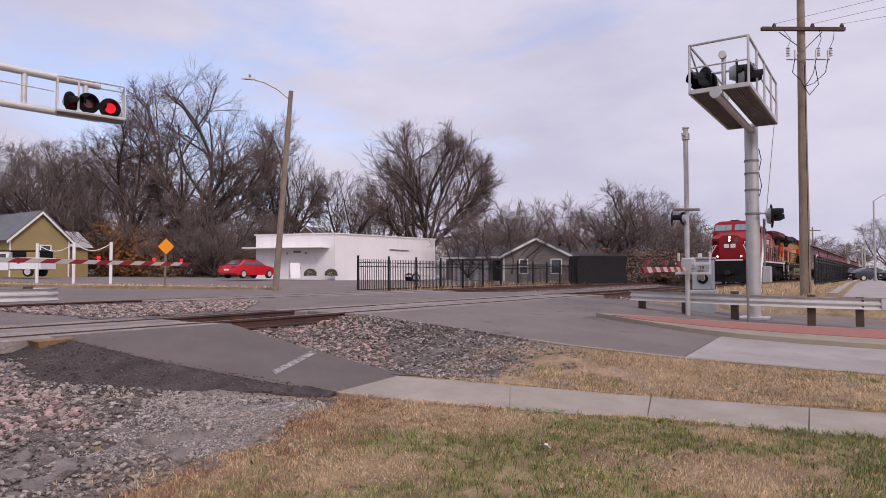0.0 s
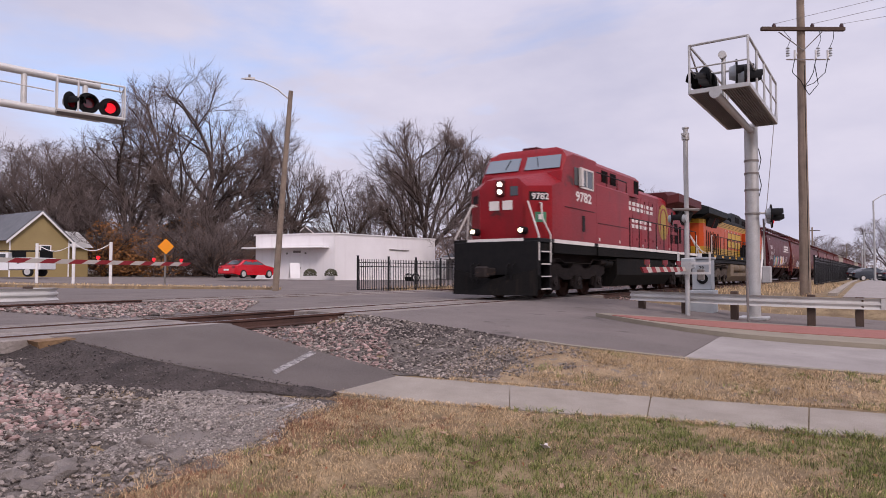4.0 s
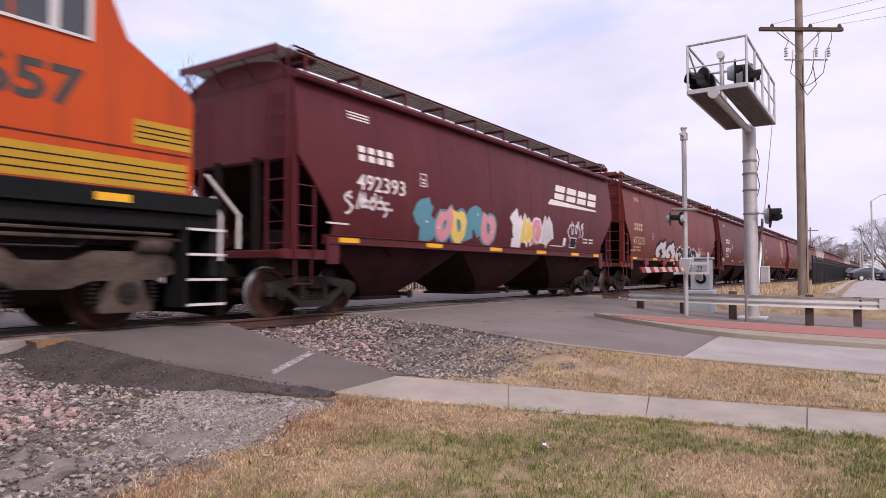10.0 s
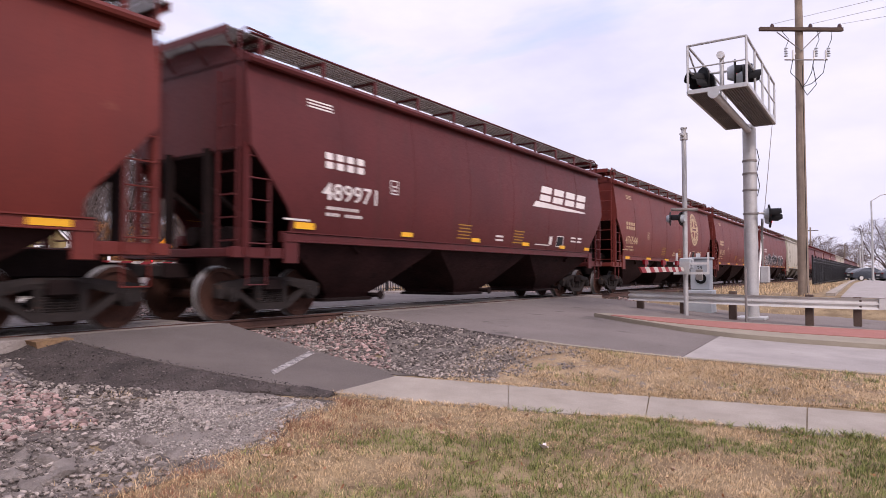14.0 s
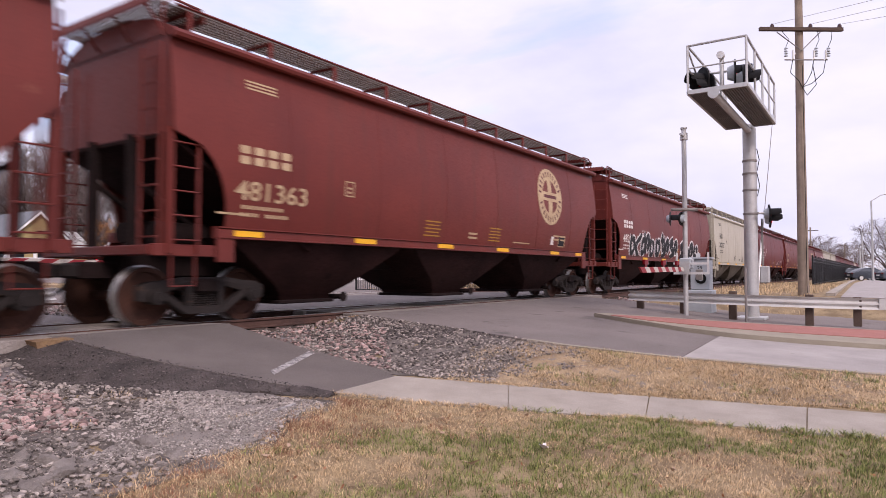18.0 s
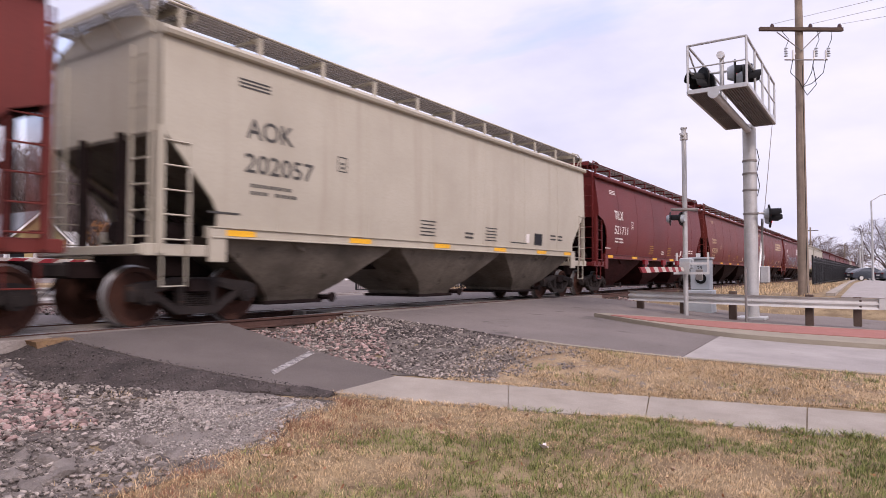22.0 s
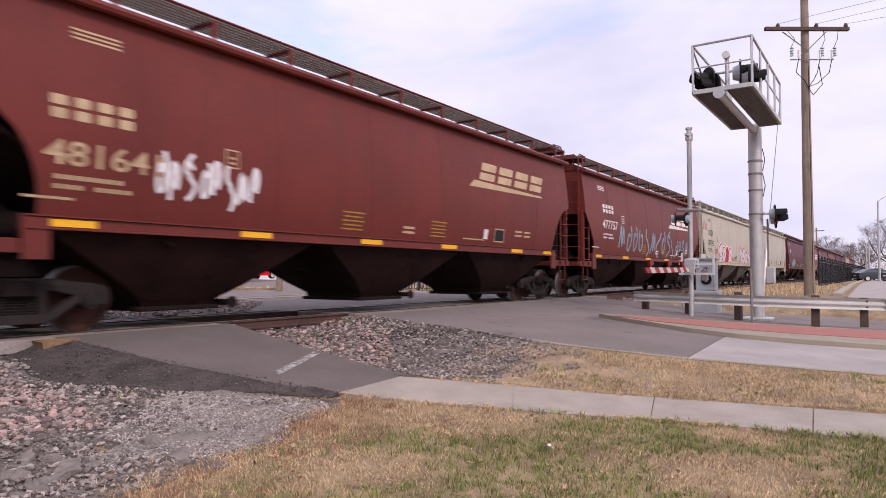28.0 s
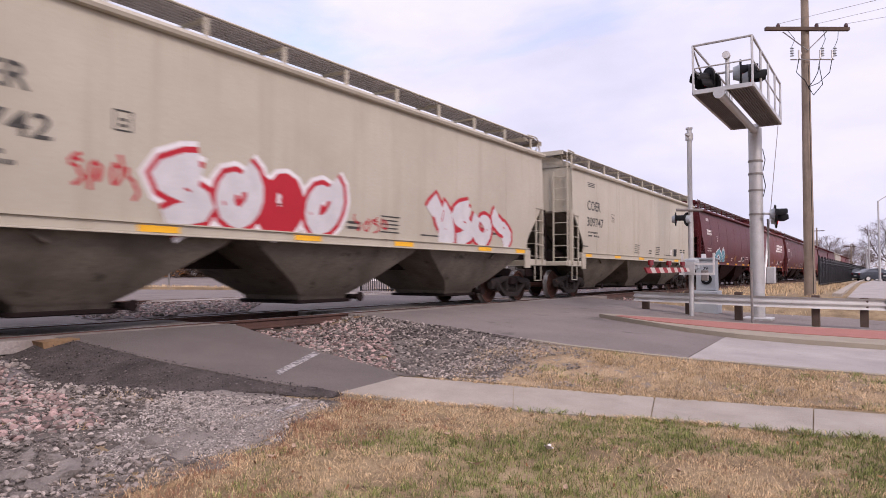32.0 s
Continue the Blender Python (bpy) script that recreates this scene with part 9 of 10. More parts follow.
def scatter(name, label, mat, spots, seed):
    """Loose stones: spots are (x0, x1, y0, y1, count, size low, size high, keep(x, y), level(x, y))."""
    r = random.Random(seed)
    v, f = [], []
    for x0, x1, y0, y1, n, s0, s1, keep, level in spots:
        for _ in range(n):
            x, y = r.uniform(x0, x1), r.uniform(y0, y1)
            if not keep(x, y):
                continue
            s = s0 + (s1 - s0) * r.random() ** 2.2
            vs, fs = r.choice(SHAPES)
            m = Matrix.Translation((x, y, level(x, y) + s * 0.18)) @ Euler((r.uniform(-0.5, 0.5), r.uniform(-0.5, 0.5), r.uniform(0, 6.28))).to_matrix().to_4x4()
            k = len(v)
            v += [tuple(m @ (p * s)) for p in vs]
            f += [tuple(i + k for i in q) for q in fs]
    me = bpy.data.meshes.new(name)
    me.from_pydata(v, [], f)
    me.materials.append(M[mat])
    return tagged(new(name, me), label, "stones", kind="stuff")


bedz = lambda yc: (lambda x, y: float(np.interp(abs(y - yc), (0, 1.45, 2.3, 3.1), (-0.215, -0.215, -0.40, -0.75))) + 0.01)
top = lambda x, y: surf_z(x, y) + 0.015
left = lambda x, y: y > float(np.interp(x, (1.0, 2.3, 3.0, 3.7, 4.2, 4.7, 5.2), (3.95, 4.05, 4.2, 4.2, 4.5, 4.66, 4.8))) + 0.12 * noise.noise((x * 3, y * 3, 0)) and x < 4.9 - (y - 5) * 0.5
right = lambda x, y: x > 6.85 and y > 4.4 + 0.5 * abs(x - 8.2) * 0.6 and x < 10.0
bank = lambda x, y: ramp_z(x, y) + 0.01
scatter("gravel", "grey crushed stones strewn over the verge", "stone", [(6.4, 12.8, 11.7, 16.6, 1900, 0.025, 0.07, lambda x, y: x < 9.4 + max(0, y - 11.6) * 1.0, lambda x, y: surf_z(x, y) + 0.42), (-1.5, 4.9, 4.0, 7.6, 15000, 0.006, 0.040, lambda x, y: left(x, y) and (patch_at(x, y, 3.7, 4.9, 1.0, 0.6) < 0 or noise.noise((x * 4, y * 4, 2)) > 0.25), top), (0.5, 4.9, 4.0, 6.6, 16000, 0.003, 0.010, left, lambda x, y: top(x, y) + 0.006), (-2, 3.9, 7.0, 9.2, 2600, 0.02, 0.055, lambda x, y: x < 3.75 + (y - 7.6) * 0.1, lambda x, y: max(top(x, y), bedz(TRACK1)(x, y))), (6.9, 10.0, 4.4, 8.4, 5000, 0.008, 0.042, right, top), (6.9, 10.1, 7.2, 9.2, 900, 0.02, 0.06, lambda x, y: True, lambda x, y: max(top(x, y), bedz(TRACK1)(x, y)))], 1)
scatter("pink_ballast", "pinkish granite ballast stones along the rails", "stone_pink", [(-1.0, 3.4, 5.6, 8.9, 4200, 0.016, 0.055, lambda x, y: x < 3.65 - (8.5 - y) * 0.2, lambda x, y: max(top(x, y), bedz(TRACK1)(x, y))), (6.9, 9.3, 5.6, 9.2, 1500, 0.02, 0.06, lambda x, y: y > 5.4 + (x - 6.9) * 0.9, lambda x, y: max(top(x, y), bedz(TRACK1)(x, y))),
                                                                                    (6.9, 10.1, 9.42, 10.8, 500, 0.02, 0.05, lambda x, y: True, bedz(TRACK1)), (6.4, 12.8, 11.7, 16.6, 1100, 0.025, 0.075, lambda x, y: x < 9.4 + max(0, y - 11.6) * 1.0, lambda x, y: surf_z(x, y) + 0.42), (-3, 3.4, 8.6, 11.6, 900, 0.02, 0.06, lambda x, y: True, bedz(TRACK1)),
                                                                                    (24.2, 60, 8.0, 12.3, 3500, 0.03, 0.07, lambda x, y: True, bedz(TRACK1)), (26.2, 70, 16.0, 20.2, 2500, 0.03, 0.08, lambda x, y: True, bedz(TRACK2)), (5.6, 11.4, 16.4, 20.0, 900, 0.03, 0.08, lambda x, y: True, bedz(TRACK2))], 2)
scatter("millings", "dark crumbs of asphalt millings", "stone_dark", [(2.9, 5.5, 4.8, 8.8, 9000, 0.004, 0.017, lambda x, y: x < 5.28 - max(0, y - 5.2) * 0.29 and x > 2.8 + max(0, 8.2 - y) * 0.52 + 0.3 * noise.noise((x * 3, y * 3, 6)), bank), (7.3, 10.0, 5.4, 8.6, 2200, 0.006, 0.03, lambda x, y: x > 9.4 - (y - 5.4) * 0.7, lambda x, y: max(top(x, y), z_lawn(y) - 0.10 - 0.05 * (10 - x)) + 0.015)], 3)
scatter("dark_gravel", "dark stones among the grey gravel", "stone_dark", [(-1.5, 4.6, 4.0, 7.8, 2600, 0.006, 0.03, lambda x, y: left(x, y) and patch_at(x, y, 3.7, 4.9, 1.0, 0.6) < 0, top), (6.9, 10.0, 4.6, 8.4, 1800, 0.008, 0.04, right, top)], 9)
scatter("grit", "fine pale grit over the packed gravel", "grit", [(2.5, 4.95, 4.25, 6.3, 26000, 0.003, 0.013, lambda x, y: left(x, y) and x > 2.5 + max(0.0, y - 5.0) * 1.25 and noise.noise((x * 2.4, y * 2.4, 21.0)) > -0.25, lambda x, y: surf_z(x, y) + 0.026)], 20)
scatter("broken_slabs", "flat broken lumps of old concrete in the gravel", "compact", [(1.9, 3.1, 4.3, 5.2, 40, 0.05, 0.15, left, lambda x, y: top(x, y) - 0.03)], 4)


def blades(name, label, mat, n, area, keep, h0, h1, w, seed, lean=0.5, level=surf_z):
    r = random.Random(seed)
    x0, x1, y0, y1 = area
    v, f = [], []
    while n > 0:
        x, y = r.uniform(x0, x1), r.uniform(y0, y1)
        n -= 1
        if not keep(x, y, r):
            continue
        z = level(x, y)
        a, h = r.uniform(0, 6.28), r.uniform(h0, h1)
        dx, dy = cos(a) * w, sin(a) * w
        b = r.uniform(0, 6.28)
        lx, ly = cos(b) * h * lean * r.random(), sin(b) * h * lean * r.random()
        k = len(v)
        mx, my, mz = x + lx * 0.4, y + ly * 0.4, z + h * 0.6
        v += [(x - dx, y - dy, z - 0.005), (x + dx, y + dy, z - 0.005), (mx + dx * 0.7, my + dy * 0.7, mz), (mx - dx * 0.7, my - dy * 0.7, mz), (x + lx, y + ly, z + h)]
        f += [(k, k + 1, k + 2, k + 3), (k + 3, k + 2, k + 4)]
    me = bpy.data.meshes.new(name)
    me.from_pydata(v, [], f)
    me.materials.append(M[mat])
    return tagged(new(name, me), label, "grass", kind="stuff")


def lawn_edge(x, y):
    """True on the lawn between the gravel and the pavement."""
    inner = y < float(np.interp(x, (1.0, 2.3, 3.0, 3.7, 4.2, 4.7, 5.2), (3.95, 4.05, 4.25, 4.2, 4.5, 4.66, 4.75))) + 0.12 * noise.noise((x * 3, y * 3, 0))
    e = float(np.interp(y, (-1, 0.0, 0.64, 2.11, 3.36, 4.24, 5.05), (7.6, 7.46, 7.27, 6.98, 6.26, 5.72, 5.36)))
    return inner and x < e - 0.03 and x > 0.4


def tufts(name, label, mat, n, area, weight, seed, h0, h1, per=14, spread=0.045, w=0.0026, lean=1.1, level=surf_z):
    """Grass in tufts: blades fan out from many clump centres, kept where weight(x, y) beats chance."""
    r = random.Random(seed)
    x0, x1, y0, y1 = area
    v, f = [], []
    for _ in range(n):
        cx, cy = r.uniform(x0, x1), r.uniform(y0, y1)
        if weight(cx, cy) < r.random():
            continue
        big = r.uniform(0.6, 1.35)
        ta, tl = r.uniform(0, 6.28), r.uniform(0, 0.7)
        for _ in range(int(per * r.uniform(0.5, 1.4))):
            a, q = r.uniform(0, 6.28), spread * big * sqrt(r.random())
            x, y = cx + cos(a) * q, cy + sin(a) * q
            z = level(x, y)
            h = r.uniform(h0, h1) * big
            b = a + r.gauss(0, 0.9)
            k = lean * r.random()
            lx, ly = h * (cos(b) * k + cos(ta) * tl), h * (sin(b) * k + sin(ta) * tl)
            e = r.uniform(0, 3.14)
            dx, dy = cos(e) * w, sin(e) * w
            i = len(v)
            mx, my, mz = x + lx * 0.42, y + ly * 0.42, z + h * 0.6
            v += [(x - dx, y - dy, z - 0.004), (x + dx, y + dy, z - 0.004), (mx + dx * 0.7, my + dy * 0.7, mz), (mx - dx * 0.7, my - dy * 0.7, mz), (x + lx, y + ly, z + h * (1.0 - 0.25 * min(k, 1.2)))]
            f += [(i, i + 1, i + 2, i + 3), (i + 3, i + 2, i + 4)]
    me = bpy.data.meshes.new(name)
    me.from_pydata(v, [], f)
    me.materials.append(M[mat])
    return tagged(new(name, me), label, "grass", kind="stuff")


def greenness(x, y):
    """How green the lawn is: dry at the gravel, along the pavement's start and in bare patches."""
    edge = float(np.interp(x, (2.0, 3.9, 4.5, 5.2, 5.9, 6.5, 7.0), (3.6, 4.0, 3.95, 3.4, 3.2, 3.0, 2.9)))
    g = 0.9 * (edge - y) + 0.05
    g = min(g, 0.6) + 0.6 * noise.noise((x * 1.1 + 3.1, y * 1.3, 0.3)) + 0.3 * noise.noise((x * 3.0, y * 3.0, 1.0))
    g -= 1.3 * max(0.0, patch_at(x, y, 5.35, 0.95, 0.85, 0.75)) + 1.0 * max(0.0, patch_at(x, y, 6.75, 1.2, 0.35, 0.5)) + 0.9 * max(0.0, patch_at(x, y, 3.7, 3.2, 0.7, 0.7)) + 0.9 * max(0.0, patch_at(x, y, 3.4, 1.6, 0.6, 0.5))
    return g


lawn_area = (0.4, 7.6, -1.4, 4.9)
fade = lambda x, y: max(0.0, min(1.0, (x - 0.5) / 1.6)) * max(0.0, min(1.0, (y + 1.4) / 1.2))
clamp = lambda q: max(0.0, min(1.0, q))
tufts("green_grass", "short green winter grass in patches on the lawn", "blade", 15000, lawn_area, lambda x, y: clamp(greenness(x, y) * 1.4 + 0.1) * fade(x, y) if lawn_edge(x, y) else 0.0, 11, 0.025, 0.06, 14, 0.045, 0.0021)
tufts("dry_grass", "dry straw-coloured grass on the lawn", "blade_dry", 16000, lawn_area, lambda x, y: clamp(0.85 - greenness(x, y) * 1.2) * (0.65 + 0.6 * noise.noise((x * 2.2, y * 2.2, 4.0)) + 0.22) * fade(x, y) if lawn_edge(x, y) else 0.0, 12, 0.015, 0.042, 15, 0.055, 0.0019, 2.0)
tufts("red_brown_grass", "reddish dead weeds at the gravel's edge", "blade_red", 8000, (1.6, 7.4, -0.5, 4.9), lambda x, y: clamp(0.9 * noise.noise((x * 1.3, y * 1.3, 7.0)) + max(-0.25, (y - 3.5) * 0.5) + 0.12) if lawn_edge(x, y) else 0.0, 13, 0.012, 0.036, 14, 0.05, 0.0021, 1.9)


edge_y = lambda x: float(np.interp(x, (1.0, 2.3, 3.0, 3.7, 4.2, 4.7, 5.2), (3.95, 4.05, 4.25, 4.2, 4.5, 4.66, 4.75)))
tufts("edge_straw", "straw and rusty weeds spilling over the gravel's edge", "blade_dry", 2600, (1.6, 5.3, 3.7, 5.0), lambda x, y: clamp(0.75 - abs(y - edge_y(x) + 0.05) * 3.2 + 0.5 * noise.noise((x * 3, y * 3, 5.0))), 21, 0.02, 0.055, 14, 0.06, 0.0021, 2.0)
tufts("edge_weeds", "rusty red weeds along the gravel's edge", "blade_red", 2200, (1.6, 5.3, 3.6, 5.0), lambda x, y: clamp(0.45 - abs(y - edge_y(x) + 0.08) * 2.2 + 0.9 * noise.noise((x * 2.2, y * 2.2, 6.0))), 22, 0.02, 0.06, 14, 0.05, 0.0022, 1.2)


blades("lawn_around", "thin winter grass over the rest of the lawn", "blade_dry", 40000, (-14.0, 7.4, -16.0, 3.9), lambda x, y, r: x < 7.2 - max(0.0, -y) * 0.0 and (x < 1.8 or y < 0.2) and x * x + y * y > 1.0, 0.02, 0.07, 0.004, 23, 1.2)
blades("green_around", "thin green grass over the rest of the lawn", "blade", 40000, (-14.0, 7.4, -16.0, 3.9), lambda x, y, r: (x < 1.8 or y < 0.2) and x * x + y * y > 1.0 and noise.noise((x * 0.6, y * 0.6, 0.4)) > r.uniform(-0.5, 0.5), 0.02, 0.07, 0.004, 24, 1.0)


def on_strip(x, y):
    a = float(np.interp(y, (-6, 0, 0.75, 2.42, 3.93, 4.55, 5.15), (9.75, 8.78, 8.63, 8.2, 7.35, 7.0, 6.65)))
    b = float(np.interp(y, (-6, 0, 1.13, 2.53, 4.2, 5.2), (11.7, 11.0, 10.6, 10.1, 9.72, 9.6)))
    return a + 0.04 < x < b + 0.02


strip_z = lambda x, y: surf_z(x, y) + 0.012
tufts("straw_grass", "matted dead straw grass beside the road", "blade_dry", 16000, (6.6, 11.8, -5.0, 5.3), lambda x, y: clamp(0.45 + 1.1 * noise.noise((x * 1.3, y * 1.3, 2.0)) + max(-0.6, min(0.25, (3.6 - y) * 0.45))) if on_strip(x, y) else 0.0, 14, 0.018, 0.055, 15, 0.08, 0.0026, 2.2, strip_z)
tufts("strip_green", "sparse green tufts in the dead grass", "blade", 3800, (7.2, 11.4, -4.0, 4.2), lambda x, y: clamp(1.6 * noise.noise((x * 1.5 + 5, y * 1.5, 3.0)) - 0.12 + (1.5 - y) * 0.06) if on_strip(x, y) else 0.0, 15, 0.025, 0.06, 12, 0.06, 0.003, 1.0, strip_z)
blades("gravel_weeds", "dry weeds among the stones", "blade_dry", 16000, (1.0, 5.0, 4.0, 6.8), lambda x, y, r: left(x, y) and max(patch_at(x, y, 2.95, 5.67, 0.1, 0.08), patch_at(x, y, 2.86, 4.46, 0.14, 0.08), patch_at(x, y, 3.4, 4.22, 0.35, 0.1), patch_at(x, y, 4.04, 4.94, 0.18, 0.08), noise.noise((x * 2.0, y * 2.0, 9.0)) - 0.35) > r.uniform(0.0, 0.5), 0.02, 0.06, 0.003, 16, 1.2)
blades("bank_grass", "tall pale dead grass round the pole", "blade_dry", 13000, (20.0, 60.0, 0.8, 7.0), lambda x, y, r: noise.noise((x * 0.5, y * 0.8, 5.0)) > r.uniform(-0.4, 0.3) and (x - 20) * 0.9 > r.uniform(0, 6) and y > 2.2 - (x - 20) * 0.0, 0.05, 0.2, 0.008, 17, 0.8)
blades("far_weeds", "dry weeds along the far fence", "blade_dry", 12000, (27.0, 75.0, 20.6, 23.5), lambda x, y, r: noise.noise((x * 0.3, y * 0.8, 5.0)) > r.uniform(-0.3, 0.4), 0.10, 0.40, 0.014, 18, 0.6)
blades("verge_weeds", "dry grass on the kerbed verge", "blade_dry", 5000, (14.0, 22.4, 24.4, 38.0), lambda x, y, r: abs(x - (22.0 - (y - 24.5) * 0.6)) < 0.9, 0.04, 0.12, 0.012, 19, 0.6, lambda x, y: z_ground(x, y) + 0.2)


def lying_straw(name, label, mat, n, area, weight, l0, l1, w, seed, level=surf_z):
    """Long dead blades lying flat in loose swirls."""
    r = random.Random(seed)
    v, f = [], []
    for _ in range(n):
        x, y = r.uniform(area[0], area[1]), r.uniform(area[2], area[3])
        if weight(x, y) < r.random():
            continue
        a = 6.0 * noise.noise((x * 1.7, y * 1.7, 12.0)) + r.gauss(0, 0.7)
        q, bend = r.uniform(l0, l1), r.gauss(0, 0.5)
        z = level(x, y) + r.uniform(0.004, 0.030)
        p1 = (x + cos(a) * q * 0.5, y + sin(a) * q * 0.5)
        p2 = (p1[0] + cos(a + bend) * q * 0.5, p1[1] + sin(a + bend) * q * 0.5)
        nx, ny, k = -sin(a) * w, cos(a) * w, len(v)
        z1, z2 = level(*p1) + r.uniform(0.010, 0.036), level(*p2) + r.uniform(0.0, 0.02)
        v += [(x - nx, y - ny, z), (x + nx, y + ny, z), (p1[0] + nx, p1[1] + ny, z1), (p1[0] - nx, p1[1] - ny, z1), (p2[0], p2[1], z2)]
        f += [(k, k + 1, k + 2, k + 3), (k + 3, k + 2, k + 4)]
    me = bpy.data.meshes.new(name)
    me.from_pydata(v, [], f)
    me.materials.append(M[mat])
    tagged(new(name, me), label, "grass", kind="stuff")


lying_straw("matted_lawn", "long dead blades matted flat on the lawn", "blade_pale", 34000, (1.2, 7.4, -1.0, 4.9), lambda x, y: clamp(0.9 - 1.1 * greenness(x, y)) * (0.5 + 0.9 * noise.noise((x * 2.6, y * 2.6, 15.0)) + 0.2) if lawn_edge(x, y) else 0.0, 0.02, 0.065, 0.0013, 61)
lying_straw("matted_strip", "long dead blades matted flat beside the road", "blade_pale", 30000, (6.6, 11.8, -4.0, 5.0), lambda x, y: clamp(0.45 + 1.3 * noise.noise((x * 1.6, y * 1.6, 16.0)) + min(0.3, (3.8 - y) * 0.35)) if on_strip(x, y) else 0.0, 0.03, 0.10, 0.0021, 62, strip_z)
lying_straw("rusty_strip", "rust-brown dead weeds beside the road", "blade_red", 9000, (6.8, 11.4, -4.0, 4.6), lambda x, y: clamp(1.8 * noise.noise((x * 1.3, y * 1.3, 18.0)) - 0.15) if on_strip(x, y) else 0.0, 0.03, 0.08, 0.003, 63, strip_z)
scatter("strip_stones", "grey stones scattered through the dead grass", "stone", [(6.9, 9.9, 2.3, 5.2, 7000, 0.006, 0.032, lambda x, y: on_strip(x, y) and noise.noise((x * 1.9, y * 1.9, 17.0)) + (y - 3.9) * 0.55 > 0.0, lambda x, y: strip_z(x, y) + 0.012)], 19)


def fallen_leaf(x, y, s, turn, mat, label):
    """A lobed oak leaf, slightly curled."""
    out = []
    for k in range(28):
        a = 2 * pi * k / 28
        q = (0.62 + 0.38 * abs(cos(2.5 * a))) * (1.0 if abs(sin(a)) > 0.3 else 1.25)
        out.append((s * q * cos(a) * 1.2, s * q * sin(a) * 0.75))
    v = [(p[0], p[1], s * 0.35 * (p[0] / s) ** 2 * 0.5 + 0.02) for p in out] + [(0, 0, 0.0)]
    f = [(i, (i + 1) % 28, 28) for i in range(28)]
    me = bpy.data.meshes.new("fallen_leaf")
    me.from_pydata(v, [], f)
    me.materials.append(M[mat])
    o = new("fallen_leaf", me)
    o.matrix_basis = pose(x, y, surf_z(x, y) + 0.05, 14, 12, turn)
    tagged(o, label, "leaf", "fallen leaves")


# grass creeping over both edges of the pavement
def edge_grass(name, label, mat, line, n, off, seed, h0, h1):
    r = random.Random(seed)
    spots = []
    for _ in range(n):
        x, y = along(line, r.uniform(0.0, min(5.6, len(line) - 1.4)))
        if noise.noise((x * 2.1, y * 2.1, seed * 1.0)) + 0.25 > r.random() * 0.6:
            spots.append((x + off + r.gauss(0, 0.045), y))
    v, f = [], []
    for cx, cy in spots:
        for _ in range(r.randint(6, 15)):
            a, q, h = r.uniform(0, 6.28), 0.035 * r.random(), r.uniform(h0, h1)
            x, y = cx + cos(a) * q, cy + sin(a) * q
            z = max(surf_z(x, y), z_lawn(y) + 0.01) - 0.004
            b, k, e = r.uniform(0, 6.28), r.uniform(0.3, 1.5), r.uniform(0, 3.14)
            dx, dy, lx, ly, i = cos(e) * 0.0022, sin(e) * 0.0022, cos(b) * h * k, sin(b) * h * k, len(v)
            v += [(x - dx, y - dy, z), (x + dx, y + dy, z), (x + lx * 0.45 + dx, y + ly * 0.45 + dy, z + h * 0.6), (x + lx * 0.45 - dx, y + ly * 0.45 - dy, z + h * 0.6), (x + lx, y + ly, z + h * 0.8)]
            f += [(i, i + 1, i + 2, i + 3), (i + 3, i + 2, i + 4)]
    me = bpy.data.meshes.new(name)
    me.from_pydata(v, [], f)
    me.materials.append(M[mat])
    tagged(new(name, me), label, "grass", kind="stuff")


edge_grass("edge_green", "green tufts leaning over the pavement's edge", "blade", NEAR_EDGE[2:], 200, -0.03, 31, 0.04, 0.10)
edge_grass("edge_dry", "dry grass leaning over the pavement's edge", "blade_dry", NEAR_EDGE, 700, -0.02, 32, 0.02, 0.055)
edge_grass("edge_dry_far", "dead straw creeping over the pavement's far edge", "blade_dry", FAR_EDGE, 800, 0.02, 33, 0.02, 0.05)


def litter(name, label, mat, n, area, keep, s0, s1, seed):
    """Small curled dead leaves lying flat or on edge."""
    r = random.Random(seed)
    v, f = [], []
    for _ in range(n):
        x, y = r.uniform(area[0], area[1]), r.uniform(area[2], area[3])
        if not keep(x, y, r):
            continue
        q = r.uniform(s0, s1)
        m = Matrix.Translation((x, y, surf_z(x, y) + 0.02)) @ Euler((r.gauss(0, 0.5), r.gauss(0, 0.5), r.uniform(0, 6.28))).to_matrix().to_4x4()
        k = len(v)
        v += [tuple(m @ Vector((a * q, b * q, c * q))) for a, b, c in ((-1, 0, 0.2), (-0.4, -0.45, 0), (0.15, -0.3, 0.1), (0.5, -0.5, 0.15), (1, 0, 0.35), (0.4, 0.5, 0.1), (0.1, 0.32, 0.05), (-0.5, 0.4, 0.0))]
        f += [(k, k + 1, k + 7), (k + 1, k + 2, k + 6, k + 7), (k + 2, k + 3, k + 5, k + 6), (k + 3, k + 4, k + 5)]
    me = bpy.data.meshes.new(name)
    me.from_pydata(v, [], f)
    me.materials.append(M[mat])
    tagged(new(name, me), label, "leaves", kind="stuff")


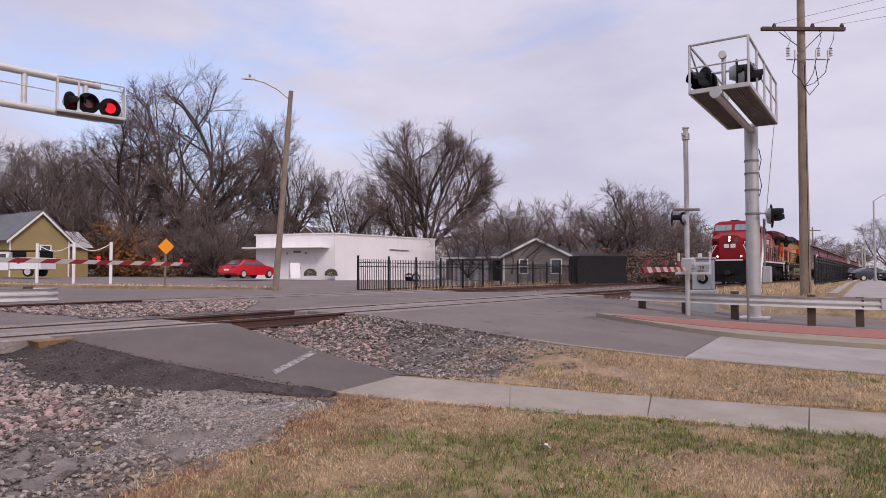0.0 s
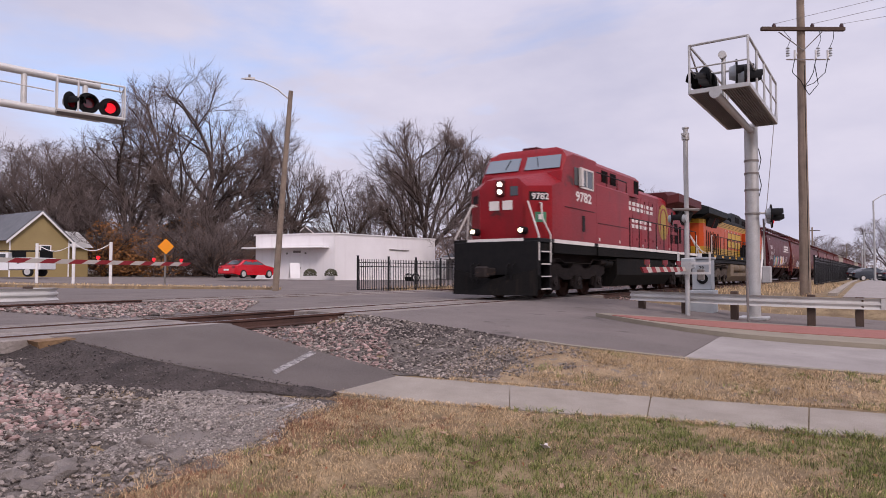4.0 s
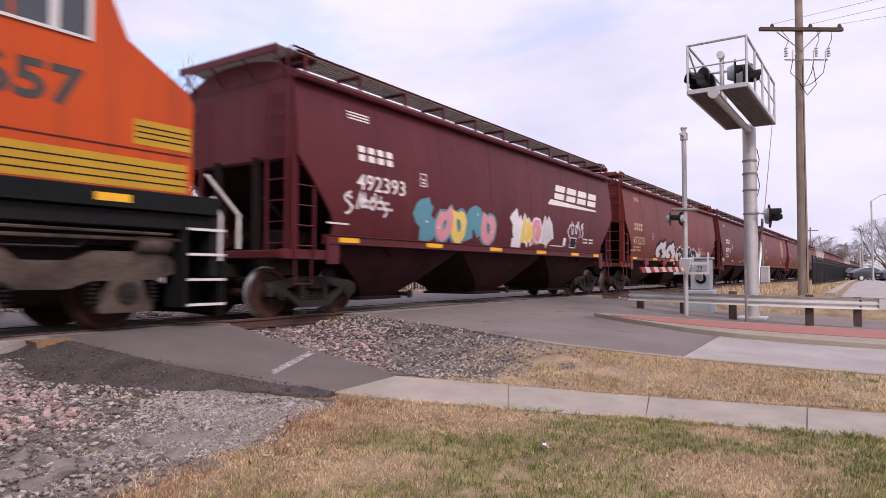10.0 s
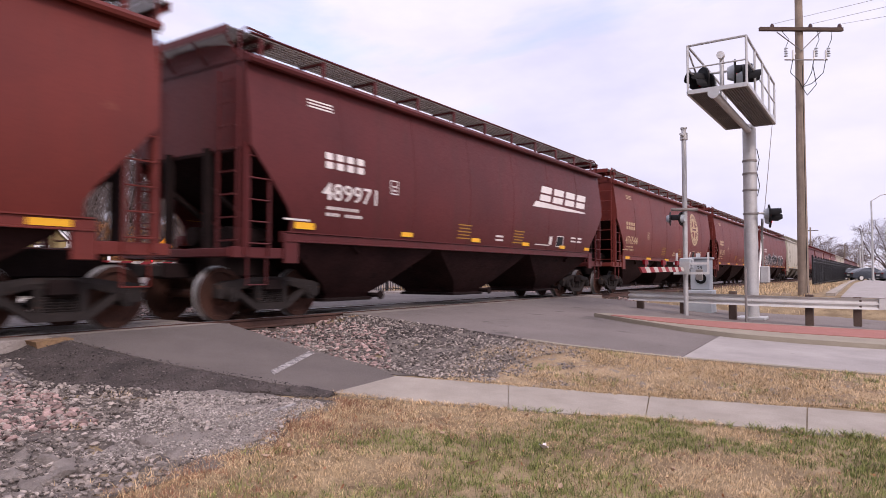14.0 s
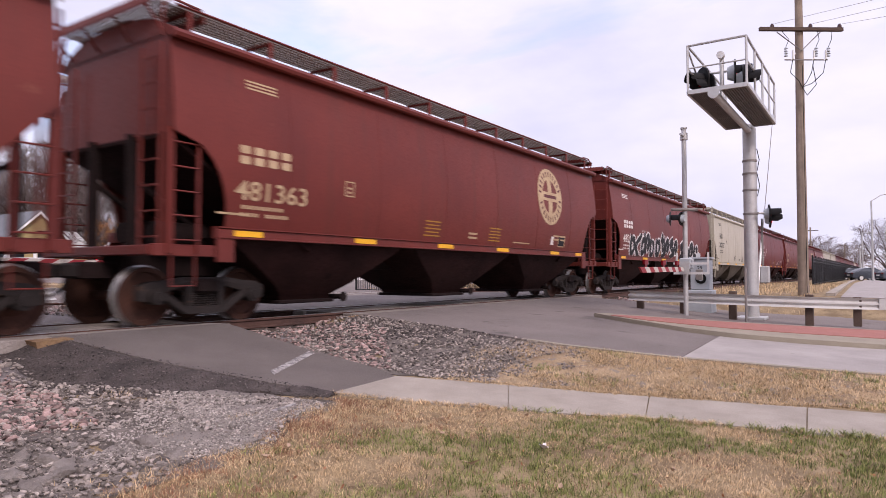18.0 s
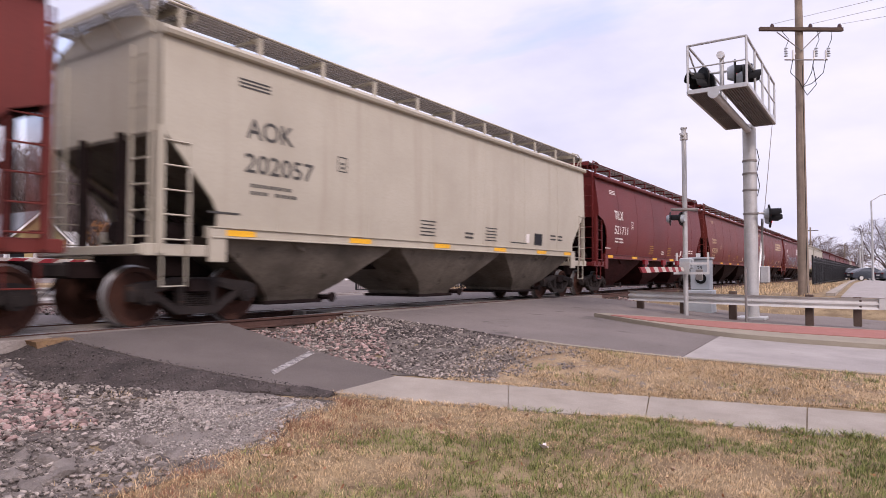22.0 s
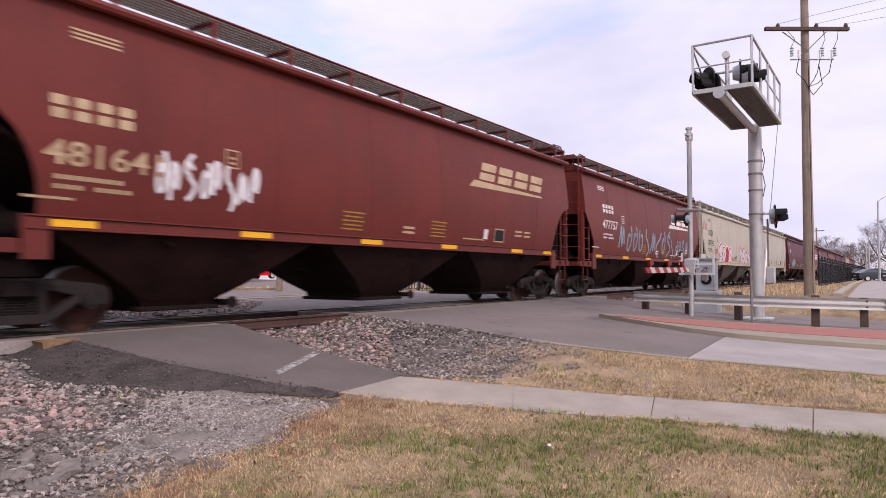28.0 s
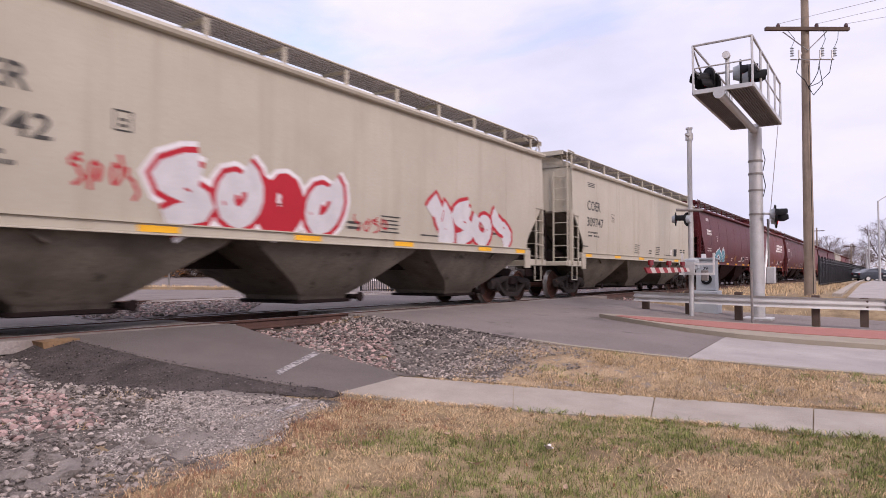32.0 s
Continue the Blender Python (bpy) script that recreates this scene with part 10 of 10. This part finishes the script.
litter("leaf_litter", "small rust-brown dead leaves strewn over the lawn", "leaf_litter", 900, (1.8, 7.2, -0.5, 4.8), lambda x, y, r: lawn_edge(x, y) and 0.5 + noise.noise((x * 1.4, y * 1.4, 2.0)) + (0.5 if y > edge_y(x) - 0.5 and x < 5 else 0.0) > r.random() * 1.7, 0.008, 0.024, 51)
litter("strip_litter", "dead leaves caught in the straw strip", "leaf_litter", 260, (6.8, 11.0, -3.0, 4.8), lambda x, y, r: on_strip(x, y), 0.010, 0.026, 52)
fallen_leaf(5.12, 2.42, 0.062, 20, "pale_leaf", "pale curled oak leaf on the grass")
fallen_leaf(4.35, 2.65, 0.06, 100, "dead_leaf", "tan curled oak leaf on the grass")
rl = random.Random(5)
for i in range(16):
    fallen_leaf(rl.uniform(2.6, 6.2), rl.uniform(1.2, 4.0), rl.uniform(0.02, 0.035), rl.uniform(0, 360), "dead_leaf", "small brown dead leaf lying on the grass")
# split baulk under the plank's end
solo("split_baulk", Geo().loft([[(3.95, 8.62, -0.24), (4.32, 8.58, -0.2), (4.32, 8.85, -0.2), (3.98, 8.85, -0.24)], [(3.90, 8.60, -0.03), (4.34, 8.58, -0.015), (4.34, 8.84, -0.012), (3.88, 8.84, -0.02)]]), "raw_timber", "split tan timber baulk at the deck's end", "timber")
solo("split_baulk", Geo().loft([[(9.75, 8.7, -0.26), (10.5, 8.62, -0.2), (10.5, 8.84, -0.2), (9.75, 8.84, -0.26)], [(9.7, 8.7, -0.05), (10.5, 8.62, -0.03), (10.5, 8.84, -0.03), (9.7, 8.84, -0.04)]]), "raw_timber", "weathered timber baulk at the road deck's end", "timber")


def motions():
    """The train rolls by from the far right to the left at an even speed; every wheel turns with it."""
    for ob, x9 in MOVERS:
        walk(ob, [(t, pose(x9 - SPEED * (t - 9.0), TRACK1, 0)) for t in (0.0, 8.0, 16.0, 24.0, 32.0)])
    for w, seat, r in WHEELS:
        rows = []
        for k in range(0, 961, 2):
            t = k / FPS
            rows.append((t, pose(*seat) @ Matrix.Rotation(-SPEED * t / r, 4, "Y")))
        walk(w, rows)


motions()
